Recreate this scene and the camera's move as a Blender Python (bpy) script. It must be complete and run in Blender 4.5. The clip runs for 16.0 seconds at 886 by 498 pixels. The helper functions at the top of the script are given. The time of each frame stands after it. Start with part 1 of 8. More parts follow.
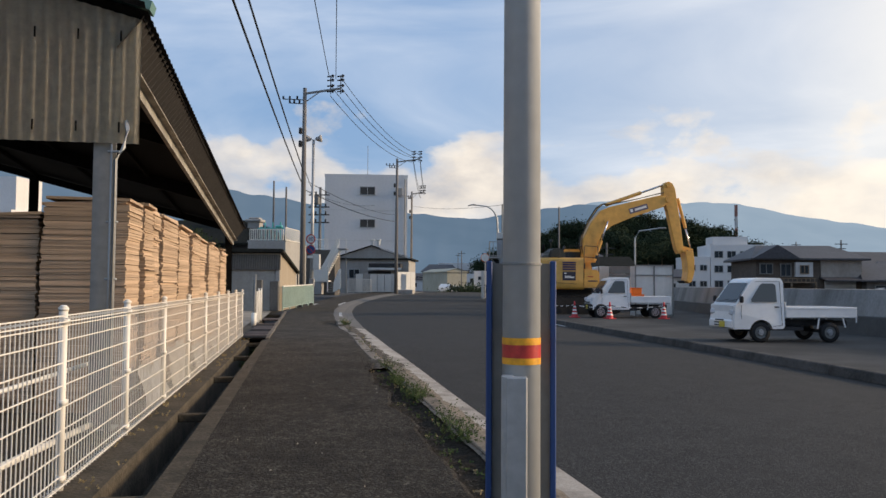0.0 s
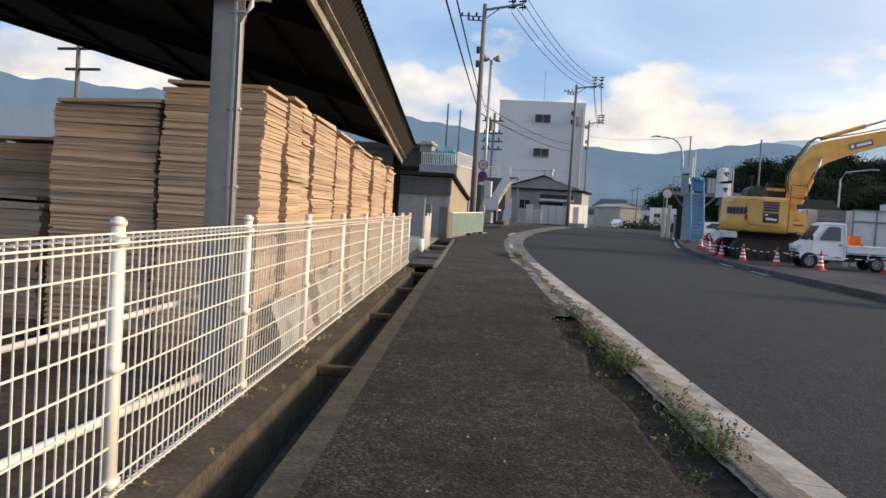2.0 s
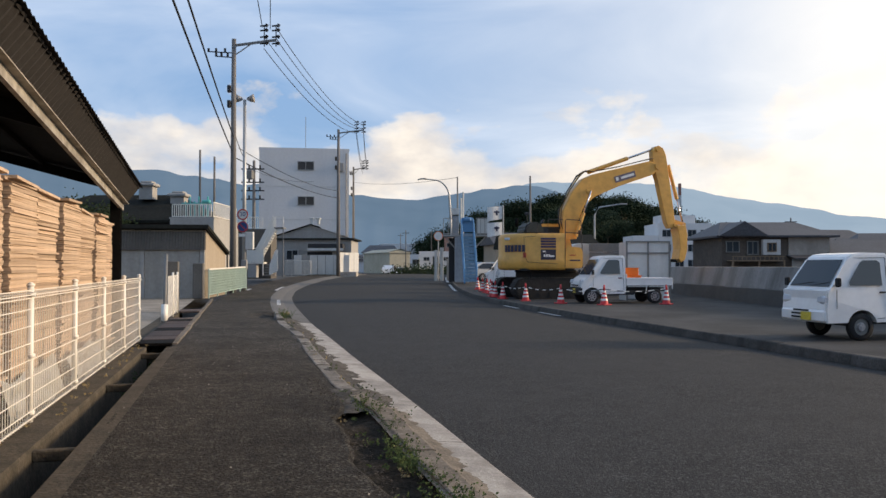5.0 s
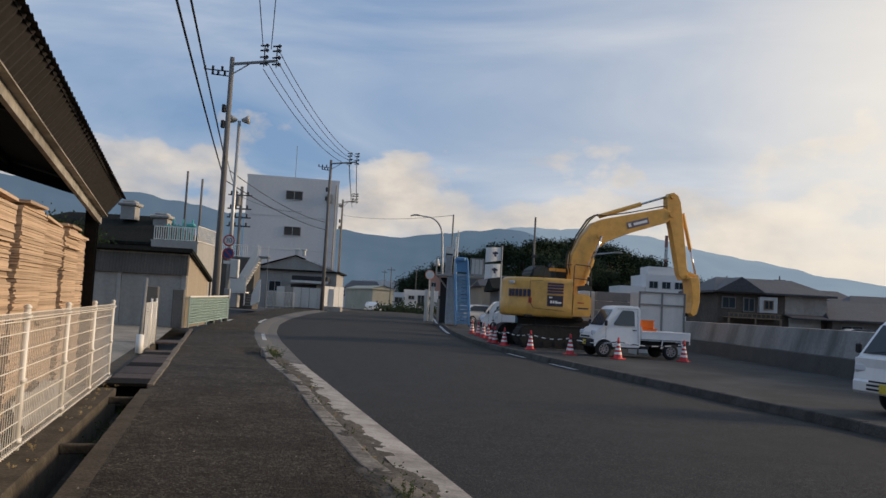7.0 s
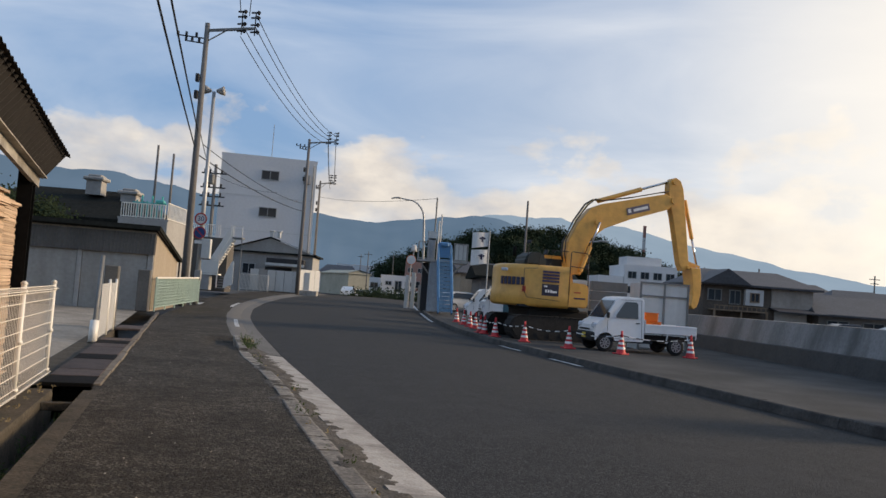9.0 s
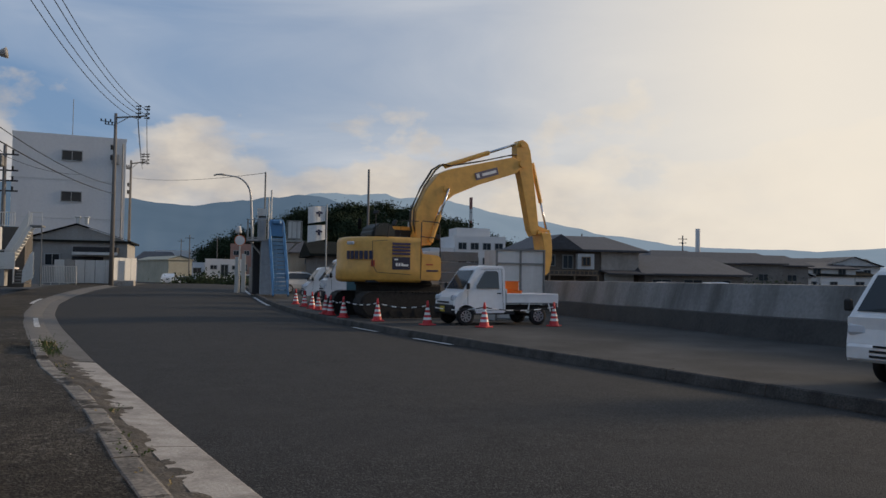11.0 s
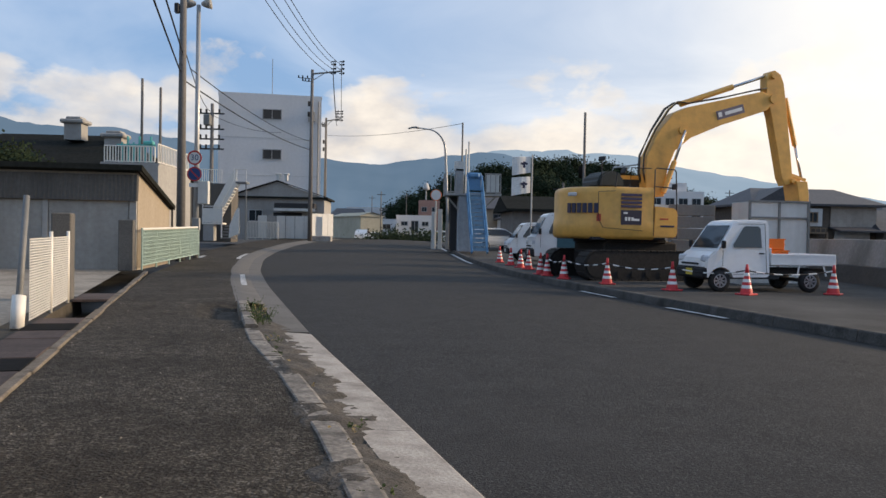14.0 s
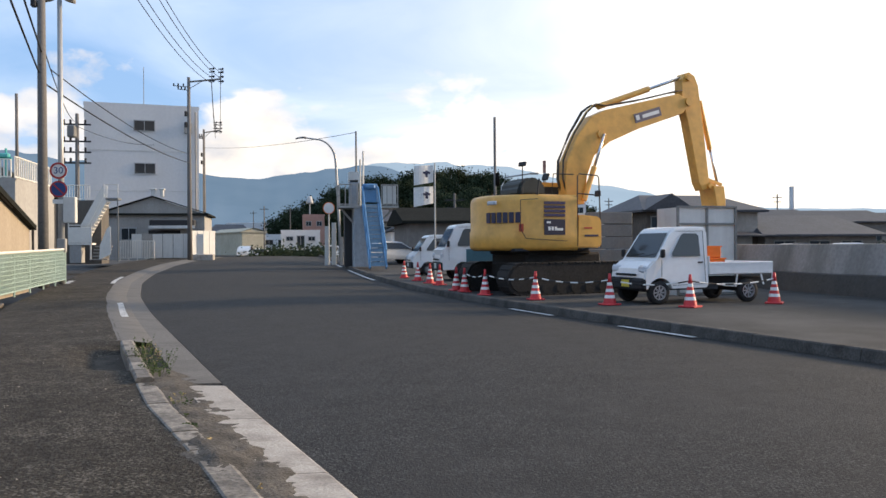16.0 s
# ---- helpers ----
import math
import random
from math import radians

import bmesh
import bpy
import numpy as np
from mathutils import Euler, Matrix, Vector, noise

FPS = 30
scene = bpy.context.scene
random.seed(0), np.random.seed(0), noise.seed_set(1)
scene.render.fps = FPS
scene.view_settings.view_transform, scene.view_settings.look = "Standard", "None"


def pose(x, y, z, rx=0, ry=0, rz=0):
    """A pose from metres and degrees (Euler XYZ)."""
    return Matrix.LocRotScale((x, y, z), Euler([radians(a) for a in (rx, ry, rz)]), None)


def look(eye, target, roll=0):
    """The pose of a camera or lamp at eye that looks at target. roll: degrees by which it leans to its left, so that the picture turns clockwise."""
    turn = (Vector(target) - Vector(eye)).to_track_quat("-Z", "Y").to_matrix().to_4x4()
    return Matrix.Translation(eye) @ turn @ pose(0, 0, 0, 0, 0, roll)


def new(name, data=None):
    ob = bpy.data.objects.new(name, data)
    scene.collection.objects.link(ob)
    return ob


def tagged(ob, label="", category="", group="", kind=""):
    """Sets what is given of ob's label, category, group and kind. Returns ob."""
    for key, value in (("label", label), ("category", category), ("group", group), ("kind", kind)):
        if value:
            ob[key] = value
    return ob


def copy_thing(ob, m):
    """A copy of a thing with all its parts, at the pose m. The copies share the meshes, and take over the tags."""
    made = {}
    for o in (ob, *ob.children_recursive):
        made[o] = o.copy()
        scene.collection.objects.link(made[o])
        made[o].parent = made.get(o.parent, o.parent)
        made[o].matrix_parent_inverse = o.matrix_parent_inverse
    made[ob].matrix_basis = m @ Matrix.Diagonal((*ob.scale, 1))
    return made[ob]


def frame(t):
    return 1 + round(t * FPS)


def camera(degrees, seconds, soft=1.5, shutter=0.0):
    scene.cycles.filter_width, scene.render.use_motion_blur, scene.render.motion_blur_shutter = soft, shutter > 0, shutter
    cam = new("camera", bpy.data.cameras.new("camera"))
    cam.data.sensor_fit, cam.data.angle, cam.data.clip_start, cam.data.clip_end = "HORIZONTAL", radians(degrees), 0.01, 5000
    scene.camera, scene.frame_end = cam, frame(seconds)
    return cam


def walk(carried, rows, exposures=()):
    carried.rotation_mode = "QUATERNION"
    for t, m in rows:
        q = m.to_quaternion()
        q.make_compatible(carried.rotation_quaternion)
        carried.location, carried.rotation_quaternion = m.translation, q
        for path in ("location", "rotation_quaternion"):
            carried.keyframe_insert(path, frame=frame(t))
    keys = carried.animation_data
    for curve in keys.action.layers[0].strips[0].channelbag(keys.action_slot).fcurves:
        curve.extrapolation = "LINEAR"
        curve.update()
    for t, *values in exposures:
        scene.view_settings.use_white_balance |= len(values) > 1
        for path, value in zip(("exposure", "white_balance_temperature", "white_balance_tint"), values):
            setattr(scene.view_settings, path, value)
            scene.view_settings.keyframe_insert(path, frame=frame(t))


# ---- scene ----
cam = camera(57.3, 16.0)
PATH = [
    (0, (1.08, 0.956, 1.419), (0.929, 2.948, 1.507), 0.4),
    (0.5, (0.909, 1.572, 1.411), (0.672, 3.556, 1.496), 1.0),
    (1, (0.678, 2.138, 1.409), (0.321, 4.106, 1.421), 1.1),
    (1.5, (0.539, 2.685, 1.378), (0.064, 4.627, 1.359), 3.3),
    (2, (0.39, 3.323, 1.376), (-0.159, 5.244, 1.28), 3.5),
    (2.5, (0.319, 3.946, 1.381), (-0.18, 5.88, 1.274), 1.9),
    (3, (0.209, 4.5, 1.387), (-0.179, 6.462, 1.347), -0.7),
    (3.5, (0.168, 5.135, 1.397), (0.11, 7.134, 1.406), -1.0),
    (3.7, (0.129, 5.381, 1.4), (0.143, 7.38, 1.445), -0.4),
    (5.8, (-0.502, 7.749, 1.408), (-0.531, 9.749, 1.449), 0.9),
    (6, (-0.6, 7.955, 1.416), (-0.629, 9.952, 1.514), 1.4),
    (6.5, (-0.82, 8.426, 1.427), (-0.767, 10.418, 1.591), 2.9),
    (7, (-0.974, 8.992, 1.438), (-0.927, 10.986, 1.579), 3.1),
    (7.5, (-1.157, 9.532, 1.435), (-1.172, 11.53, 1.525), 2.6),
    (8, (-1.244, 10.062, 1.465), (-1.241, 12.06, 1.566), 2.8),
    (8.5, (-1.343, 10.58, 1.468), (-1.212, 12.571, 1.592), 2.3),
    (9, (-1.409, 11.143, 1.449), (-1.298, 13.137, 1.56), 4.2),
    (9.5, (-1.47, 11.753, 1.469), (-1.204, 13.733, 1.561), 3.2),
    (9.7, (-1.494, 12.01, 1.467), (-1.053, 13.959, 1.548), 3.2),
    (11.8, (-1.83, 14.598, 1.342), (-1.292, 16.523, 1.414), 0.7),
    (12, (-1.865, 14.817, 1.339), (-1.396, 16.761, 1.378), 1.4),
    (12.5, (-1.979, 15.348, 1.318), (-1.667, 17.324, 1.284), 3.7),
    (13, (-2.068, 15.928, 1.318), (-1.768, 17.905, 1.307), 3.2),
    (13.5, (-2.213, 16.499, 1.35), (-2.027, 18.489, 1.42), 1.2),
    (14, (-2.374, 17.016, 1.334), (-2.276, 19.013, 1.294), 1.1),
    (14.5, (-2.544, 17.545, 1.355), (-2.672, 19.539, 1.273), -1.6),
    (15, (-2.722, 18.032, 1.37), (-2.844, 20.027, 1.297), -3.4),
    (15.5, (-2.816, 18.691, 1.385), (-2.638, 20.682, 1.334), -2.2),
    (16, (-2.987, 19.261, 1.382), (-2.602, 21.223, 1.375), -0.4),
]
EXPOSURES = [(0.0, 0.1, 6750, 10), (0.5, 0.18, 6750, 10), (1.0, 0.12, 6750, 10), (2.0, 0.4, 6750, 10), (3.0, 0.58, 6750, 10), (3.5, 0.38, 6750, 10), (6.0, 0.1, 6750, 10), (6.5, -0.2, 6750, 10), (7.0, -0.23, 6750, 10), (7.5, -0.43, 6750, 10), (8.0, -0.13, 6750, 10), (9.5, 0.0, 6750, 10), (12.0, -0.67, 6750, 10), (12.5, 0.03, 6750, 10), (13.0, 0.55, 6750, 10), (13.5, 0.18, 6750, 10), (14.5, 0.3, 6750, 10), (15.5, 0.72, 6750, 10), (16.0, 0.6, 6750, 10)]

# lens and path come first; walk() glides through them
walk(cam, [(t, look(eye, aim, roll)) for t, eye, aim, roll in PATH], EXPOSURES)

# ---------- world and sun ----------
SUN_AZ, SUN_EL = 84.0, 17.0          # degrees clockwise from +y, and above the horizon
world = bpy.data.worlds.new("sky")
scene.world = world
world.use_nodes = True
wn, wl = world.node_tree.nodes, world.node_tree.links
wn.clear()
w_out = wn.new("ShaderNodeOutputWorld")
w_bg = wn.new("ShaderNodeBackground")
w_sky = wn.new("ShaderNodeTexSky")
w_sky.sky_type = "NISHITA"
w_sky.sun_disc = False
w_sky.sun_elevation = radians(SUN_EL)
w_sky.sun_rotation = radians(SUN_AZ)
w_sky.altitude, w_sky.air_density, w_sky.dust_density, w_sky.ozone_density = 20, 1.2, 1.5, 2.0


def wnode(kind, **sets):
    nd = wn.new(kind)
    for key, value in sets.items():
        nd.inputs[key].default_value = value
    return nd


def wmath(op, a, b=None, clamp=False):
    nd = wn.new("ShaderNodeMath")
    nd.operation, nd.use_clamp = op, clamp
    for i, s in enumerate((a, b)):
        if s is None:
            continue
        if isinstance(s, (int, float)):
            nd.inputs[i].default_value = s
        else:
            wl.new(s, nd.inputs[i])
    return nd.outputs[0]


def wramp(fac, stops):
    nd = wn.new("ShaderNodeValToRGB")
    el = nd.color_ramp.elements
    while len(el) < len(stops):
        el.new(0.5)
    for e, (p, c) in zip(el, stops):
        e.position, e.color = p, (*c, 1) if len(c) == 3 else c
    wl.new(fac, nd.inputs[0])
    return nd.outputs[0]


def wmix(fac, a, b):
    nd = wn.new("ShaderNodeMix")
    nd.data_type = "RGBA"
    wl.new(fac, nd.inputs[0])
    for i, s in ((6, a), (7, b)):
        if isinstance(s, tuple):
            nd.inputs[i].default_value = (*s, 1)
        else:
            wl.new(s, nd.inputs[i])
    return nd.outputs[2]


w_tc = wn.new("ShaderNodeTexCoord")
w_sep = wn.new("ShaderNodeSeparateXYZ")
wl.new(w_tc.outputs["Generated"], w_sep.inputs[0])
el_z = w_sep.outputs[2]
# base: the sky texture, softened into a hazy evening blue
base_sky = wmix(wramp(el_z, [(0.0, (0.62,) * 3), (0.5, (0.62,) * 3)]), w_sky.outputs[0], (2.8, 4.9, 8.8))
# high thin streaks of cloud
w_map = wn.new("ShaderNodeMapping")
w_map.inputs["Scale"].default_value = (1.0, 1.6, 4.0)
w_map.inputs["Rotation"].default_value = (0.35, 0.25, 0.3)
wl.new(w_tc.outputs["Generated"], w_map.inputs[0])
n_hi = wnode("ShaderNodeTexNoise", Scale=1.8, Detail=8.0, Roughness=0.53, Distortion=0.7)
wl.new(w_map.outputs[0], n_hi.inputs["Vector"])
hi = wramp(n_hi.outputs[0], [(0.41, (0, 0, 0)), (0.56, (0.30,) * 3), (0.74, (0.8,) * 3)])
# low heaped cloud along the ridges
w_map2 = wn.new("ShaderNodeMapping")
w_map2.inputs["Scale"].default_value = (1.0, 1.0, 1.9)
wl.new(w_tc.outputs["Generated"], w_map2.inputs[0])
n_lo = wnode("ShaderNodeTexNoise", Scale=7.5, Detail=9.0, Roughness=0.52, Distortion=0.15)
wl.new(w_map2.outputs[0], n_lo.inputs["Vector"])
edge = wmath("ADD", wmath("MULTIPLY", n_lo.outputs[0], 0.335), wmath("MULTIPLY", el_z, -1.0))
lo = wramp(edge, [(0.0, (0, 0, 0)), (0.022, (0.55,) * 3), (0.07, (0.85,) * 3)])
n_lo2 = wnode("ShaderNodeTexNoise", Scale=11.0, Detail=7.0, Roughness=0.55)
wl.new(w_map2.outputs[0], n_lo2.inputs["Vector"])
lo_col = wramp(n_lo2.outputs[0], [(0.32, (5.4, 5.3, 5.5)), (0.48, (7.9, 7.2, 6.5)), (0.66, (10.2, 9.2, 7.9))])
# brighter veil towards the hidden sun
w_dot = wn.new("ShaderNodeVectorMath")
w_dot.operation = "DOT_PRODUCT"
wl.new(w_tc.outputs["Generated"], w_dot.inputs[0])
VEIL_AZ = 52.0                        # where the cloud is thinnest and brightest
w_dot.inputs[1].default_value = (math.sin(radians(VEIL_AZ)) * math.cos(radians(14)), math.cos(radians(VEIL_AZ)) * math.cos(radians(14)), math.sin(radians(14)))
glow = wramp(w_dot.outputs["Value"], [(0.60, (0, 0, 0)), (0.84, (0.27,) * 3), (0.975, (0.9,) * 3)])
c1 = wmix(hi, base_sky, (7.9, 8.7, 10.0))
c2 = wmix(lo, c1, lo_col)
c3 = wmix(glow, c2, (12.5, 11.6, 10.2))
wl.new(c3, w_bg.inputs[0])
w_bg.inputs[1].default_value = 0.095
wl.new(w_bg.outputs[0], w_out.inputs[0])

sun = new("sun", bpy.data.lights.new("sun", "SUN"))
sun.data.energy, sun.data.angle, sun.data.color = 3.6, radians(12), (1.0, 0.78, 0.55)
s_az, s_el = radians(SUN_AZ), radians(SUN_EL)
sun.matrix_world = look((0, 0, 30), (-math.sin(s_az) * 10, -math.cos(s_az) * 10, 30 - 10 * math.tan(s_el)))


# ---------- materials ----------
def rgb(c, k=1.0):
    return (c[0] * k, c[1] * k, c[2] * k, 1)


def mat(name, c, rough=0.7, metal=0.0, grain=30.0, var=0.25, stain=1.2, stain_amt=0.3, bump=0.25, c2=None, island=0.0, obj=0.0, streak=False, spec=0.5):
    """Paint, concrete, asphalt and the like: fine grain, broad stains and a bump."""
    m = bpy.data.materials.new(name)
    m.use_nodes = True
    n, l = m.node_tree.nodes, m.node_tree.links
    b = n["Principled BSDF"]
    b.inputs["Roughness"].default_value, b.inputs["Metallic"].default_value = rough, metal
    b.inputs["Specular IOR Level"].default_value = spec
    tc = n.new("ShaderNodeTexCoord")
    mp = n.new("ShaderNodeMapping")
    if streak:
        mp.inputs["Scale"].default_value = (1, 1, 0.12)
    l.new(tc.outputs["Object"], mp.inputs[0])
    f = n.new("ShaderNodeTexNoise")
    f.inputs["Scale"].default_value, f.inputs["Detail"].default_value = grain, 6
    l.new(tc.outputs["Object"], f.inputs["Vector"])
    s = n.new("ShaderNodeTexNoise")
    s.inputs["Scale"].default_value, s.inputs["Detail"].default_value, s.inputs["Roughness"].default_value = stain, 7, 0.62
    l.new(mp.outputs[0], s.inputs["Vector"])
    r1 = n.new("ShaderNodeValToRGB")
    r1.color_ramp.elements[0].position, r1.color_ramp.elements[1].position = 0.3, 0.72
    r1.color_ramp.elements[0].color, r1.color_ramp.elements[1].color = rgb(c, 1 - var), rgb(c, 1 + var)
    l.new(f.outputs[0], r1.inputs[0])
    r2 = n.new("ShaderNodeValToRGB")
    r2.color_ramp.elements[0].position, r2.color_ramp.elements[1].position = 0.42, 0.68
    r2.color_ramp.elements[0].color, r2.color_ramp.elements[1].color = (0, 0, 0, 1), (1, 1, 1, 1)
    l.new(s.outputs[0], r2.inputs[0])
    mx = n.new("ShaderNodeMix")
    mx.data_type = "RGBA"
    am = n.new("ShaderNodeMath")
    am.operation = "MULTIPLY"
    am.inputs[1].default_value = stain_amt
    l.new(r2.outputs[0], am.inputs[0])
    l.new(am.outputs[0], mx.inputs[0])
    l.new(r1.outputs[0], mx.inputs[6])
    mx.inputs[7].default_value = rgb(c2 if c2 else (c[0] * 0.45, c[1] * 0.43, c[2] * 0.4))
    col = mx.outputs[2]
    for amount, node_kind, socket in ((island, "ShaderNodeNewGeometry", "Random Per Island"), (obj, "ShaderNodeObjectInfo", "Random")):
        if amount:
            g = n.new(node_kind)
            hsv = n.new("ShaderNodeHueSaturation")
            mr = n.new("ShaderNodeMapRange")
            mr.inputs["To Min"].default_value, mr.inputs["To Max"].default_value = 1 - amount, 1 + amount
            l.new(g.outputs[socket], mr.inputs[0])
            l.new(mr.outputs[0], hsv.inputs["Value"])
            l.new(col, hsv.inputs["Color"])
            col = hsv.outputs[0]
    l.new(col, b.inputs["Base Color"])
    if bump:
        bp = n.new("ShaderNodeBump")
        bp.inputs["Strength"].default_value, bp.inputs["Distance"].default_value = bump, 0.01
        l.new(f.outputs[0], bp.inputs["Height"])
        l.new(bp.outputs[0], b.inputs["Normal"])
    return m



def asphalt(name, c, chip, chip_scale, chip_share, worn, worn_scale, worn_amt, rough=0.9, relief=0.012, patch=0.15, paler=None):
    """Tarmac: stone chips of several greys in a dark binder, worn and stained in broad patches."""
    m = bpy.data.materials.new(name)
    m.use_nodes = True
    n, l = m.node_tree.nodes, m.node_tree.links
    b = n["Principled BSDF"]
    b.inputs["Roughness"].default_value = rough
    b.inputs["Specular IOR Level"].default_value = 0.16
    tc = n.new("ShaderNodeTexCoord")
    v = n.new("ShaderNodeTexVoronoi")
    v.inputs["Scale"].default_value = chip_scale
    l.new(tc.outputs["Object"], v.inputs["Vector"])
    sep = n.new("ShaderNodeSeparateColor")
    l.new(v.outputs["Color"], sep.inputs[0])
    share = n.new("ShaderNodeMath")
    share.operation = "LESS_THAN"
    share.inputs[1].default_value = chip_share
    l.new(sep.outputs[0], share.inputs[0])
    tone = n.new("ShaderNodeMix")
    tone.data_type = "RGBA"
    tone.inputs[6].default_value, tone.inputs[7].default_value = rgb(c, 0.7), rgb(c, 1.4)
    l.new(sep.outputs[1], tone.inputs[0])
    chips = n.new("ShaderNodeMix")
    chips.data_type = "RGBA"
    l.new(share.outputs[0], chips.inputs[0])
    l.new(tone.outputs[2], chips.inputs[6])
    chips.inputs[7].default_value = rgb(chip)
    s = n.new("ShaderNodeTexNoise")
    s.inputs["Scale"].default_value, s.inputs["Detail"].default_value, s.inputs["Roughness"].default_value = worn_scale, 8, 0.6
    l.new(tc.outputs["Object"], s.inputs["Vector"])
    r = n.new("ShaderNodeMapRange")
    r.inputs["From Min"].default_value, r.inputs["From Max"].default_value, r.inputs["To Max"].default_value = 0.42, 0.7, worn_amt
    l.new(s.outputs[0], r.inputs[0])
    wm = n.new("ShaderNodeMix")
    wm.data_type = "RGBA"
    l.new(r.outputs[0], wm.inputs[0])
    l.new(chips.outputs[2], wm.inputs[6])
    wm.inputs[7].default_value = rgb(worn)
    # patchy tone of hand-sized areas
    s2 = n.new("ShaderNodeTexNoise")
    s2.inputs["Scale"].default_value, s2.inputs["Detail"].default_value, s2.inputs["Roughness"].default_value = worn_scale * 7, 6, 0.7
    l.new(tc.outputs["Object"], s2.inputs["Vector"])
    r2 = n.new("ShaderNodeMapRange")
    r2.inputs["From Min"].default_value, r2.inputs["From Max"].default_value = 0.3, 0.7
    r2.inputs["To Min"].default_value, r2.inputs["To Max"].default_value = 1 - patch, 1 + patch
    l.new(s2.outputs[0], r2.inputs[0])
    pv = n.new("ShaderNodeHueSaturation")
    l.new(r2.outputs[0], pv.inputs["Value"])
    l.new(wm.outputs[2], pv.inputs["Color"])
    col = pv.outputs[0]
    if paler:
        # an older, greyer length of paving further along
        sp3 = n.new("ShaderNodeSeparateXYZ")
        l.new(tc.outputs["Object"], sp3.inputs[0])
        mr = n.new("ShaderNodeMapRange")
        mr.inputs["From Min"].default_value, mr.inputs["From Max"].default_value = paler[0], paler[1]
        mr.inputs["To Min"].default_value, mr.inputs["To Max"].default_value = 1.0, paler[2]
        l.new(sp3.outputs[1], mr.inputs[0])
        hv = n.new("ShaderNodeHueSaturation")
        l.new(mr.outputs[0], hv.inputs["Value"])
        l.new(col, hv.inputs["Color"])
        col = hv.outputs[0]
    l.new(col, b.inputs["Base Color"])
    g = n.new("ShaderNodeTexNoise")
    g.inputs["Scale"].default_value, g.inputs["Detail"].default_value = chip_scale * 0.8, 5
    l.new(tc.outputs["Object"], g.inputs["Vector"])
    bp = n.new("ShaderNodeBump")
    bp.inputs["Strength"].default_value, bp.inputs["Distance"].default_value = 0.8, relief
    l.new(g.outputs[0], bp.inputs["Height"])
    l.new(bp.outputs[0], b.inputs["Normal"])
    return m


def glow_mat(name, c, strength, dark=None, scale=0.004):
    """Far distance; the light of the air in front is painted in as emission."""
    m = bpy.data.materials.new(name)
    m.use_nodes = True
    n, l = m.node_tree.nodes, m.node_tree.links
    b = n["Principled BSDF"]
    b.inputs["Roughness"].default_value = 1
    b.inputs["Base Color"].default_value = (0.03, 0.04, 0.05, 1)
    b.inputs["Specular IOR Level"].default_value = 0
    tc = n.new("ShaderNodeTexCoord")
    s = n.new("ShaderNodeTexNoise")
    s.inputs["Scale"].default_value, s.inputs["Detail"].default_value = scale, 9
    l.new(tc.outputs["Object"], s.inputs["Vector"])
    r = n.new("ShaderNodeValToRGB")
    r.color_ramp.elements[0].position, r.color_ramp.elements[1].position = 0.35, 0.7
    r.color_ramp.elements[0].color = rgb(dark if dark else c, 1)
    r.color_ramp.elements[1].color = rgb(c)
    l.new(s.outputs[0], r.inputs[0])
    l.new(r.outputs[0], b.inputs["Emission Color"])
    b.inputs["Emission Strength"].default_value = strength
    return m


def glass(name, c=(0.03, 0.036, 0.042), rough=0.05):
    m = bpy.data.materials.new(name)
    m.use_nodes = True
    b = m.node_tree.nodes["Principled BSDF"]
    b.inputs["Base Color"].default_value = (*c, 1)
    b.inputs["Roughness"].default_value = rough
    b.inputs["Specular IOR Level"].default_value = 0.3
    return m


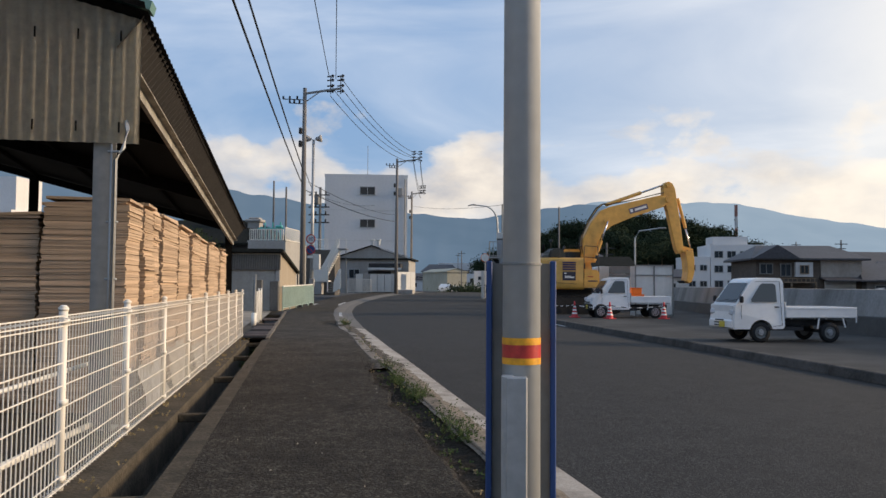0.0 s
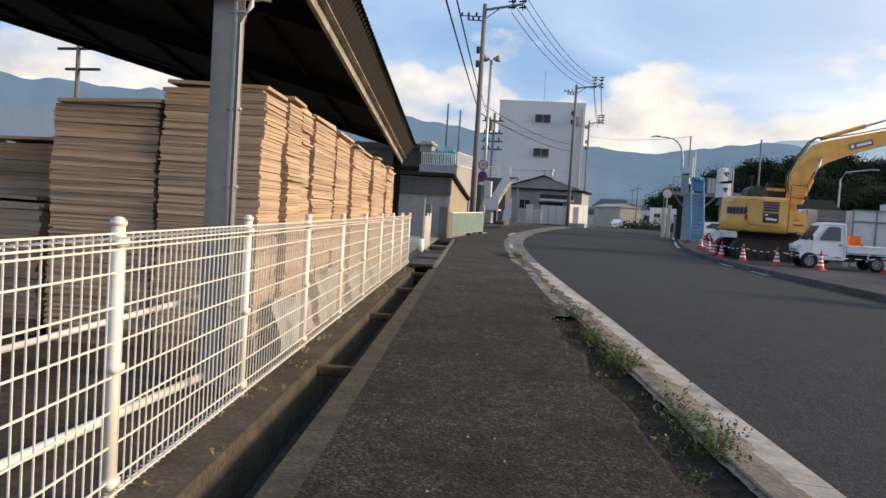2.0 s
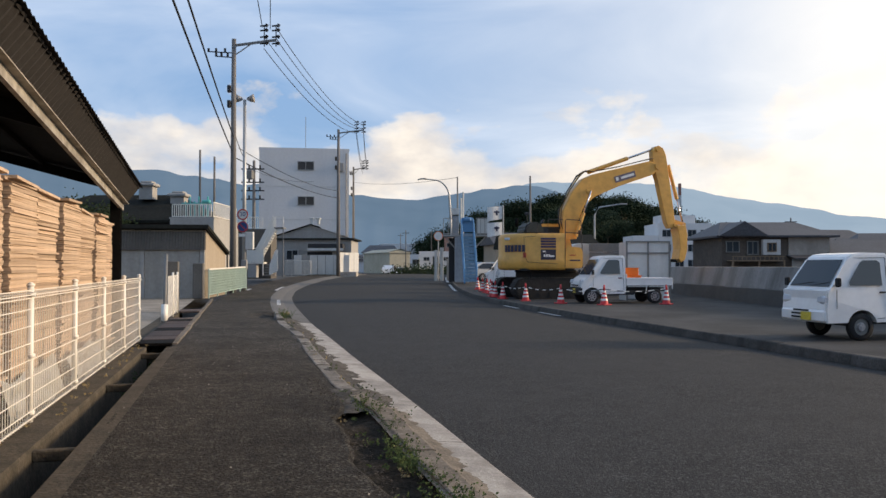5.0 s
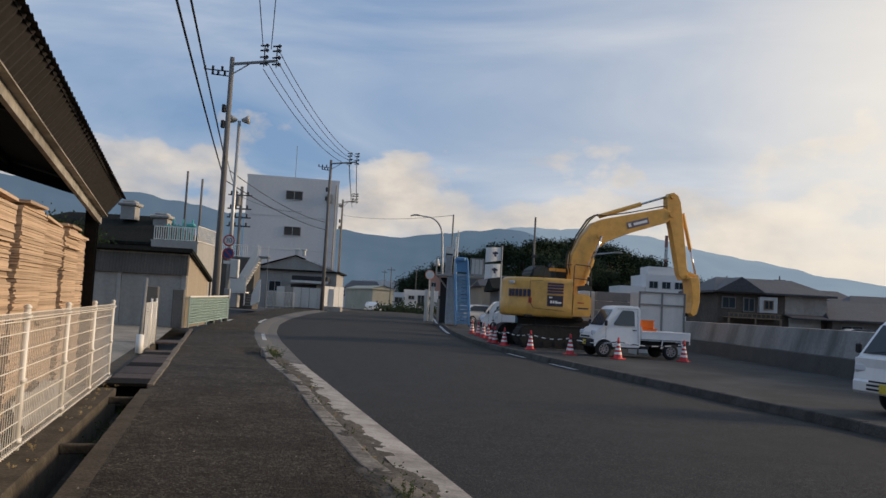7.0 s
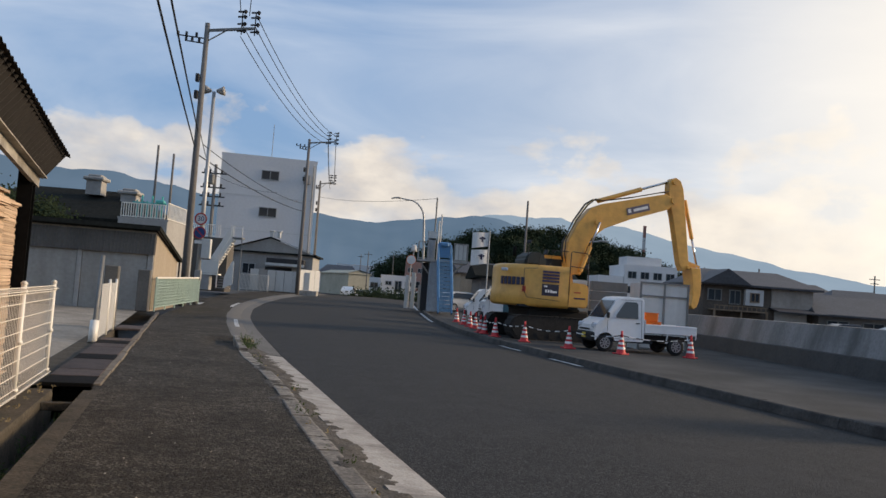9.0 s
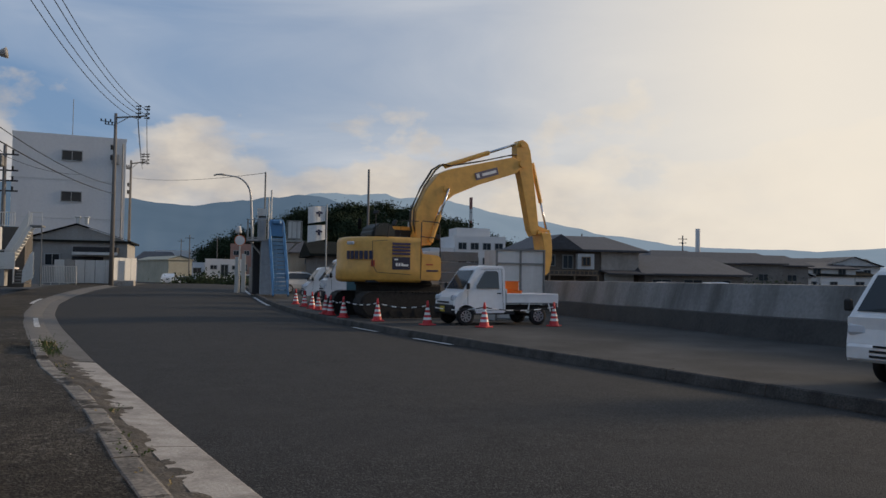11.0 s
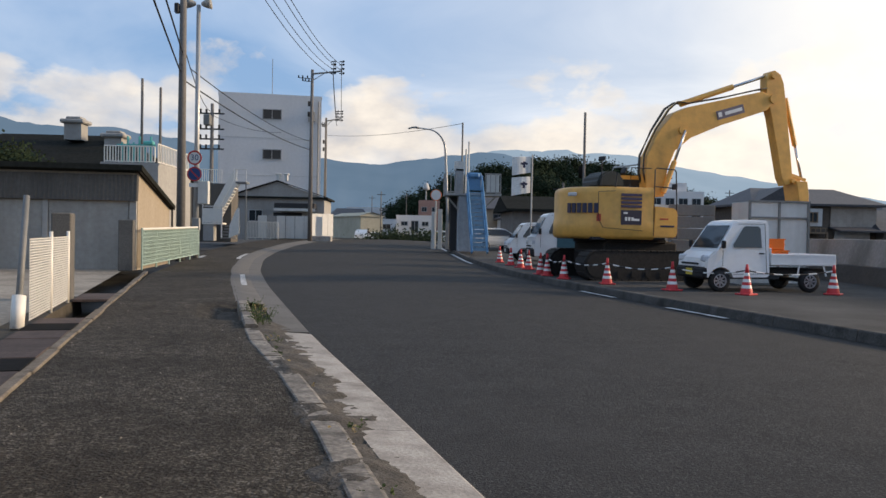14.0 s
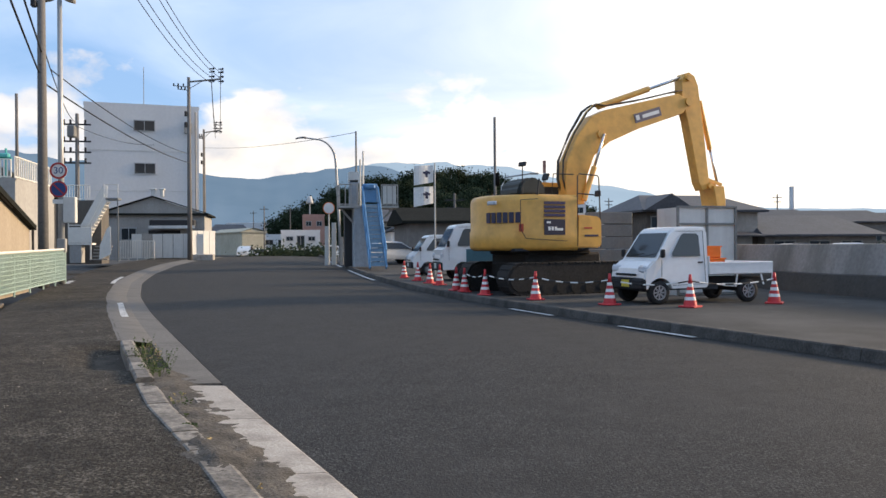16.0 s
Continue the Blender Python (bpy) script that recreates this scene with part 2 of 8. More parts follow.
M = dict(
    asphalt_road=asphalt("asphalt_road", (0.034, 0.0335, 0.032), (0.078, 0.077, 0.073), 75, 0.16, (0.046, 0.045, 0.043), 0.3, 0.8),
    asphalt_walk=asphalt("asphalt_walk", (0.033, 0.0285, 0.0225), (0.085, 0.077, 0.064), 55, 0.2, (0.018, 0.0153, 0.012), 0.9, 0.75, 0.95, 0.026, 0.5, paler=(13.0, 21.0, 1.42)),
    asphalt_lot=mat("asphalt_lot", (0.044, 0.0435, 0.042), 0.9, grain=40, var=0.35, stain=0.45, stain_amt=0.7, bump=0.4, c2=(0.095, 0.093, 0.09), spec=0.2),
    concrete=mat("concrete", (0.235, 0.21, 0.178), 0.93, grain=26, var=0.4, stain=4.2, stain_amt=1.0, bump=0.9, c2=(0.075, 0.067, 0.057), obj=0.3),
    apron=mat("apron_concrete", (0.37, 0.34, 0.30), 0.88, grain=40, var=0.2, stain=2.6, stain_amt=0.75, bump=0.5, c2=(0.14, 0.12, 0.10), obj=0.12),
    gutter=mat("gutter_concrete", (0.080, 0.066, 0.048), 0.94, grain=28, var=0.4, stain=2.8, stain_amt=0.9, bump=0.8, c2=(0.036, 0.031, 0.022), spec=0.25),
    soil=mat("dark_soil", (0.030, 0.025, 0.019), 0.98, grain=38, var=0.6, stain=5, stain_amt=0.7, bump=1.0, c2=(0.010, 0.009, 0.007), spec=0.1),
    silt=mat("dry_silt", (0.20, 0.170, 0.135), 0.96, grain=32, var=0.3, stain=3.0, stain_amt=0.8, bump=0.8, c2=(0.065, 0.055, 0.044), spec=0.2),
    grit_dirt=mat("gritty_dirt", (0.105, 0.094, 0.080), 0.97, grain=45, var=0.5, stain=3.5, stain_amt=0.8, bump=1.0, c2=(0.042, 0.038, 0.032), spec=0.2),
    dirt=mat("dirt", (0.078, 0.065, 0.051), 0.97, grain=45, var=0.5, stain=3.5, stain_amt=0.7, bump=1.0, c2=(0.026, 0.023, 0.018), spec=0.2),
    yard=mat("yard_concrete", (0.33, 0.29, 0.235), 0.9, grain=9, var=0.25, stain=0.8, stain_amt=0.75, bump=0.4, c2=(0.15, 0.128, 0.10), spec=0.3),
    yard_dirt_shade=mat("yard_dirt_shade", (0.070, 0.057, 0.043), 0.95, grain=14, var=0.4, stain=1.3, stain_amt=0.7, bump=0.6, c2=(0.028, 0.023, 0.018), spec=0.2),
    fence=mat("cream_vinyl", (0.80, 0.76, 0.68), 0.45, grain=12, var=0.06, stain=3, stain_amt=0.12, bump=0.0),
    cladding=mat("weathered_cladding", (0.84, 0.79, 0.67), 0.8, grain=14, var=0.12, stain=1.6, stain_amt=0.3, bump=0.2, c2=(0.40, 0.34, 0.25), streak=True),
    roof_sheet=mat("roof_sheet", (0.024, 0.021, 0.019), 0.95, grain=20, var=0.3, stain=1.2, stain_amt=0.4, bump=0.3),
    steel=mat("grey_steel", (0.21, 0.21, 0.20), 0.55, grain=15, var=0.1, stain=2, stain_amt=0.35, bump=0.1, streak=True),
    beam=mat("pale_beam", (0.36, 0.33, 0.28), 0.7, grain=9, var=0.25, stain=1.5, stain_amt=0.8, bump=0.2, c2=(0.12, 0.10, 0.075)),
    # near black: dark steel parts, and the shade under the storage roof
    dark_shade_steel=mat("dark_shade_steel", (0.009, 0.0085, 0.008), 0.9, grain=12, var=0.3, stain=2, stain_amt=0.3, bump=0.2, spec=0.1),
    galv=mat("galvanised", (0.42, 0.43, 0.43), 0.42, 0.35, grain=22, var=0.1, stain=2, stain_amt=0.25, bump=0.05, streak=True),
    card=mat("cardboard", (0.50, 0.37, 0.262), 0.94, grain=8, var=0.16, stain=1.2, stain_amt=0.4, bump=0.2, c2=(0.32, 0.215, 0.135), obj=0.24, spec=0.2),
    card_dark=mat("cardboard_inner", (0.25, 0.165, 0.10), 0.95, grain=26, var=0.2, stain=2.5, stain_amt=0.4, bump=0.3, island=0.3),
    green_trim=mat("green_flashing", (0.12, 0.24, 0.22), 0.6, grain=8, var=0.15, stain=2, stain_amt=0.3, bump=0.1),
    white_wall=mat("white_render", (0.69, 0.68, 0.665), 0.85, grain=4, var=0.04, stain=0.35, stain_amt=0.22, bump=0.1, c2=(0.46, 0.46, 0.46), streak=True),
    grey_wall=mat("grey_wall", (0.36, 0.35, 0.33), 0.9, grain=6, var=0.1, stain=0.8, stain_amt=0.45, bump=0.2, c2=(0.22, 0.21, 0.19), streak=True),
    tan_wall=mat("tan_wall", (0.36, 0.30, 0.225), 0.9, grain=8, var=0.12, stain=0.9, stain_amt=0.4, bump=0.2, c2=(0.24, 0.195, 0.14), streak=True),
    dark_roof=mat("dark_roof", (0.022, 0.023, 0.020), 0.95, spec=0.05, grain=6, var=0.3, stain=0.8, stain_amt=0.3, bump=0.3),
    tile_roof=mat("tile_roof", (0.055, 0.055, 0.062), 0.6, grain=6, var=0.3, stain=0.8, stain_amt=0.4, bump=0.4),
    river_wall=mat("river_wall", (0.25, 0.245, 0.235), 0.93, grain=12, var=0.15, stain=0.9, stain_amt=0.85, bump=0.4, c2=(0.09, 0.088, 0.08), streak=True),
    wood_pole=mat("pole_concrete", (0.165, 0.158, 0.15), 0.9, grain=12, var=0.15, stain=1, stain_amt=0.4, bump=0.2, streak=True),
    black=mat("black_rubber", (0.014, 0.014, 0.015), 0.8, grain=20, var=0.3, stain_amt=0.1, bump=0.1),
    cable=mat("cable_black", (0.012, 0.012, 0.013), 0.7, stain_amt=0.0, bump=0.0),
    glass_dark=glass("window_glass"),
)


# ---------- mesh helpers ----------
def part(name, bm, material, parent=None, label="", smooth=False):
    me = bpy.data.meshes.new(name)
    bm.normal_update()
    bm.to_mesh(me)
    bm.free()
    for mt in material if isinstance(material, (list, tuple)) else [material]:
        me.materials.append(mt)
    if smooth:
        me.polygons.foreach_set("use_smooth", [True] * len(me.polygons))
    ob = new(name, me)
    if parent is not None:
        ob.parent = parent
    if label:
        ob["label"] = label
    return ob


def thing(name, label, category, m=None, group="", kind=""):
    ob = new(name)
    ob.empty_display_size = 0.2
    if m is not None:
        ob.matrix_basis = m
    return tagged(ob, label, category, group, kind)


def box(bm, c, s, m=None, bev=0.0, mi=0):
    """A box of size s centred at c, turned by m, with bevelled edges."""
    r = bmesh.ops.create_cube(bm, size=1)
    vs = r["verts"]
    for v in vs:
        p = Vector((v.co.x * s[0], v.co.y * s[1], v.co.z * s[2]))
        v.co = (m @ p if m is not None else p) + Vector(c)
    fs = {f for v in vs for f in v.link_faces}
    for f in fs:
        f.material_index = mi
    if bev:
        es = {e for v in vs for e in v.link_edges}
        bmesh.ops.bevel(bm, geom=list(es), offset=bev, segments=1, affect="EDGES")
    return bm


def nb():
    return bmesh.new()


def boxes(*items):
    bm = nb()
    for it in items:
        box(bm, *it)
    return bm


def tube(bm, pts, r, seg=8, r2=None, cap=True):
    """A round bar along points, tapering from r to r2."""
    pts = [Vector(p) for p in pts]
    rings = []
    n = len(pts)
    for i, p in enumerate(pts):
        d = (pts[min(i + 1, n - 1)] - pts[max(i - 1, 0)]).normalized()
        a = d.cross(Vector((0, 0, 1)) if abs(d.z) < 0.95 else Vector((1, 0, 0))).normalized()
        b = d.cross(a)
        rr = r + ((r2 if r2 is not None else r) - r) * i / max(1, n - 1)
        rings.append([bm.verts.new(p + (a * math.cos(2 * math.pi * k / seg) + b * math.sin(2 * math.pi * k / seg)) * rr) for k in range(seg)])
    for ra, rb in zip(rings, rings[1:]):
        for k in range(seg):
            bm.faces.new((ra[k], ra[(k + 1) % seg], rb[(k + 1) % seg], rb[k]))
    if cap:
        bm.faces.new(rings[0][::-1])
        bm.faces.new(rings[-1])
    bmesh.ops.recalc_face_normals(bm, faces=bm.faces)
    return bm


def prism(bm, prof, y0, y1, axis="y", taper=None):
    """A polygon in (x, z) drawn out along y from y0 to y1 (or in (y, z) along x)."""
    def P(a, b, c):
        return (a, c, b) if axis == "y" else (c, a, b)
    lo = [bm.verts.new(P(a, b, y0 if taper is None else taper(a, b, y0))) for a, b in prof]
    hi = [bm.verts.new(P(a, b, y1 if taper is None else taper(a, b, y1))) for a, b in prof]
    n = len(prof)
    bm.faces.new(lo)
    bm.faces.new(hi[::-1])
    for i in range(n):
        bm.faces.new((lo[i], hi[i], hi[(i + 1) % n], lo[(i + 1) % n]))
    bmesh.ops.recalc_face_normals(bm, faces=bm.faces)
    return bm


def sheet(bm, rows):
    """A grid of quads through rows of points."""
    vs = [[bm.verts.new(p) for p in row] for row in rows]
    for a, b in zip(vs, vs[1:]):
        for i in range(len(a) - 1):
            bm.faces.new((a[i], a[i + 1], b[i + 1], b[i]))
    return bm


# ---------- the plan: fence line, kerb lines, gentle rise ----------
F_DIR = Vector((-0.2424, 0.9702, 0))
N_DIR = Vector((0.9702, 0.2424, 0))
F_ORG = Vector((-2.404, 8.22, 0))
F_YAW = math.degrees(math.atan2(0.2424, 0.9702))


def fp(s, o, z=0.0):
    """A place s metres along the fence line and o metres towards the road from it."""
    return F_ORG + F_DIR * s + N_DIR * o + Vector((0, 0, z))


def rise(y):
    k = min(1.0, max(0.0, (y - 38) / 50))
    return 0.5 * k * k * (3 - 2 * k)


NEAR_Y = [-14, -6, 0, 4.2, 8.9, 11.7, 16.25, 21.4, 23.6, 27.7, 33, 38.1, 45, 53, 61, 72, 84, 106]
NEAR_X = [7.25, 5.15, 3.6, 2.5, 1.26, 0.52, -0.6, -1.92, -2.45, -3.5, -4.7, -5.85, -7.25, -8.5, -9.2, -9.6, -9.5, -9.3]
FAR_Y = [-14, -2, 6, 13.4, 17, 20.3, 24.3, 29.7, 32.1, 36.7, 41, 46, 54, 66, 80, 106]
FAR_X = [16.8, 12.2, 9.35, 7.1, 6.45, 5.75, 4.9, 3.75, 3.25, 2.4, 1.75, 1.15, 0.65, 0.4, 0.3, 0.5]
WALK_Y = [-14, 21.3, 27.8, 34, 40.5, 51, 62, 75, 106]
WALK_X = [3.85, -4.97, -6.6, -8.05, -9.6, -11.2, -12.6, -13.4, -13.6]


def curve(ys, xs, step=0.6, y0=-14.0, y1=106.0):
    """A smooth plan line through the given places."""
    yy = np.arange(y0, y1 + 1e-6, 0.2)
    xx = np.interp(yy, ys, xs)
    k = np.ones(15) / 15
    xx = np.convolve(np.pad(xx, 7, mode="reflect", reflect_type="odd"), k, mode="valid")
    q = np.arange(y0, y1 + 1e-6, step)
    return [(float(np.interp(v, yy, xx)), float(v)) for v in q]


def at_curve(c, y):
    return float(np.interp(y, [p[1] for p in c], [p[0] for p in c]))


NEAR = curve(NEAR_Y, NEAR_X)


def kerb_left(y):
    """Offset of the kerb stones' footpath side from the road edge."""
    return float(np.interp(y, (-20, 15.0, 16.6, 20, 22.5, 25, 27, 120), (-0.60, -0.60, -0.80, -0.80, -0.75, -0.79, -0.90, -0.90)))


def path_edge(y):
    """Offset at which the footpath's asphalt breaks off."""
    worn = 1.0 if y < 14.6 else max(0.0, (16.2 - y) / 1.6)
    return kerb_left(y) + 0.03 - worn * (0.47 + 0.16 * noise.noise((y * 0.9, 2, 5)) + 0.06 * noise.noise((y * 3.1, 7, 5)))


FAR = curve(FAR_Y, FAR_X)
WALK = curve(WALK_Y, WALK_X)


def normal_at(c, i):
    a, b = c[max(0, i - 1)], c[min(len(c) - 1, i + 1)]
    d = Vector((b[0] - a[0], b[1] - a[1], 0)).normalized()
    return Vector((d.y, -d.x, 0))


def ribbon(bm, c, offs, i0=0, i1=None, wob=0.0):
    """Strips that follow a plan line; offs are (offset to the right, z)."""
    i1 = len(c) if i1 is None else i1
    rows = []
    for i in range(i0, i1):
        n = normal_at(c, i)
        rows.append([(c[i][0] + n.x * o, c[i][1] + n.y * o, z + rise(c[i][1]) + (wob * noise.noise((i * 0.35, o * 3, 7)) if wob else 0)) for o, z in offs])
    return sheet(bm, rows)


# ---------- ground, road, pavement ----------
bm = sheet(nb(), [[(x, y, -0.42) for x in (-3000, -300, -60, 60, 300, 3000)] for y in (-3000, -200, 60, 200, 3000)])
tagged(part("ground", bm, M["asphalt_lot"]), "dull grey-brown ground reaching the horizon", "ground", kind="structure")

bm = nb()
rows = []
for (nx, y), (fx, _) in zip(NEAR, FAR):
    rows.append([(nx + (fx - nx) * k, y, rise(y) - 0.10 + 0.07 * (1 - (2 * k - 1) ** 2)) for k in (0, 0.08, 0.2, 0.35, 0.5, 0.65, 0.8, 0.92, 1)])
rows.append([(x * 1.0 + 0.2, 150, -0.3) for x in [p[0] for p in rows[-1]]])
tagged(part("road", sheet(bm, rows), M["asphalt_road"]), "dark grey asphalt road curving gently away", "road", kind="structure")

fine_near, fine_walk = curve(NEAR_Y, NEAR_X, 0.2), curve(WALK_Y, WALK_X, 0.2)
rows = []
for i, ((wx, y), (nx, _)) in enumerate(zip(fine_walk, fine_near)):
    n = normal_at(fine_near, i)
    ex = nx + path_edge(y) * n.x
    row = []
    for k in (0, 0.2, 0.4, 0.55, 0.66, 0.74, 0.80, 0.85, 0.89, 0.93, 0.96, 0.98, 1):
        o = (1 - k) * (wx - ex)
        # sunken hollow beside the raised kerb stones
        dip = 0.26 * math.exp(-((y - 30.5) / 1.1) ** 4) * math.exp(-((o + 0.02) / 0.5) ** 2)
        row.append((wx + (ex - wx) * k, y, rise(y) - dip + 0.006 * noise.noise((y * 0.8, k * 4, 0)) - (0.02 if k == 1 else 0)))
    rows.append(row)
tagged(part("pavement", sheet(nb(), rows), M["asphalt_walk"]), "worn dark asphalt footpath beside the kerb", "pavement", kind="structure")

bm = nb()
rows = []
for i, (fx, y) in enumerate(FAR):
    rows.append([(fx + 0.15 + (w - fx) * k, y, rise(y) * 0.6 + 0.05) for k in (0, 0.1, 0.3, 0.6, 1) for w in (11.6 if y < 60 else 9.0,)])
tagged(part("pavement_lot", sheet(bm, rows), M["asphalt_lot"]), "grey tarmac work lot beside the road", "ground", kind="structure")
# ---------- mountains and wooded hill ----------
def ridge(name, az_el, r0, r1, material, seed, rough, label):
    """A mountain range: crest heights by compass angle, falling towards the valley."""
    bm = nb()
    a0, a1 = az_el[0][0], az_el[-1][0]
    rows = []
    steps = int((a1 - a0) / 0.35)
    for j in range(9):
        k = j / 8
        row = []
        for i in range(steps + 1):
            a = a0 + (a1 - a0) * i / steps
            h = math.tan(radians(float(np.interp(a, [p[0] for p in az_el], [p[1] for p in az_el])))) * r1
            h *= 1 + rough * noise.fractal((a * 0.35, seed, k * 0.6), 1.0, 2.0, 5)
            r = r0 + (r1 - r0) * k
            row.append((math.sin(radians(a)) * r, math.cos(radians(a)) * r, -5 + h * (k ** 0.8) * (1 + 0.22 * noise.fractal((a * 0.5, k * 5, seed), 1.0, 2.0, 4) * (1 - k))))
        rows.append(row)
    return tagged(part(name, sheet(bm, rows), material, smooth=True), label, "mountain", kind="structure")


# blue haze is put into the slopes' own glow, no air is modelled
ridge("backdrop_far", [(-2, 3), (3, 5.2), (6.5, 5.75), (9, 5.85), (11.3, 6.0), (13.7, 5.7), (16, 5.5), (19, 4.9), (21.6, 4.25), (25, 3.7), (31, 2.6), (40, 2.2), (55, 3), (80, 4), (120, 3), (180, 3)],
      2600, 3600, glow_mat("far_haze", (0.33, 0.43, 0.54), 0.85, (0.29, 0.39, 0.50)), 3, 0.05, "mountain range far away with pale blue haze painted in")
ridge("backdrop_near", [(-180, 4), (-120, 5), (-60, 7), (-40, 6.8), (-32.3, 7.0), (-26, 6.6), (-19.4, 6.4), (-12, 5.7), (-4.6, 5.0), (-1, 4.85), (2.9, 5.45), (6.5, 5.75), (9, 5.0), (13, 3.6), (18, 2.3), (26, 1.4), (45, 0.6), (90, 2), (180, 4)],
      1500, 2200, glow_mat("near_haze", (0.13, 0.20, 0.29), 0.85, (0.105, 0.17, 0.25)), 8, 0.05, "wooded mountain range with dark blue haze painted in")


# ---------- kerbs, gutter, yard ----------
M["kerb_dark"] = mat("kerb_dark", (0.13, 0.122, 0.11), 0.92, grain=40, var=0.25, stain=1.5, stain_amt=0.5, bump=0.5, c2=(0.06, 0.056, 0.05))
kerb = thing("kerb", "worn concrete kerb along the footpath", "kerb", kind="structure")
apron = thing("apron", "pale concrete gutter apron beside the road", "kerb", kind="structure")
M["kerb_far"] = mat("kerb_far", (0.085, 0.08, 0.073), 0.94, grain=40, var=0.35, stain=2.2, stain_amt=0.7, bump=0.6, c2=(0.022, 0.020, 0.018), obj=0.15, spec=0.25)
bm = ribbon(nb(), NEAR, [(-1.25, -0.13), (-0.70, -0.13), (-0.40, -0.11)])
tagged(part("gutter_dirt", bm, M["dirt"]), "dusty dirt strip between kerb and apron", "dirt", kind="stuff")


def silt_bed(y0, y1, offs, base, amp, seed, step=0.05, name="silt", mt=M["dirt"], label="dark uneven silt and soil spilling over the kerb"):
    """Uneven soil lying between the stones and spilling over them in places."""
    rows = []
    for y in np.arange(y0, y1, step):
        x, x2 = at_curve(NEAR, y), at_curve(NEAR, y + 0.3)
        d = Vector((x2 - x, 0.3, 0)).normalized()
        row = []
        for o in offs:
            px, py = x + d.y * o, y - d.x * o
            n = noise.noise((px * 1.1, py * 1.1, seed)) + 0.7 * noise.noise((px * 4.5, py * 4.5, seed + 3)) + 0.55 * noise.noise((px * 13, py * 13, seed + 5))
            row.append((px, py, float(np.interp(o, base[0], base[1])) + amp * n + rise(y)))
        rows.append(row)
    return tagged(part(name, sheet(nb(), rows), mt, smooth=True), label, "dirt", kind="stuff")


silt_bed(15.0, 29.4, np.arange(-0.98, -0.16, 0.045), ((-0.98, -0.82, -0.66, -0.53, -0.38, -0.16), (-0.05, -0.008, 0.0, -0.018, -0.050, -0.11)), 0.036, 4, mt=M["grit_dirt"])
silt_bed(-4.0, 16.0, np.arange(-1.30, -0.55, 0.04), ((-1.30, -1.05, -0.90, -0.70, -0.55), (-0.07, -0.045, -0.075, -0.06, -0.02)), 0.040, 9, name="silt_trough", mt=M["soil"], label="dark crumbled soil where the footpath edge has broken away")
silt_bed(-4.0, 15.4, np.arange(-0.64, -0.10, 0.04), ((-0.64, -0.5, -0.40, -0.26, -0.10), (-0.015, 0.004, -0.028, -0.066, -0.115)), 0.017, 13, name="silt_strip", mt=M["silt"], label="brown dried silt lying over kerb and apron")


def kerb_run(c, offs_pts, y0, y1, length, gap, material, parent, name, jit=0.006, shift=None):
    """Kerb or apron stones, one by one, along a plan line."""
    y = y0
    rnd = random.Random(len(name) + int(y0 * 10))
    while y < y1:
        a, b = y + gap / 2, y + length - gap / 2
        bm = nb()
        vs = []
        for yy in (a, (a + b) / 2, b):
            x = at_curve(c, yy)
            x2 = at_curve(c, yy + 0.3)
            d = Vector((x2 - x, 0.3, 0)).normalized()
            n = Vector((d.y, -d.x, 0))
            dz = rise(yy)
            prof = [(o + (shift(yy) if shift else 0.0), z) for o, z in offs_pts]
            vs.append([bm.verts.new((x + n.x * o, yy + n.y * o, z + dz)) for o, z in prof])
        for ra, rb in zip(vs, vs[1:]):
            for i in range(len(ra)):
                j = (i + 1) % len(ra)
                bm.faces.new((ra[i], ra[j], rb[j], rb[i]))
        bm.faces.new(vs[0][::-1])
        bm.faces.new(vs[-1])
        dzj = rnd.uniform(-jit, jit)
        for v in bm.verts:
            v.co.z += dzj
        bmesh.ops.recalc_face_normals(bm, faces=bm.faces)
        part(name, bm, material, parent)
        y += length


# low worn stones, and a short raised run past the driveway
kerb_shift = lambda y: kerb_left(y) + 0.88
flat_stone = [(-0.88, -0.2), (-0.88, 0.004), (-0.865, 0.010), (-0.705, 0.006), (-0.68, -0.004), (-0.67, -0.2)]
kerb_run(NEAR, flat_stone, -6, 15.6, 0.6, 0.012, M["silt"], kerb, "kerb_stone", shift=kerb_shift)
kerb_run(NEAR, flat_stone, 15.6, 28.2, 0.6, 0.012, M["concrete"], kerb, "kerb_stone", shift=kerb_shift)
kerb_run(NEAR, [(-0.88, -0.4), (-0.88, 0.035), (-0.86, 0.055), (-0.735, 0.055), (-0.70, 0.03), (-0.68, -0.2)], 28.2, 31.8, 0.6, 0.012, M["concrete"], kerb, "kerb_stone", shift=kerb_shift)
silt_bed(32.3, 105, (-1.0, -0.9, -0.7, -0.42, -0.38), ((-1.0, -0.9, -0.42, -0.38), (-0.012, 0.004, -0.062, -0.078)), 0.003, 21, 0.6, "apron_fill", M["kerb_dark"], "worn grey tarmac fillet beside the apron")
kerb_run(NEAR, [(-0.43, -0.25), (-0.43, -0.055), (-0.02, -0.088), (0.0, -0.10), (0.0, -0.25)], -6, 27.6, 1.8, 0.008, M["apron"], apron, "apron_slab", jit=0.0006)
kerb_run(NEAR, [(-0.43, -0.25), (-0.43, -0.07), (-0.02, -0.092), (0.0, -0.105), (0.0, -0.25)], 28.4, 105, 3.6, 0.008, M["kerb_dark"], apron, "apron_slab", jit=0.0006)
far_kerb = thing("kerb_far", "grey concrete kerb along the work lot", "kerb", kind="structure")
kerb_run(FAR, [(0.0, -0.25), (0.0, -0.08), (0.03, 0.05), (0.05, 0.07), (0.19, 0.075), (0.2, -0.25)], -6, 105, 1.8, 0.012, M["kerb_far"], far_kerb, "kerb_stone")

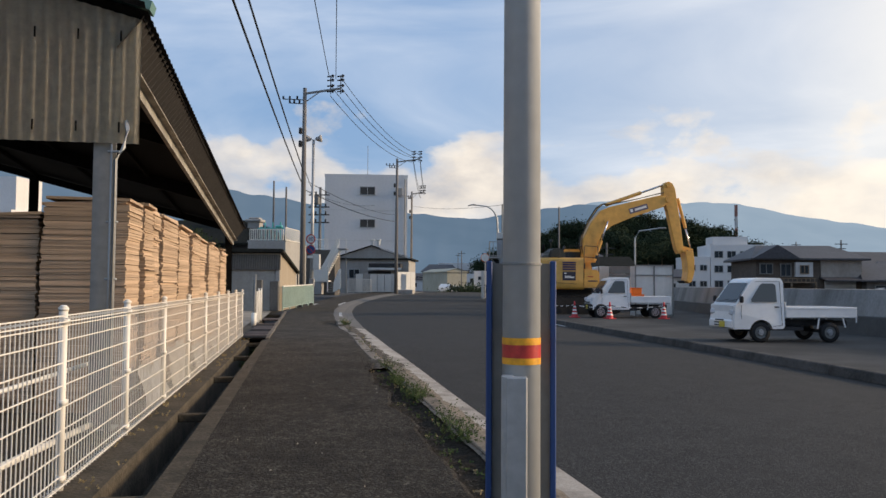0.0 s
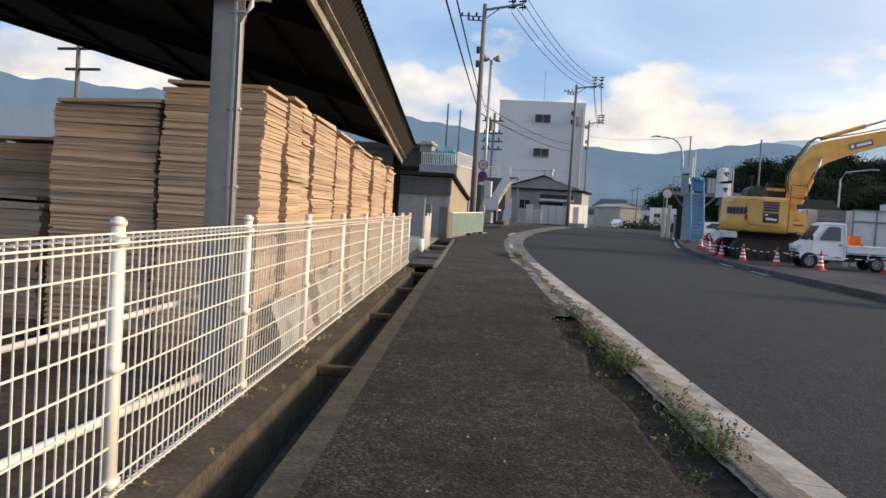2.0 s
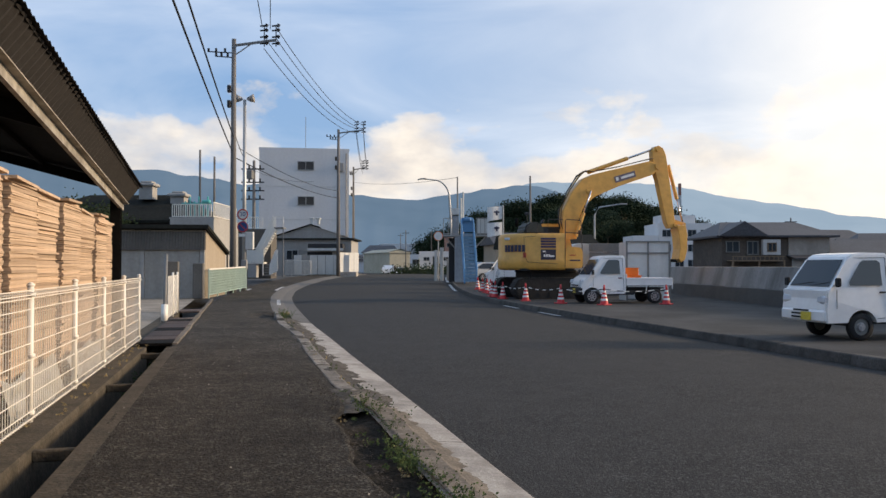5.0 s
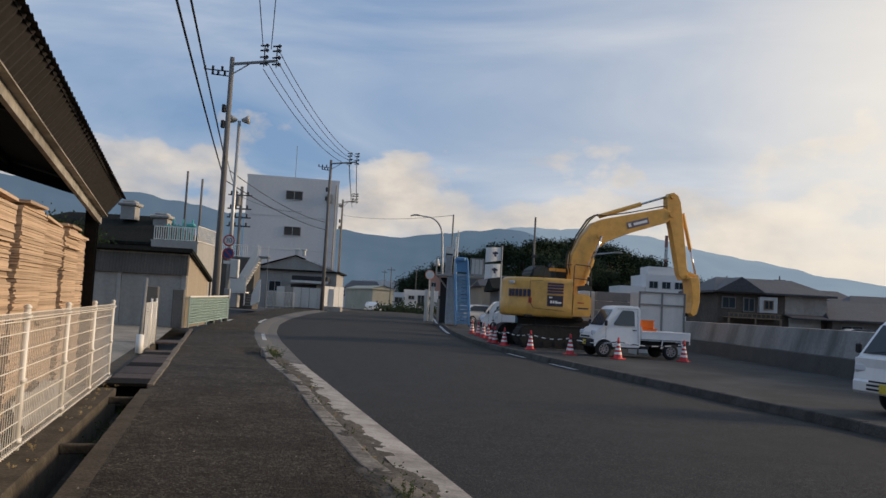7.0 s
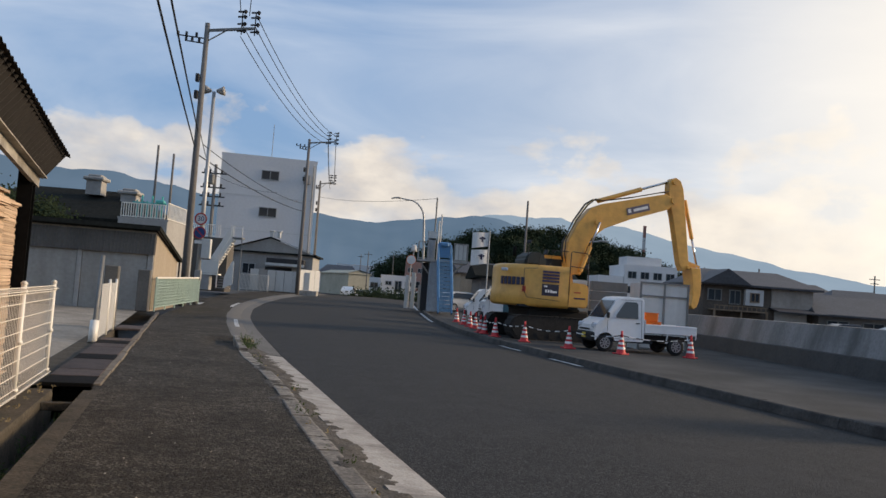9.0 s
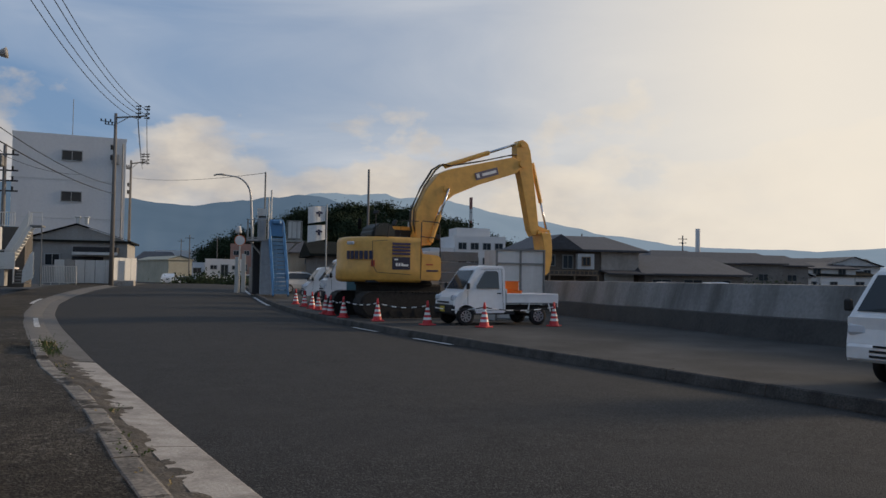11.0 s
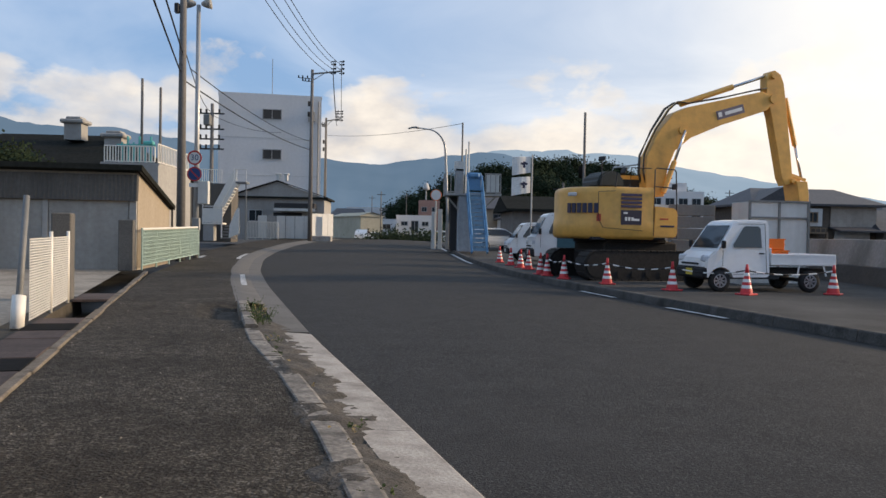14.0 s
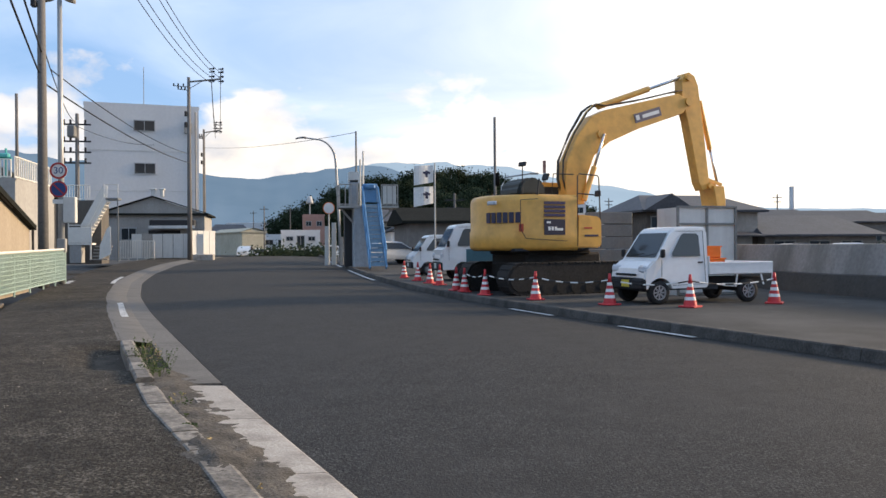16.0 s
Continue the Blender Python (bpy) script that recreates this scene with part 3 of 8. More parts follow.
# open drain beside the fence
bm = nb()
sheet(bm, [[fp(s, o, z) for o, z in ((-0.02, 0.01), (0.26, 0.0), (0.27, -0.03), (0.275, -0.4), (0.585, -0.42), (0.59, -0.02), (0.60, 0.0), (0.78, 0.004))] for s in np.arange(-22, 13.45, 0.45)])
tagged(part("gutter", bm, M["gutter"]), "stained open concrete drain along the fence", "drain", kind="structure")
bm = nb()
rows = [[(p.x, p.y, -0.012) for p in (fp(s, 0.74), fp(s, 1.1))] for s in (-22, 13.45)]
tagged(part("path_bed", sheet(bm, rows), M["asphalt_walk"]), "asphalt bed beside the drain", "pavement", kind="structure")
brace = None
for s in (-9.2, -5.6, -2.1, 1.5, 5.1, 8.7, 12.3):
    m = Matrix.Translation(fp(s, 0.43, -0.07)) @ pose(0, 0, 0, 0, 0, F_YAW)
    if brace is None:
        brace = part("drain_brace", box(nb(), (0, 0, 0), (0.33, 0.09, 0.09), None, 0.01), M["gutter"])
        tagged(brace, "concrete brace across the open drain", "brace", "drain braces")
        brace.matrix_basis = m
    else:
        copy_thing(brace, m)
M["cover"] = mat("cover_plate", (0.085, 0.062, 0.054), 0.85, grain=30, var=0.35, stain=2.5, stain_amt=0.6, bump=0.5, c2=(0.025, 0.021, 0.02), obj=0.3, spec=0.3)
# plates over the drain at the yard gate
cover = thing("drain_cover", "dark steel and concrete covers over the drain", "cover", kind="structure")
for i in range(16):
    s = 13.5 + i * 0.75
    c = fp(s + 0.37, 0.36, 0.008 + 0.004 * (i % 3))
    bm = box(nb(), (0, 0, 0), (0.60, 0.735, 0.05), pose(0, 0, 0, 0, 0, F_YAW).to_3x3(), 0.008)
    for v in bm.verts:
        v.co += c
    if i not in (10, 11, 12, 13):
        part("plate", bm, M["cover"] if i % 4 else M["dark_shade_steel"], cover)
for i in range(14):
    bm = box(nb(), (0, 0, 0), (0.10 + 0.02 * (i % 3), 1.44, 0.08), pose(0, 0, 0, 0, 0, F_YAW).to_3x3(), 0.012)
    for v in bm.verts:
        v.co += fp(14.3 + i * 1.46, 0.70, -0.014 + 0.004 * (i % 2))
    part("edging_stone", bm, M["silt"], cover, "pale worn concrete edging")
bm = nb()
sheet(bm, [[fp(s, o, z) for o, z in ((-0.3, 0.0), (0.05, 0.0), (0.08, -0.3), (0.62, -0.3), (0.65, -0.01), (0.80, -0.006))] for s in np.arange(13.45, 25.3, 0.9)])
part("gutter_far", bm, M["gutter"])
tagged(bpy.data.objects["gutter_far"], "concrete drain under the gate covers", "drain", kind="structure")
bm = nb()
sheet(bm, [[(p.x, p.y, -0.004 + rise(p.y)) for p in (fp(s, o) for o in (-40, -20, -10, -4, -0.01))] for s in (14.4, 18, 24, 30, 36, 42, 48, 54, 60)])
tagged(part("ground_yard", bm, M["yard"]), "bare pale concrete yard beside the shed", "ground", kind="structure")
# dirt floor whose dark tone also carries the shade of the storage roof
bm = sheet(nb(), [[fp(s, o, -0.004) for o in (-40, -20, -10, -4, -0.01)] for s in (-24, -12, 0, 8, 14.4)])
tagged(part("ground_store", bm, M["yard_dirt_shade"]), "trodden dirt floor of the storage yard, darkened for roof shade", "ground", kind="structure")

# ---------- mesh fence ----------
def fence_panel(L=2.034, n=26):
    """Welded wire panel whose top and bottom edges are bent into a narrow triangle."""
    bm = nb()
    for i in range(1, n):
        box(bm, (L * i / n, 0, 0.61), (0.0065, 0.0065, 1.16))
    for z in (0.04, 0.10, 0.255, 0.41, 0.565, 0.715, 0.87, 1.02, 1.12, 1.19):
        box(bm, (L / 2, -0.007, z), (L, 0.007, 0.008))
    for z, zm in ((1.19, 1.155), (0.04, 0.07)):
        for i in range(n):
            box(bm, (L * (i + 0.5) / n, -0.03, (z + zm) / 2), (0.006, 0.06, 0.006))
        box(bm, (L / 2, -0.06, zm), (L, 0.007, 0.008))
    return bm


def fence_post():
    bm = tube(nb(), [(0, 0, 0), (0, 0, 1.225)], 0.030, 12)
    tube(bm, [(0, 0, 1.225), (0, 0, 1.245)], 0.036, 12)
    tube(bm, [(0, 0, 1.245), (0, 0, 1.262)], 0.034, 12, 0.016)
    for z in (0.09, 0.60, 1.15):
        box(bm, (0, -0.012, z), (0.085, 0.05, 0.035))
    return bm


S0 = 14.3 - 2.034 * 14
for i in range(15):
    s = S0 + 2.034 * i
    m = Matrix.Translation(fp(s, 0.0, 0.0)) @ pose(0, 0, 0, 0, 0, F_YAW + 90)
    if i == 0:
        sec = thing("fence_section", "cream coated wire mesh fence panel with round post", "fence", m, "mesh fence panels")
        part("post", fence_post(), M["fence"], sec, smooth=True)
        part("mesh_panel", fence_panel(), M["fence"], sec)
        first_sec = sec
    elif i < 14:
        copy_thing(first_sec, m)
    else:
        last = thing("fence_post", "cream end post of the wire fence", "fence", m, "mesh fence panels")
        part("post", fence_post(), M["fence"], last, smooth=True)

# ---------- open warehouse ----------
def roof_z(s, o):
    return 4.07 - 0.0855 * s - 0.256 * o


warehouse = thing("warehouse", "open-sided storage shed with rusty corrugated sheets", "warehouse", kind="structure")
bm = nb()
rows = []
ss = np.arange(0.0, 13.95, 0.038)
for i, s in enumerate(ss):
    w = 0.018 * math.cos(i * math.pi / 2)
    rows.append([fp(s, o, roof_z(s, o) + w) for o in (0.10, -3, -6, -9, -14)])
sheet(bm, rows)
part("roof", bm, M["roof_sheet"], warehouse, "dark corrugated roof sheets")
# near-black sheet below the roof, its colour stands in for the shade there
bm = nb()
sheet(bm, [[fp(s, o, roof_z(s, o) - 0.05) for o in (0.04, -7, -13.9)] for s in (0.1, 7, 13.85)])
part("ceiling_lining", bm, M["dark_shade_steel"], warehouse)
# skirt of sheets under the eave, and the pale edge beam
bm = nb()
rows = []
for i, s in enumerate(np.arange(0.25, 13.9, 0.04)):
    w = 0.012 * math.cos(i * math.pi / 2)
    rows.append([fp(s, 0.05 + w, roof_z(s, 0) - 0.03), fp(s, -0.2 + w, roof_z(s, 0) - 0.36)])
sheet(bm, rows)
part("eave_skirt", bm, M["roof_sheet"], warehouse)
def bar(bm, a, b, w, h):
    """A square bar from a to b."""
    a, b = Vector(a), Vector(b)
    d = b - a
    q = d.to_track_quat("X", "Z").to_matrix()
    return box(bm, (a + b) / 2, (d.length, w, h), q)
bm = bar(nb(), fp(0.38, -0.22, roof_z(0.38, 0) - 0.43), fp(13.7, -0.22, roof_z(13.7, 0) - 0.43), 0.05, 0.13)
bar(bm, fp(0.38, -0.17, roof_z(0.38, 0) - 0.37), fp(13.7, -0.17, roof_z(13.7, 0) - 0.37), 0.12, 0.015)
part("edge_beam", bm, M["beam"], warehouse, "pale flaking edge beam")
# end cladding over the opening: one wavy sheet with real depth
bm = nb()
rows = []
for i in range(int(7.0 / 0.0165)):
    o = 0.02 - i * 0.0165
    w = 0.014 * math.cos(2 * math.pi * (i * 0.0165) / 0.1155)
    rows.append([fp(0.30 + w, o, 2.76), fp(0.30 + w, o, roof_z(0.3, o) - 0.06)])
sheet(bm, rows)
bmesh.ops.solidify(bm, geom=bm.faces[:], thickness=0.004)
part("end_cladding", bm, M["cladding"], warehouse, "weathered beige corrugated end wall", smooth=True)
bm = bar(nb(), fp(0.22, 0.14, roof_z(0.2, 0.14) + 0.05), fp(0.22, -9, roof_z(0.2, -9) + 0.05), 0.22, 0.09)
part("ridge_flashing", bm, M["green_trim"], warehouse, "green metal verge flashing")
# hooks of sheet bolts on the cladding
for row_z in (2.86, 3.75):
    for k in range(16):
        p = fp(0.268, -0.16 - k * 0.39, row_z)
        part("sheet_hook", tube(nb(), [p, p + Vector((0, 0, 0.10))], 0.009, 5), M["dark_shade_steel"], warehouse)
# columns and rafters; all but the front column have roof shade in their colour
def hcol(h):
    return boxes(((0, -0.09, h / 2), (0.17, 0.014, h)), ((0, 0.09, h / 2), (0.17, 0.014, h)), ((0, 0, h / 2), (0.012, 0.17, h)), ((0, 0, 0.01), (0.3, 0.3, 0.02)))
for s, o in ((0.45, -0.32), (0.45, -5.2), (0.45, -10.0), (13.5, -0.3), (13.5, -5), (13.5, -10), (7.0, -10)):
    c = part("column", hcol(roof_z(s, o) - 0.15), M["steel"] if s < 1 and o > -1 else M["dark_shade_steel"], warehouse)
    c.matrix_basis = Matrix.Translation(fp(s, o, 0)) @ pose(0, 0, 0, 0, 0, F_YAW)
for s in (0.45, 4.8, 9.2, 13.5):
    part("rafter", bar(nb(), fp(s, -0.25, roof_z(s, -0.25) - 0.17), fp(s, -13.8, roof_z(s, -13.8) - 0.17), 0.12, 0.24 if s < 13 else 0.16), M["dark_shade_steel"], warehouse)
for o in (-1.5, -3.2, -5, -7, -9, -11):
    part("purlin", bar(nb(), fp(0.3, o, roof_z(0.3, o) - 0.10), fp(13.8, o, roof_z(13.8, o) - 0.10), 0.06, 0.1), M["dark_shade_steel"], warehouse)
bm = tube(nb(), [fp(0.30, -0.19, 0.0), fp(0.30, -0.19, 2.6), fp(0.27, -0.11, 2.72), fp(0.27, -0.08, 2.9), fp(0.32, -0.10, 2.98)], 0.021, 8)
tube(bm, [fp(0.30, -0.228, 0.0), fp(0.30, -0.228, 2.75)], 0.009, 6)
for z in (0.6, 1.45, 2.0, 2.68):
    box(bm, fp(0.31, -0.21, z), (0.11, 0.03, 0.02))
part("conduit", bm, M["galv"], warehouse, "galvanised cable conduit", smooth=True)
bm = nb()
box(bm, fp(3.35, -1.1, 3.35), (0.09, 0.09, 0.14))
part("lamp_holder", bm, M["galv"], warehouse)


# ---------- stacks of flattened cardboard ----------
bm = box(nb(), (0, 0, 0), (1, 1, 1))
SHEET = bpy.data.meshes.new("cardboard_sheet")
bm.to_mesh(SHEET)
bm.free()
SHEET.materials.append(M["card"])


def stack(s0, s1, o0, o1, h, seed, label, thin=1.0):
    """A pile of flat bundles, each a little out of line."""
    rnd = random.Random(seed)
    ob = thing("cardboard_stack", label, "cardboard stack", Matrix.Translation(fp((s0 + s1) / 2, (o0 + o1) / 2, 0)) @ pose(0, 0, 0, 0, 0, F_YAW), "cardboard stacks")
    L, W = s1 - s0, o1 - o0
    part("pallet", boxes(*[((0, y, 0.06), (W, 0.1, 0.12)) for y in (-L * 0.42, 0, L * 0.42)], ((0, 0, 0.13), (W, L, 0.02))), M["card_dark"], ob)
    z = 0.145
    bundle_dx = bundle_dy = 0.0
    left = 0

    def lay(c, size, rx, ry, rz):
        sh = new("cardboard_sheet", SHEET)
        sh.parent = ob
        sh.matrix_basis = pose(*c, rx, ry, rz) @ Matrix.Diagonal((*size, 1))

    while z < h:
        if left <= 0:
            bundle_dx, bundle_dy, left = rnd.uniform(-0.022, 0.022), rnd.uniform(-0.022, 0.022), rnd.randint(10, 34)
        t = rnd.uniform(0.012, 0.028) * thin
        dx, dy = bundle_dx + rnd.uniform(-0.007, 0.007), bundle_dy + rnd.uniform(-0.007, 0.007)
        if rnd.random() < 0.05:
            dx += rnd.uniform(-0.03, 0.05)
        lay((dx, dy, z + t / 2), (W * rnd.uniform(0.97, 1.0), L * rnd.uniform(0.965, 0.99), t * 0.94), rnd.uniform(-0.3, 0.3), rnd.uniform(-0.4, 0.4), rnd.uniform(-0.8, 0.8))
        z += t
        left -= 1
    for b in range(2):
        lay((rnd.uniform(-0.04, 0.06), rnd.uniform(-0.06, 0.06), z + 0.02), (W * 0.98, L * 0.95, 0.03), rnd.uniform(-2, 2), rnd.uniform(-3, 3), rnd.uniform(-3, 3))
        z += 0.035
    return ob


lab = "tall stack of flattened brown cardboard on a pallet"
for s0, s1, h, k in ((1.55, 2.32, 2.28, 1), (2.40, 3.02, 2.32, 2), (3.06, 3.62, 2.30, 3), (3.68, 5.05, 2.28, 4), (5.35, 6.55, 2.22, 5), (6.6, 7.7, 2.2, 6), (7.75, 8.9, 2.16, 7), (8.95, 10.1, 2.18, 8), (10.15, 11.4, 2.12, 9), (11.45, 12.5, 2.16, 10), (12.55, 13.3, 2.1, 11)):
    stack(s0, s1, -1.19 - 0.03 * (k % 3), -0.28 - 0.04 * (k % 2), h, k, lab)
for s0, s1, o0, o1, h, k in ((1.58, 2.7, -2.20, -1.26, 2.10, 21), (2.8, 3.9, -2.2, -1.28, 2.12, 22), (1.8, 2.9, -3.3, -2.42, 1.15, 23), (4.0, 5.2, -2.4, -1.45, 2.2, 24), (3.0, 4.2, -3.6, -2.6, 1.8, 25), (5.6, 7.0, -2.5, -1.4, 2.0, 26), (7.2, 9.0, -2.6, -1.4, 2.0, 27), (1.2, 2.4, -4.6, -3.6, 1.1, 28)):
    stack(s0, s1, o0, o1, h, k, "stack of flattened cardboard deep in the shed", 1.0 if k == 21 else 1.8)
# ---------- materials for vehicles and machines ----------
def paint(name, c, rough=0.35, coat=0.5, dirt=0.15, metal=0.0):
    m = mat(name, c, rough, metal, grain=9, var=0.03, stain=2.5, stain_amt=dirt, bump=0.0, c2=tuple(v * 0.55 for v in c))
    m.node_tree.nodes["Principled BSDF"].inputs["Coat Weight"].default_value = coat
    m.node_tree.nodes["Principled BSDF"].inputs["Coat Roughness"].default_value = 0.12
    return m


M.update(
    white_paint=paint("white_car_paint", (0.80, 0.80, 0.79), 0.35),
    yellow=paint("machine_yellow", (0.74, 0.385, 0.075), 0.5, 0.2, 0.5),
    decal_dark=paint("dark_decal", (0.012, 0.010, 0.03), 0.4, 0.2, 0.05),
    decal_purple=paint("purple_decal", (0.03, 0.02, 0.07), 0.4, 0.2, 0.05),
    decal_blue=paint("navy_decal", (0.02, 0.02, 0.06), 0.4, 0.2, 0.05),
    decal_grey=paint("grey_decal", (0.13, 0.11, 0.14), 0.5, 0.1, 0.2),
    red_decal=paint("red_decal", (0.45, 0.05, 0.02), 0.5, 0.1, 0.1),
    chrome=mat("bright_metal", (0.62, 0.62, 0.62), 0.25, 0.9, stain_amt=0.1, bump=0.0),
    alloy=mat("alloy", (0.5, 0.5, 0.51), 0.35, 0.6, stain_amt=0.15, bump=0.0),
    track=mat("track_steel", (0.022, 0.02, 0.018), 0.9, 0.0, grain=20, var=0.4, stain=3, stain_amt=0.4, bump=0.5),
    hose=mat("rubber_hose", (0.05, 0.04, 0.028), 0.7, stain_amt=0.1, bump=0.0),
    lamp_glass=glass("lamp_glass", (0.55, 0.57, 0.6), 0.1),
    amber=paint("amber_lens", (0.7, 0.22, 0.01), 0.2, 0.6, 0.0),
    orange_box=paint("orange_plastic", (0.75, 0.16, 0.01), 0.5, 0.1, 0.1),
    cone_red=mat("cone_plastic", (0.60, 0.035, 0.04), 0.55, grain=10, var=0.08, stain=5, stain_amt=0.3, bump=0.05, obj=0.12),
    cone_white=mat("reflective_white", (0.78, 0.77, 0.74), 0.4, grain=10, var=0.05, stain=5, stain_amt=0.2, bump=0.0),
    blue_paint=mat("blue_paint", (0.10, 0.26, 0.46), 0.55, grain=12, var=0.1, stain=2, stain_amt=0.35, bump=0.1, streak=True),
    board_blue=mat("sign_blue", (0.018, 0.06, 0.20), 0.5, grain=8, var=0.1, stain=2, stain_amt=0.3, bump=0.05),
    band_red=mat("tape_red", (0.48, 0.035, 0.03), 0.45, stain_amt=0.15, bump=0.0),
    band_yellow=mat("tape_yellow", (0.80, 0.37, 0.02), 0.45, stain_amt=0.15, bump=0.0),
    panel_white=mat("white_panel", (0.62, 0.62, 0.59), 0.55, grain=6, var=0.05, stain=1.5, stain_amt=0.3, bump=0.05, streak=True),
    pale_green=mat("pale_green_steel", (0.37, 0.49, 0.43), 0.5, stain_amt=0.2, bump=0.0),
    turquoise=mat("turquoise_steel", (0.08, 0.42, 0.40), 0.5, stain_amt=0.2, bump=0.0),
    number_grey=mat("plate_grey", (0.5, 0.52, 0.48), 0.5, stain_amt=0.1, bump=0.0),
    yellow_plate=mat("plate_yellow", (0.65, 0.50, 0.05), 0.5, stain_amt=0.1, bump=0.0),
    dash=mat("cabin_grey", (0.03, 0.03, 0.032), 0.8, stain_amt=0.1, bump=0.0),
    linen=mat("flag_cloth", (0.74, 0.74, 0.72), 0.9, stain_amt=0.1, bump=0.0),
    wood=mat("weathered_wood", (0.24, 0.17, 0.11), 0.85, grain=14, var=0.25, stain=3, stain_amt=0.5, bump=0.3, streak=True),
)


def wheel(parent, x, y, r, w, style):
    """A tyre with its rim and spokes, axle across the car."""
    side = 1 if y > 0 else -1
    bm = nb()
    seg = 28
    prof = [(r * 0.62, -w / 2), (r * 0.9, -w / 2), (r, -w * 0.32), (r, w * 0.32), (r * 0.9, w / 2), (r * 0.62, w / 2)]
    rings = [[bm.verts.new((x + pr * math.cos(2 * math.pi * k / seg), y + py, r + pr * math.sin(2 * math.pi * k / seg))) for k in range(seg)] for pr, py in prof]
    for a, b in zip(rings, rings[1:]):
        for k in range(seg):
            bm.faces.new((a[k], a[(k + 1) % seg], b[(k + 1) % seg], b[k]))
    bmesh.ops.recalc_face_normals(bm, faces=bm.faces)
    tyre = part("tyre", bm, M["black"], parent, smooth=True)
    bm = nb()
    yo = y + side * w * 0.36
    tube(bm, [(x, y, r), (x, yo - side * 0.02, r)], r * 0.63, 24)
    part("rim", bm, M["steel"] if style == "steel" else M["dash"], tyre)
    bm = nb()
    if style == "steel":
        tube(bm, [(x, yo - side * 0.02, r), (x, yo + side * 0.015, r)], r * 0.34, 18, r * 0.28)
        tube(bm, [(x, yo, r), (x, yo + side * 0.03, r)], r * 0.13, 12)
    else:
        for k in range(8):
            a = 2 * math.pi * k / 8
            d = Vector((math.cos(a), 0, math.sin(a)))
            c = Vector((x, yo, r))
            bar(bm, c + d * r * 0.08, c + d * r * 0.6, 0.03, r * 0.11)
        seg2 = 24
        for k in range(seg2):
            a, b = 2 * math.pi * k / seg2, 2 * math.pi * (k + 1) / seg2
            bar(bm, (x + math.cos(a) * r * 0.6, yo, r + math.sin(a) * r * 0.6), (x + math.cos(b) * r * 0.6, yo, r + math.sin(b) * r * 0.6), 0.04, 0.03)
    part("hub", bm, M["alloy"], tyre)
    return tyre


M["screen_glass"] = glass("windscreen_glass", (0.045, 0.05, 0.053), 0.08)
# opaque pane; paler grey stands in for sky seen through the cab
M["side_glass"] = glass("door_glass", (0.10, 0.11, 0.112), 0.08)


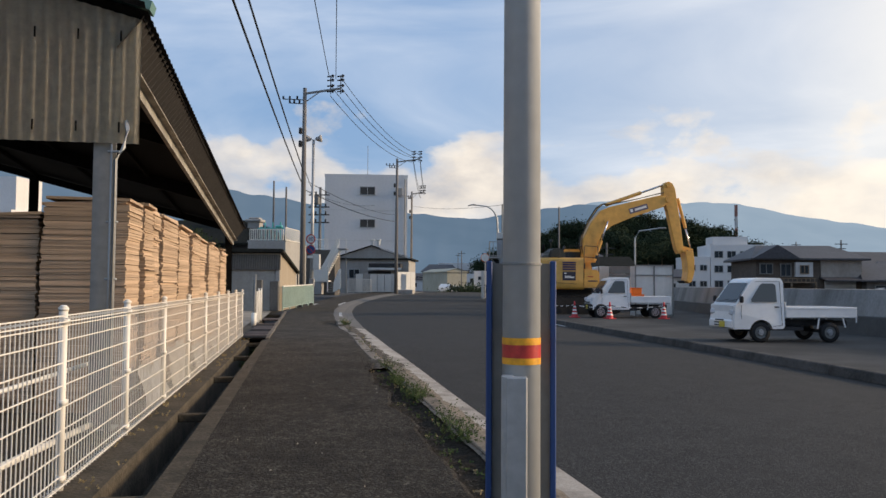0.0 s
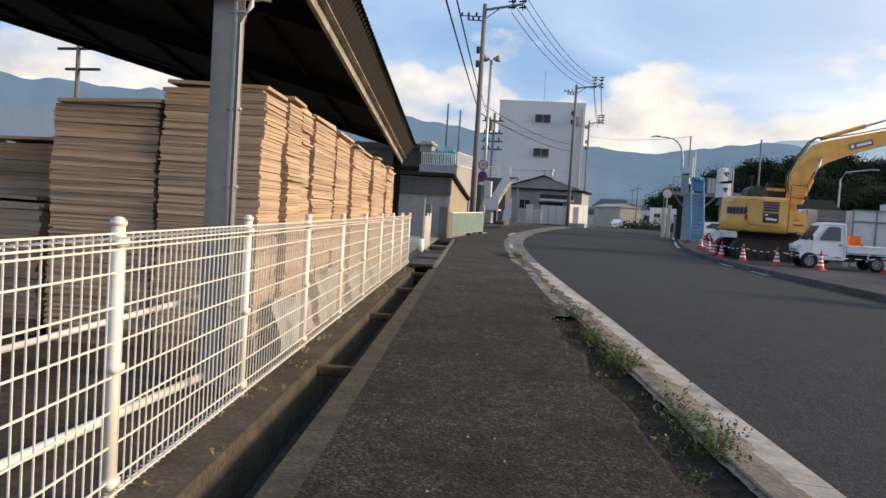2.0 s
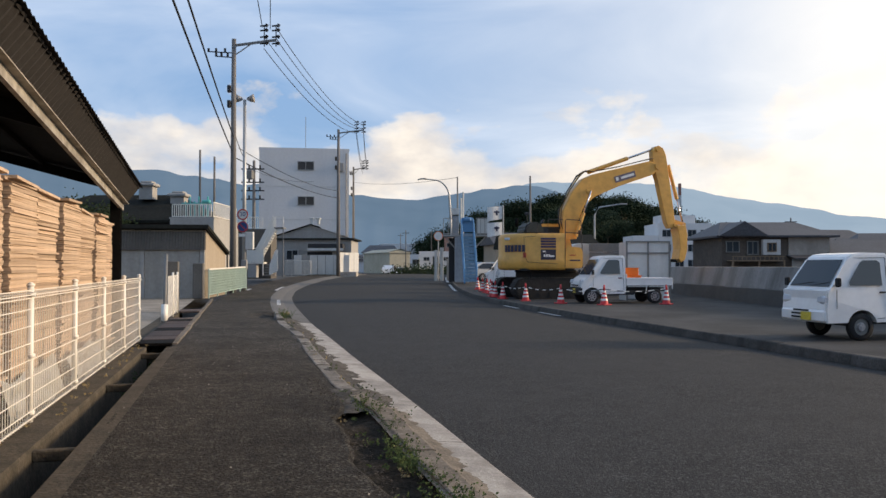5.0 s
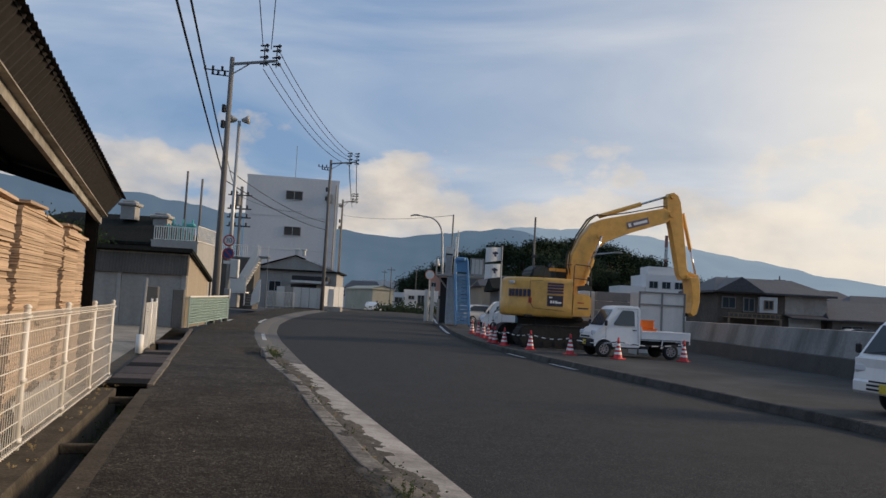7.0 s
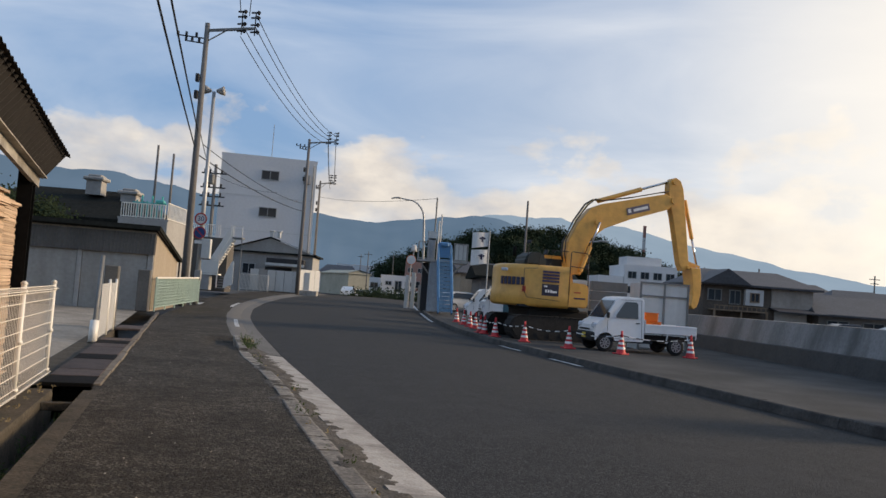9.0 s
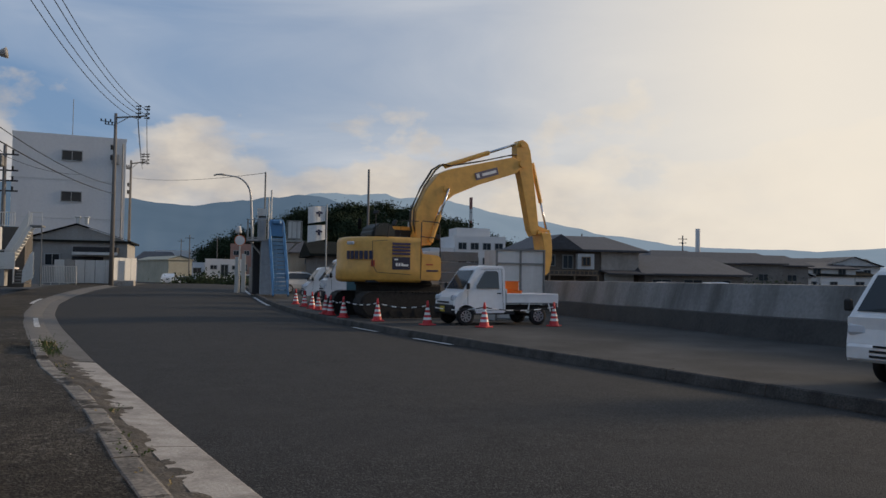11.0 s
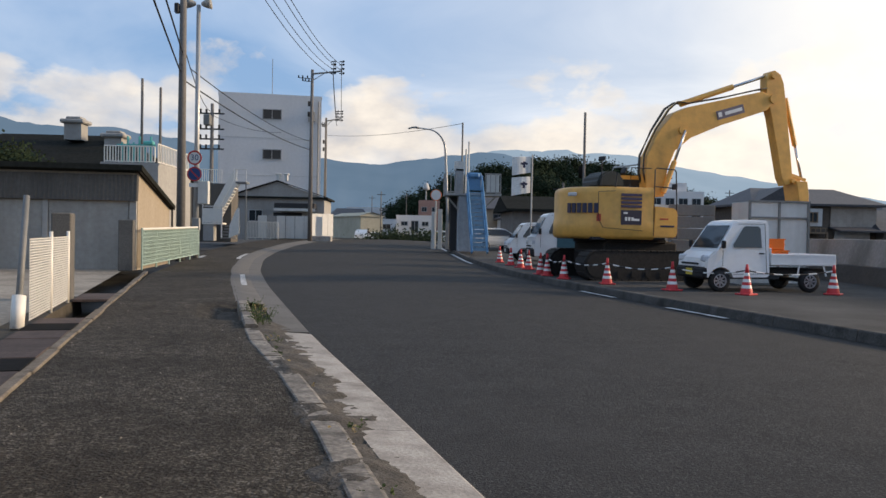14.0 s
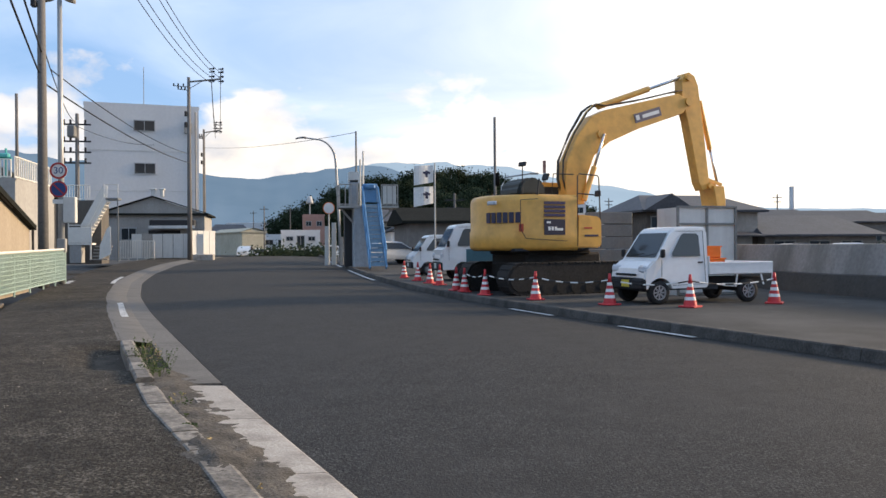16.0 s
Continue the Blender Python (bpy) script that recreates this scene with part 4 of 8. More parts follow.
def kei_truck(label, m, fx, rx, ws_base, ws_top, r, style, plate, cab_mat, dark_grille=True, door_mat=None, back=0.12, low=1.0):
    """A small cab-over pickup: cab, glass, doors, drop-side bed, chassis and wheels."""
    t = thing("pickup_truck", label, "truck", m)
    hw = 0.735
    lean = lambda a, b, c: c * (1 - 0.13 * max(0.0, b - 0.98) / 0.8)
    cab = [(1.65, 0.34), (1.69, 0.42), (1.70, 0.60), (1.67, 0.80), (ws_base + 0.10, 0.96), (ws_base, 1.0), (ws_top + 0.04, 1.67), (ws_top - 0.06, 1.735), (ws_top - 0.3, 1.765), (back + 0.06, 1.755), (back, 1.68), (back, 0.42)]
    arch = [(fx + (r + 0.055) * math.cos(a), 0.27 + (r + 0.06) * math.sin(a)) for a in np.linspace(0.25, math.pi - 0.25, 9)]
    cab += [(min(back + 0.05, fx - r - 0.12), 0.36)] if fx - r - 0.12 > back else []
    cab += [p for p in arch[::-1] if p[0] > back + 0.02]
    bm = prism(nb(), cab, -hw, hw, taper=lean)
    eds = [e for e in bm.edges if abs(e.verts[0].co.y - e.verts[1].co.y) < 0.02 and max(e.verts[0].co.z, e.verts[1].co.z) > 0.6]
    bmesh.ops.bevel(bm, geom=eds, offset=0.035, segments=2, affect="EDGES")
    body = part("cab", bm, cab_mat, t)

    def slant(x, z, y):
        return lean(x, z, y)
    # windscreen
    bm = nb()
    d = Vector((ws_top + 0.04 - ws_base, 0, 0.67)).normalized()
    nrm = Vector((d.z, 0, -d.x)) * 0.016
    c0, c1 = Vector((ws_base, 0, 1.0)) + d * 0.05, Vector((ws_base, 0, 1.0)) + d * (0.66 / d.z - 0.06)
    rows = [[(c0.x + nrm.x, -0.64, c0.z + nrm.z), (c0.x + nrm.x, 0.64, c0.z + nrm.z)], [(c1.x + nrm.x, -0.575, c1.z + nrm.z), (c1.x + nrm.x, 0.575, c1.z + nrm.z)]]
    sheet(bm, rows)
    bmesh.ops.recalc_face_normals(bm, faces=bm.faces)
    part("windscreen", bm, M["screen_glass"], t)
    for ya, yb in ((-0.5, 0.1), (0.05, 0.6)):
        part("wiper", bar(nb(), (c0.x + 0.03, ya, c0.z + 0.02), (c0.x - 0.04, yb, c0.z + 0.1), 0.008, 0.008), M["black"], t)
    for sgn in (-1, 1):
        w0, w1 = ws_base - 0.10, ws_top - 0.08
        prof = [(w0 - 0.30, 1.07), (w0 - 0.29, 1.14), (w1 - 0.12, 1.56), (w1 - 0.18, 1.60), (back + 0.28, 1.60), (back + 0.22, 1.55), (back + 0.21, 1.07)]
        bm = nb()
        vs = [bm.verts.new((x, slant(x, z, sgn * hw) + sgn * 0.006, z)) for x, z in prof]
        bm.faces.new(vs)
        part("side_window", bm, M["side_glass"], t)
        bm = nb()
        dl = [(w0 - 0.06, 0.99), (w0 - 0.06, 0.995), (w1 + 0.01, 1.65), (back + 0.10, 1.66), (back + 0.07, 0.45), (fx - r - 0.05 if fx - r - 0.05 > back + 0.3 else back + 0.35, 0.42)]
        for a, b in zip(dl[2:], dl[3:]):
            bar(bm, (a[0], slant(a[0], a[1], sgn * hw) + sgn * 0.001, a[1]), (b[0], slant(b[0], b[1], sgn * hw) + sgn * 0.001, b[1]), 0.008, 0.008)
        bar(bm, (w0 - 0.02, sgn * hw, 0.99), (w0 - 0.02, sgn * hw, 0.62), 0.008, 0.008)
        door = part("door_seam", bm, M["dash"], t)
        if door_mat:
            part("door_panel", boxes(((0.45, sgn * (hw + 0.003), 0.70), (0.95, 0.012, 0.55), None, 0.004)), door_mat, t, "teal painted door panel")
        part("handle", boxes(((back + 0.22, sgn * (hw + 0.012), 0.93), (0.13, 0.03, 0.035), None, 0.008)), M["black"], door)
        part("wing_mirror", boxes(((w0 + 0.02, sgn * (hw + 0.10), 1.14), (0.08, 0.13, 0.19), None, 0.025), ((w0 - 0.02, sgn * (hw + 0.02), 1.08), (0.04, 0.12, 0.03))), M["black"], t)
        part("headlight", boxes(((1.60, sgn * 0.56, 0.78), (0.20, 0.30, 0.17), pose(0, 0, 0, 0, -8, -sgn * 12).to_3x3(), 0.04)), M["lamp_glass"], t)
        part("indicator", boxes(((1.66, sgn * 0.61, 0.56), (0.05, 0.08, 0.04), None, 0.01)), M["amber"], t)
    part("bumper", boxes(((1.665, 0, 0.45), (0.17, 1.46, 0.28), None, 0.05), ((1.735, 0, 0.66), (0.02, 0.9, 0.05), None, 0.01))if dark_grille else boxes(((1.66, 0, 0.47), (0.16, 1.42, 0.24), None, 0.04)), M["black"] if dark_grille else M["white_paint"], t)
    part("grille", boxes(((1.742, 0, 0.50), (0.02, 0.62, 0.035)), ((1.742, 0, 0.43), (0.02, 0.62, 0.035)), ((1.742, 0, 0.57), (0.02, 0.50, 0.03))), M["black"], t)
    part("number_plate", boxes(((1.752, 0.18 if not dark_grille else 0, 0.46), (0.012, 0.33, 0.16), None, 0.004)), plate, t)
    # bed
    zb = 0.66
    bl, bc = back - 0.04 + 1.72, (back - 0.04 - 1.72) / 2
    part("bed_floor", boxes(((bc, 0, zb), (bl, 1.40, 0.05))), M["steel"], t)
    for sgn in (-1, 1):
        part("side_gate", boxes(((bc, sgn * 0.705, zb + 0.13), (bl, 0.03, 0.28), None, 0.008), ((bc, sgn * 0.722, zb + 0.235), (bl - 0.02, 0.012, 0.03)), ((bc, sgn * 0.722, zb + 0.02), (bl - 0.02, 0.012, 0.03))), M["white_paint"], t)
        part("mudguard_stay", bar(nb(), (rx + 0.35, sgn * 0.70, 0.36), (rx + 0.30, sgn * 0.70, zb), 0.02, 0.035), M["white_paint"], t)
        part("mudguard_stay", bar(nb(), (rx - 0.42, sgn * 0.70, 0.40), (rx - 0.34, sgn * 0.70, zb), 0.02, 0.035), M["white_paint"], t)
        part("tail_hook", boxes(((-1.69, sgn * 0.722, zb - 0.06), (0.03, 0.02, 0.14))), M["white_paint"], t)
    part("tail_gate", boxes(((-1.71, 0, zb + 0.13), (0.03, 1.42, 0.28), None, 0.008)), M["white_paint"], t)
    part("head_board", boxes(((back - 0.045, 0, zb + 0.20), (0.03, 1.40, 0.42))), M["white_paint"], t)
    bm = boxes(((-0.6, 0.32, 0.50), (2.1, 0.07, 0.14)), ((-0.6, -0.32, 0.50), (2.1, 0.07, 0.14)), ((-0.45, -0.5, 0.42), (0.5, 0.3, 0.22), None, 0.03), ((rx, 0, 0.28), (0.09, 1.2, 0.09)), ((fx, 0, 0.30), (0.09, 1.2, 0.09)), ((0.5, 0, 0.36), (1.6, 1.2, 0.1)))
    part("chassis", bm, M["dash"], t)
    for x in (fx, rx):
        for sgn in (-1, 1):
            wheel(t, x, sgn * 0.64, r, 0.15, style)
    # some makes have a lower roof over the same waistline
    for ob in t.children_recursive:
        if ob.type == "MESH":
            for v in ob.data.vertices:
                if v.co.z > 0.96:
                    v.co.z = 0.96 + (v.co.z - 0.96) * low
    return t


LOT = 0.05
M["mast_red"] = mat("faded_red", (0.32, 0.16, 0.13), 0.8, stain_amt=0.2, bump=0.0)
M["teal_door"] = mat("teal_paint", (0.05, 0.13, 0.16), 0.5, grain=8, var=0.1, stain_amt=0.2, bump=0.0)
hijet = kei_truck("white drop-side mini truck with steel wheels parked on the lot", Matrix.Translation((8.15, 22.35, LOT)) @ pose(0, 0, 0, 0, 0, 189) @ Matrix.Scale(0.94, 4), 0.92, -0.98, 1.58, 1.12, 0.265, "steel", M["yellow_plate"], M["white_paint"], dark_grille=False, back=0.28, low=0.92)
carry = kei_truck("white mini truck with dark bumper and alloy wheels beside the excavator", Matrix.Translation((6.40, 36.835, LOT)) @ pose(0, 0, 0, 0, 0, 186.5), 1.30, -1.05, 1.38, 0.92, 0.265, "alloy", M["yellow_plate"], M["white_paint"], back=0.05, low=0.97)
small_truck = kei_truck("white mini truck parked behind the cones near the stair tower", Matrix.Translation((4.1, 54.5, rise(54) * 0.6 + LOT)) @ pose(0, 0, 0, 0, 0, 182), 1.0, -1.1, 1.45, 0.95, 0.265, "steel", M["number_grey"], M["white_paint"])
light_truck = kei_truck("white light truck with a teal box body behind the excavator", Matrix.Translation((4.8, 49.6, rise(47) * 0.6 + LOT)) @ pose(0, 0, 0, 0, 0, 180) @ Matrix.Scale(1.22, 4), 1.0, -1.1, 1.58, 1.2, 0.265, "steel", M["number_grey"], M["white_paint"], door_mat=M["teal_door"])

part("box_body", boxes(((-0.80, 0, 1.18), (1.78, 1.44, 0.98), None, 0.02), ((-0.80, -0.725, 1.64), (1.74, 0.02, 0.05)), ((-0.80, 0.725, 1.64), (1.74, 0.02, 0.05))), M["teal_door"], light_truck, "dull teal box body")
part("load_frame", boxes(((-0.1, 0, 1.35), (0.05, 1.3, 0.05)), ((-0.1, -0.62, 1.05), (0.05, 0.05, 0.6)), ((-0.1, 0.62, 1.05), (0.05, 0.05, 0.6)), ((-1.5, 0, 1.35), (0.05, 1.3, 0.05)), ((-1.5, -0.62, 1.05), (0.05, 0.05, 0.6)), ((-1.5, 0.62, 1.05), (0.05, 0.05, 0.6))), M["mast_red"], small_truck, "faded red load frame")
tarp = thing("load", "faded orange sheeting heaped on the small truck", "load", small_truck.matrix_basis @ Matrix.Translation((-0.8, 0, 0.70)))
bm = nb()
sheet(bm, [[(-0.65 + 0.13 * i, -0.6 + 0.15 * j, 0.0 if i in (0, 10) or j in (0, 8) else 0.30 + 0.16 * noise.noise((i * 0.5, j * 0.5, 3))) for j in range(9)] for i in range(11)])
part("sheeting", bm, M["orange_box"], tarp, smooth=True)

# orange crate and grey hoarding box
crate = thing("crate", "bright orange plastic crates on the truck bed", "crate", Matrix.Translation((6.72, 36.78, LOT + 0.69)) @ pose(0, 0, 0, 0, 0, 6.5))
part("lower_crate", boxes(((0.05, -0.1, 0.16), (0.60, 0.40, 0.32), None, 0.02), ((0.05, -0.1, 0.31), (0.63, 0.43, 0.03)), ((0.05, -0.1, 0.18), (0.615, 0.415, 0.02))), M["orange_box"], crate)
part("upper_crate", boxes(((0.02, -0.1, 0.46), (0.46, 0.36, 0.27), None, 0.02), ((0.02, -0.1, 0.59), (0.49, 0.39, 0.03)), ((0.02, -0.1, 0.46), (0.475, 0.375, 0.02))), M["orange_box"], crate)
locker = thing("storage_locker", "pale grey panelled site locker with double doors", "locker", Matrix.Translation((7.95, 38.9, LOT)) @ pose(0, 0, 0, 0, 0, 4))
part("body", boxes(((0, 0.5, 1.15), (1.75, 1.0, 2.3))), M["panel_white"], locker)
for x in (-0.86, 0, 0.86):
    part("frame_post", boxes(((x, -0.02, 1.17), (0.06, 0.05, 2.34))), M["steel"], locker)
for z in (0.05, 1.87, 2.32):
    part("frame_rail", boxes(((0, -0.03, z), (1.78, 0.05, 0.05))), M["steel"], locker)
shut = thing("panel_stack", "dark grey stacked steel panels beside the locker", "panels", Matrix.Translation((7.3, 43.9, LOT)) @ pose(0, 0, 0, 0, 0, 3))
for i in range(6):
    part("sheet", boxes(((0, 0, 0.2 + i * 0.4), (1.5, 0.3 + 0.03 * (i % 2), 0.37), None, 0.01)), M["steel"], shut)
tank = thing("tarp_load", "pale sheet-covered load with rounded top", "load", Matrix.Translation((6.6, 45.6, LOT)) @ pose(0, 0, 0, 0, 0, 5))
bm = prism(nb(), [(-0.9, 0), (0.9, 0), (0.9, 1.9), (0.8, 2.2), (0.5, 2.38), (-0.5, 2.42), (-0.8, 2.3), (-0.9, 1.9)], -0.9, 0.9)
bmesh.ops.bevel(bm, geom=bm.edges[:], offset=0.06, segments=2, affect="EDGES")
part("cover", bm, M["panel_white"], tank)

# ---------- excavator ----------
EX = Matrix.Translation((4.43, 41.72, LOT)) @ pose(0, 0, 0, 0, 0, 12) @ Matrix.Scale(1.05, 4)
exc = thing("excavator", "yellow hydraulic crawler excavator with raised boom", "excavator", EX)
bevel_all = lambda bm, w, s=2: bmesh.ops.bevel(bm, geom=[e for e in bm.edges], offset=w, segments=s, affect="EDGES")
# rounded house seen from above, with its side and tail
plan = [(0.15, -1.45), (0.15, 1.0), (-0.3, 1.45), (-0.9, 1.45)]
plan += [(-0.62 + 1.52 * math.cos(a), 1.47 * math.sin(a)) for a in np.linspace(math.radians(100), math.radians(250), 17)]
plan += [(-1.0, -1.45)]
bm = nb()
levels = [(1.14, 0.95), (1.18, 0.985), (1.24, 1.0), (1.62, 1.0), (1.67, 0.988), (2.40, 0.988), (2.50, 0.978), (2.56, 0.95), (2.585, 0.90)]
rings = [[bm.verts.new((0.15 + (x - 0.15) * k if x < 0.14 else x, y * k, z)) for x, y in plan] for z, k in levels]
for a, b in zip(rings, rings[1:]):
    for i in range(len(plan)):
        j = (i + 1) % len(plan)
        bm.faces.new((a[i], a[j], b[j], b[i]))
bm.faces.new(rings[0][::-1])
bm.faces.new(rings[-1])
bmesh.ops.recalc_face_normals(bm, faces=bm.faces)
house = part("house", bm, M["yellow"], exc, "yellow counterweight and engine cover", smooth=True)
house.data.set_sharp_from_angle(angle=radians(38))
bm = prism(nb(), [(0.12, 1.2), (0.80, 1.2), (0.88, 1.3), (0.88, 1.9), (0.80, 2.02), (0.30, 2.06), (0.15, 2.06)], -1.45, -0.55)
bevel_all(bm, 0.03)
part("tool_box", bm, M["yellow"], exc)
# panel seams, vents and decals on the side
bm = nb()
for a, b in (((-1.55, 2.42), (-1.55, 1.7)), ((-1.55, 1.7), (-1.4, 1.45)), ((-1.4, 1.45), (-0.2, 1.38)), ((-1.55, 2.42), (-1.05, 2.46)), ((0.13, 2.5), (0.13, 1.25))):
    bar(bm, (a[0], -1.453, a[1]), (b[0], -1.453, b[1]), 0.012, 0.014)
part("panel_seam", bm, M["dash"], exc)
for i in range(4):
    part("vent_slat", boxes(((-0.56, -1.458, 2.36 - i * 0.105), (0.62, 0.02, 0.07))), M["decal_purple"], exc)
part("model_decal", boxes(((-0.56, -1.456, 1.74), (0.62, 0.012, 0.40))), M["decal_dark"], exc)
# plain pale bars stand for the model marking
bm = boxes(*[((-0.72 + i * 0.095, -1.466, 1.70), (0.065, 0.008, 0.10)) for i in range(3)], ((-0.42, -1.466, 1.68), (0.20, 0.008, 0.06)), ((-0.74, -1.466, 1.86), (0.12, 0.008, 0.05)))
part("marking", bm, M["cone_white"], exc)
for i in range(6):
    a = math.radians(203 + 32 * i / 5)
    part("mark_bar", boxes(((-0.62 + 1.515 * math.cos(a), 1.462 * math.sin(a), 1.99), (0.12, 0.03, 0.27), pose(0, 0, 0, 0, 0, math.degrees(a) + 90).to_3x3())), M["decal_blue"], exc)
part("small_mark", boxes(((0.55, -1.456, 1.52), (0.42, 0.01, 0.05))), M["decal_blue"], exc)
part("small_mark", boxes(((0.45, -1.456, 1.72), (0.25, 0.01, 0.04))), M["red_decal"], exc)
part("warning_mark", boxes(((-1.52, -1.43, 1.72), (0.12, 0.03, 0.20), pose(0, 0, 0, 0, 0, -30).to_3x3())), M["red_decal"], exc)
bm = boxes(((-2.05, -0.85, 2.36), (0.30, 0.1, 0.10), pose(0, 0, 0, 0, 0, -76).to_3x3(), 0.02))
part("tail_lamp", bm, M["lamp_glass"], exc)
# engine hood
M["hood_green"] = mat("hood_green", (0.030, 0.036, 0.032), 0.6, grain=9, var=0.15, stain=2, stain_amt=0.3, bump=0.05)
bm = prism(nb(), [(-1.42, 2.56), (-1.40, 2.80), (-1.26, 2.98), (-1.05, 3.04), (-0.80, 3.02), (-0.64, 2.9), (-0.58, 2.56)], -1.1, 0.0)
bevel_all(bm, 0.07)
part("engine_hood", bm, M["hood_green"], exc, "dark green-grey engine hood")
bm = tube(nb(), [(-1.3, 0.3, 2.9), (-1.3, 0.3, 3.25)], 0.06, 10)
part("exhaust", bm, M["dark_shade_steel"], exc, smooth=True)
# cab on the far side
bm = prism(nb(), [(-0.5, 1.25), (1.15, 1.25), (1.2, 1.9), (0.95, 2.95), (0.8, 3.05), (-0.45, 3.05), (-0.5, 2.9)], 0.45, 1.42)
bevel_all(bm, 0.04)
part("cab", bm, M["yellow"], exc)
part("cab_glass", boxes(((0.3, 0.445, 2.45), (1.0, 0.012, 0.95))), M["glass_dark"], exc)
bm = prism(nb(), [(1.19, 1.95), (1.21, 1.95), (0.975, 2.93), (0.955, 2.93)], 0.52, 1.35)
part("cab_windscreen", bm, M["glass_dark"], exc)
# hand rails on the near deck
def rail(pts, name="handrail", r=0.018, mt="dash"):
    return part(name, tube(nb(), pts, r, 6), M[mt], exc)
rail([(0.15, -1.4, 2.06), (0.17, -1.4, 3.08), (0.22, -1.4, 3.13), (0.78, -1.4, 3.10), (0.82, -1.4, 3.04), (0.86, -1.4, 2.05), (0.88, -1.4, 1.2)])
rail([(0.16, -1.4, 2.62), (0.84, -1.4, 2.58)])
rail([(-0.55, -1.3, 2.56), (-0.5, -1.3, 3.12), (0.1, -1.3, 3.12)])
rail([(-1.0, -1.35, 2.56), (-0.95, -1.35, 2.98)])
part("mirror", boxes(((-0.8, -1.42, 3.02), (0.06, 0.28, 0.18), pose(0, 0, 0, 0, 20, 0).to_3x3(), 0.02)), M["dash"], exc)
part("mirror", boxes(((0.72, -1.5, 2.62), (0.06, 0.24, 0.16), None, 0.02)), M["dash"], exc)
part("mirror", boxes(((-1.35, -1.2, 3.35), (0.05, 0.26, 0.12), pose(0, 0, 0, 0, 15, 20).to_3x3(), 0.02)), M["dash"], exc)
rail([(-1.35, -1.2, 2.6), (-1.35, -1.2, 3.3)], "mirror_stay", 0.014)
# boom: a bent box
bx = [(0.45, 2.35), (0.42, 3.0), (0.45, 3.55), (0.82, 4.30), (1.28, 4.85), (1.75, 5.05), (4.25, 5.66), (4.55, 5.55), (4.62, 5.35), (4.42, 5.10), (2.84, 4.57), (1.85, 4.15), (1.35, 3.75), (1.12, 3.2), (1.02, 2.4)]
bm = prism(nb(), bx, -0.42, 0.0)
eds = [e for e in bm.edges if abs(e.verts[0].co.y - e.verts[1].co.y) < 0.01]
bmesh.ops.bevel(bm, geom=eds, offset=0.02, segments=1, affect="EDGES")
boom = part("boom", bm, M["yellow"], exc)
part("boom_mark", boxes(((3.15, -0.43, 4.98), (0.95, 0.012, 0.26), pose(0, 0, 0, 0, -17, 0).to_3x3())), M["decal_grey"], boom)
part("boom_mark_bar", boxes(((3.25, -0.438, 5.01), (0.60, 0.01, 0.10), pose(0, 0, 0, 0, -17, 0).to_3x3()), ((2.80, -0.438, 4.88), (0.12, 0.01, 0.14), pose(0, 0, 0, 0, -17, 0).to_3x3())), M["cone_white"], boom)
# dipper arm
ax = [(4.42, 5.55), (4.40, 6.10), (4.52, 6.28), (4.70, 6.33), (4.90, 6.22), (5.02, 5.95), (5.14, 5.2), (5.40, 3.25), (5.38, 2.92), (5.15, 2.86), (5.02, 3.1), (4.62, 4.9)]
bm = prism(nb(), ax, -0.38, -0.04)
eds = [e for e in bm.edges if abs(e.verts[0].co.y - e.verts[1].co.y) < 0.01]
bmesh.ops.bevel(bm, geom=eds, offset=0.02, segments=1, affect="EDGES")
part("arm", bm, M["yellow"], exc)
for c, r in (((4.62, 5.45), 0.13), ((4.62, 6.15), 0.09), ((5.40, 3.0), 0.09), ((1.55, 4.35), 0.11)):
    part("pin", tube(nb(), [(c[0], -0.47, c[1]), (c[0], 0.05, c[1])], r, 14), M["yellow"], exc, smooth=False)


def cylinder(a, b, y, r, cut=0.55, name="ram"):
    a, b = Vector((a[0], y, a[1])), Vector((b[0], y, b[1]))
    k = a.lerp(b, cut)
    barrel = part(name, tube(nb(), [a, k], r, 12), M["yellow"], exc, smooth=False)
    part("piston_rod", tube(nb(), [k, b], r * 0.55, 10), M["chrome"], barrel, "polished steel rod", smooth=True)


cylinder((1.60, 5.15), (4.50, 6.18), -0.21, 0.085, 0.60)
cylinder((0.95, 2.5), (1.62, 4.35), -0.50, 0.075, 0.5)
cylinder((0.95, 2.5), (1.62, 4.35), 0.08, 0.075, 0.5)
cylinder((5.20, 5.55), (5.84, 3.15), -0.21, 0.075, 0.6)
# hoses along the boom
for k, off in enumerate((-0.36, -0.3, -0.12, -0.06)):
    pts = [(0.5, off, 2.6), (0.36, off, 3.1), (0.38, off, 3.6), (0.74, off, 4.36), (1.16, off, 4.95 + 0.02 * k), (1.45, off, 5.2), (1.75, off, 5.17), (3.0, off, 5.43), (4.2, off, 5.74), (4.45, off, 5.78)]
    part("hose", tube(nb(), pts, 0.022, 6), M["hose"] if k != 1 else M["yellow"], exc, smooth=True)
# bucket with its linkage
bk = [(5.42, 3.0), (5.82, 3.0), (5.88, 2.6), (5.88, 2.0), (5.76, 1.55), (5.60, 1.45), (5.48, 1.58), (5.56, 2.0), (5.52, 2.5)]
bm = prism(nb(), bk, -0.55, 0.12)
eds = [e for e in bm.edges if abs(e.verts[0].co.y - e.verts[1].co.y) < 0.01]
bmesh.ops.bevel(bm, geom=eds, offset=0.02, segments=1, affect="EDGES")
bucket = part("bucket", bm, M["yellow"], exc)
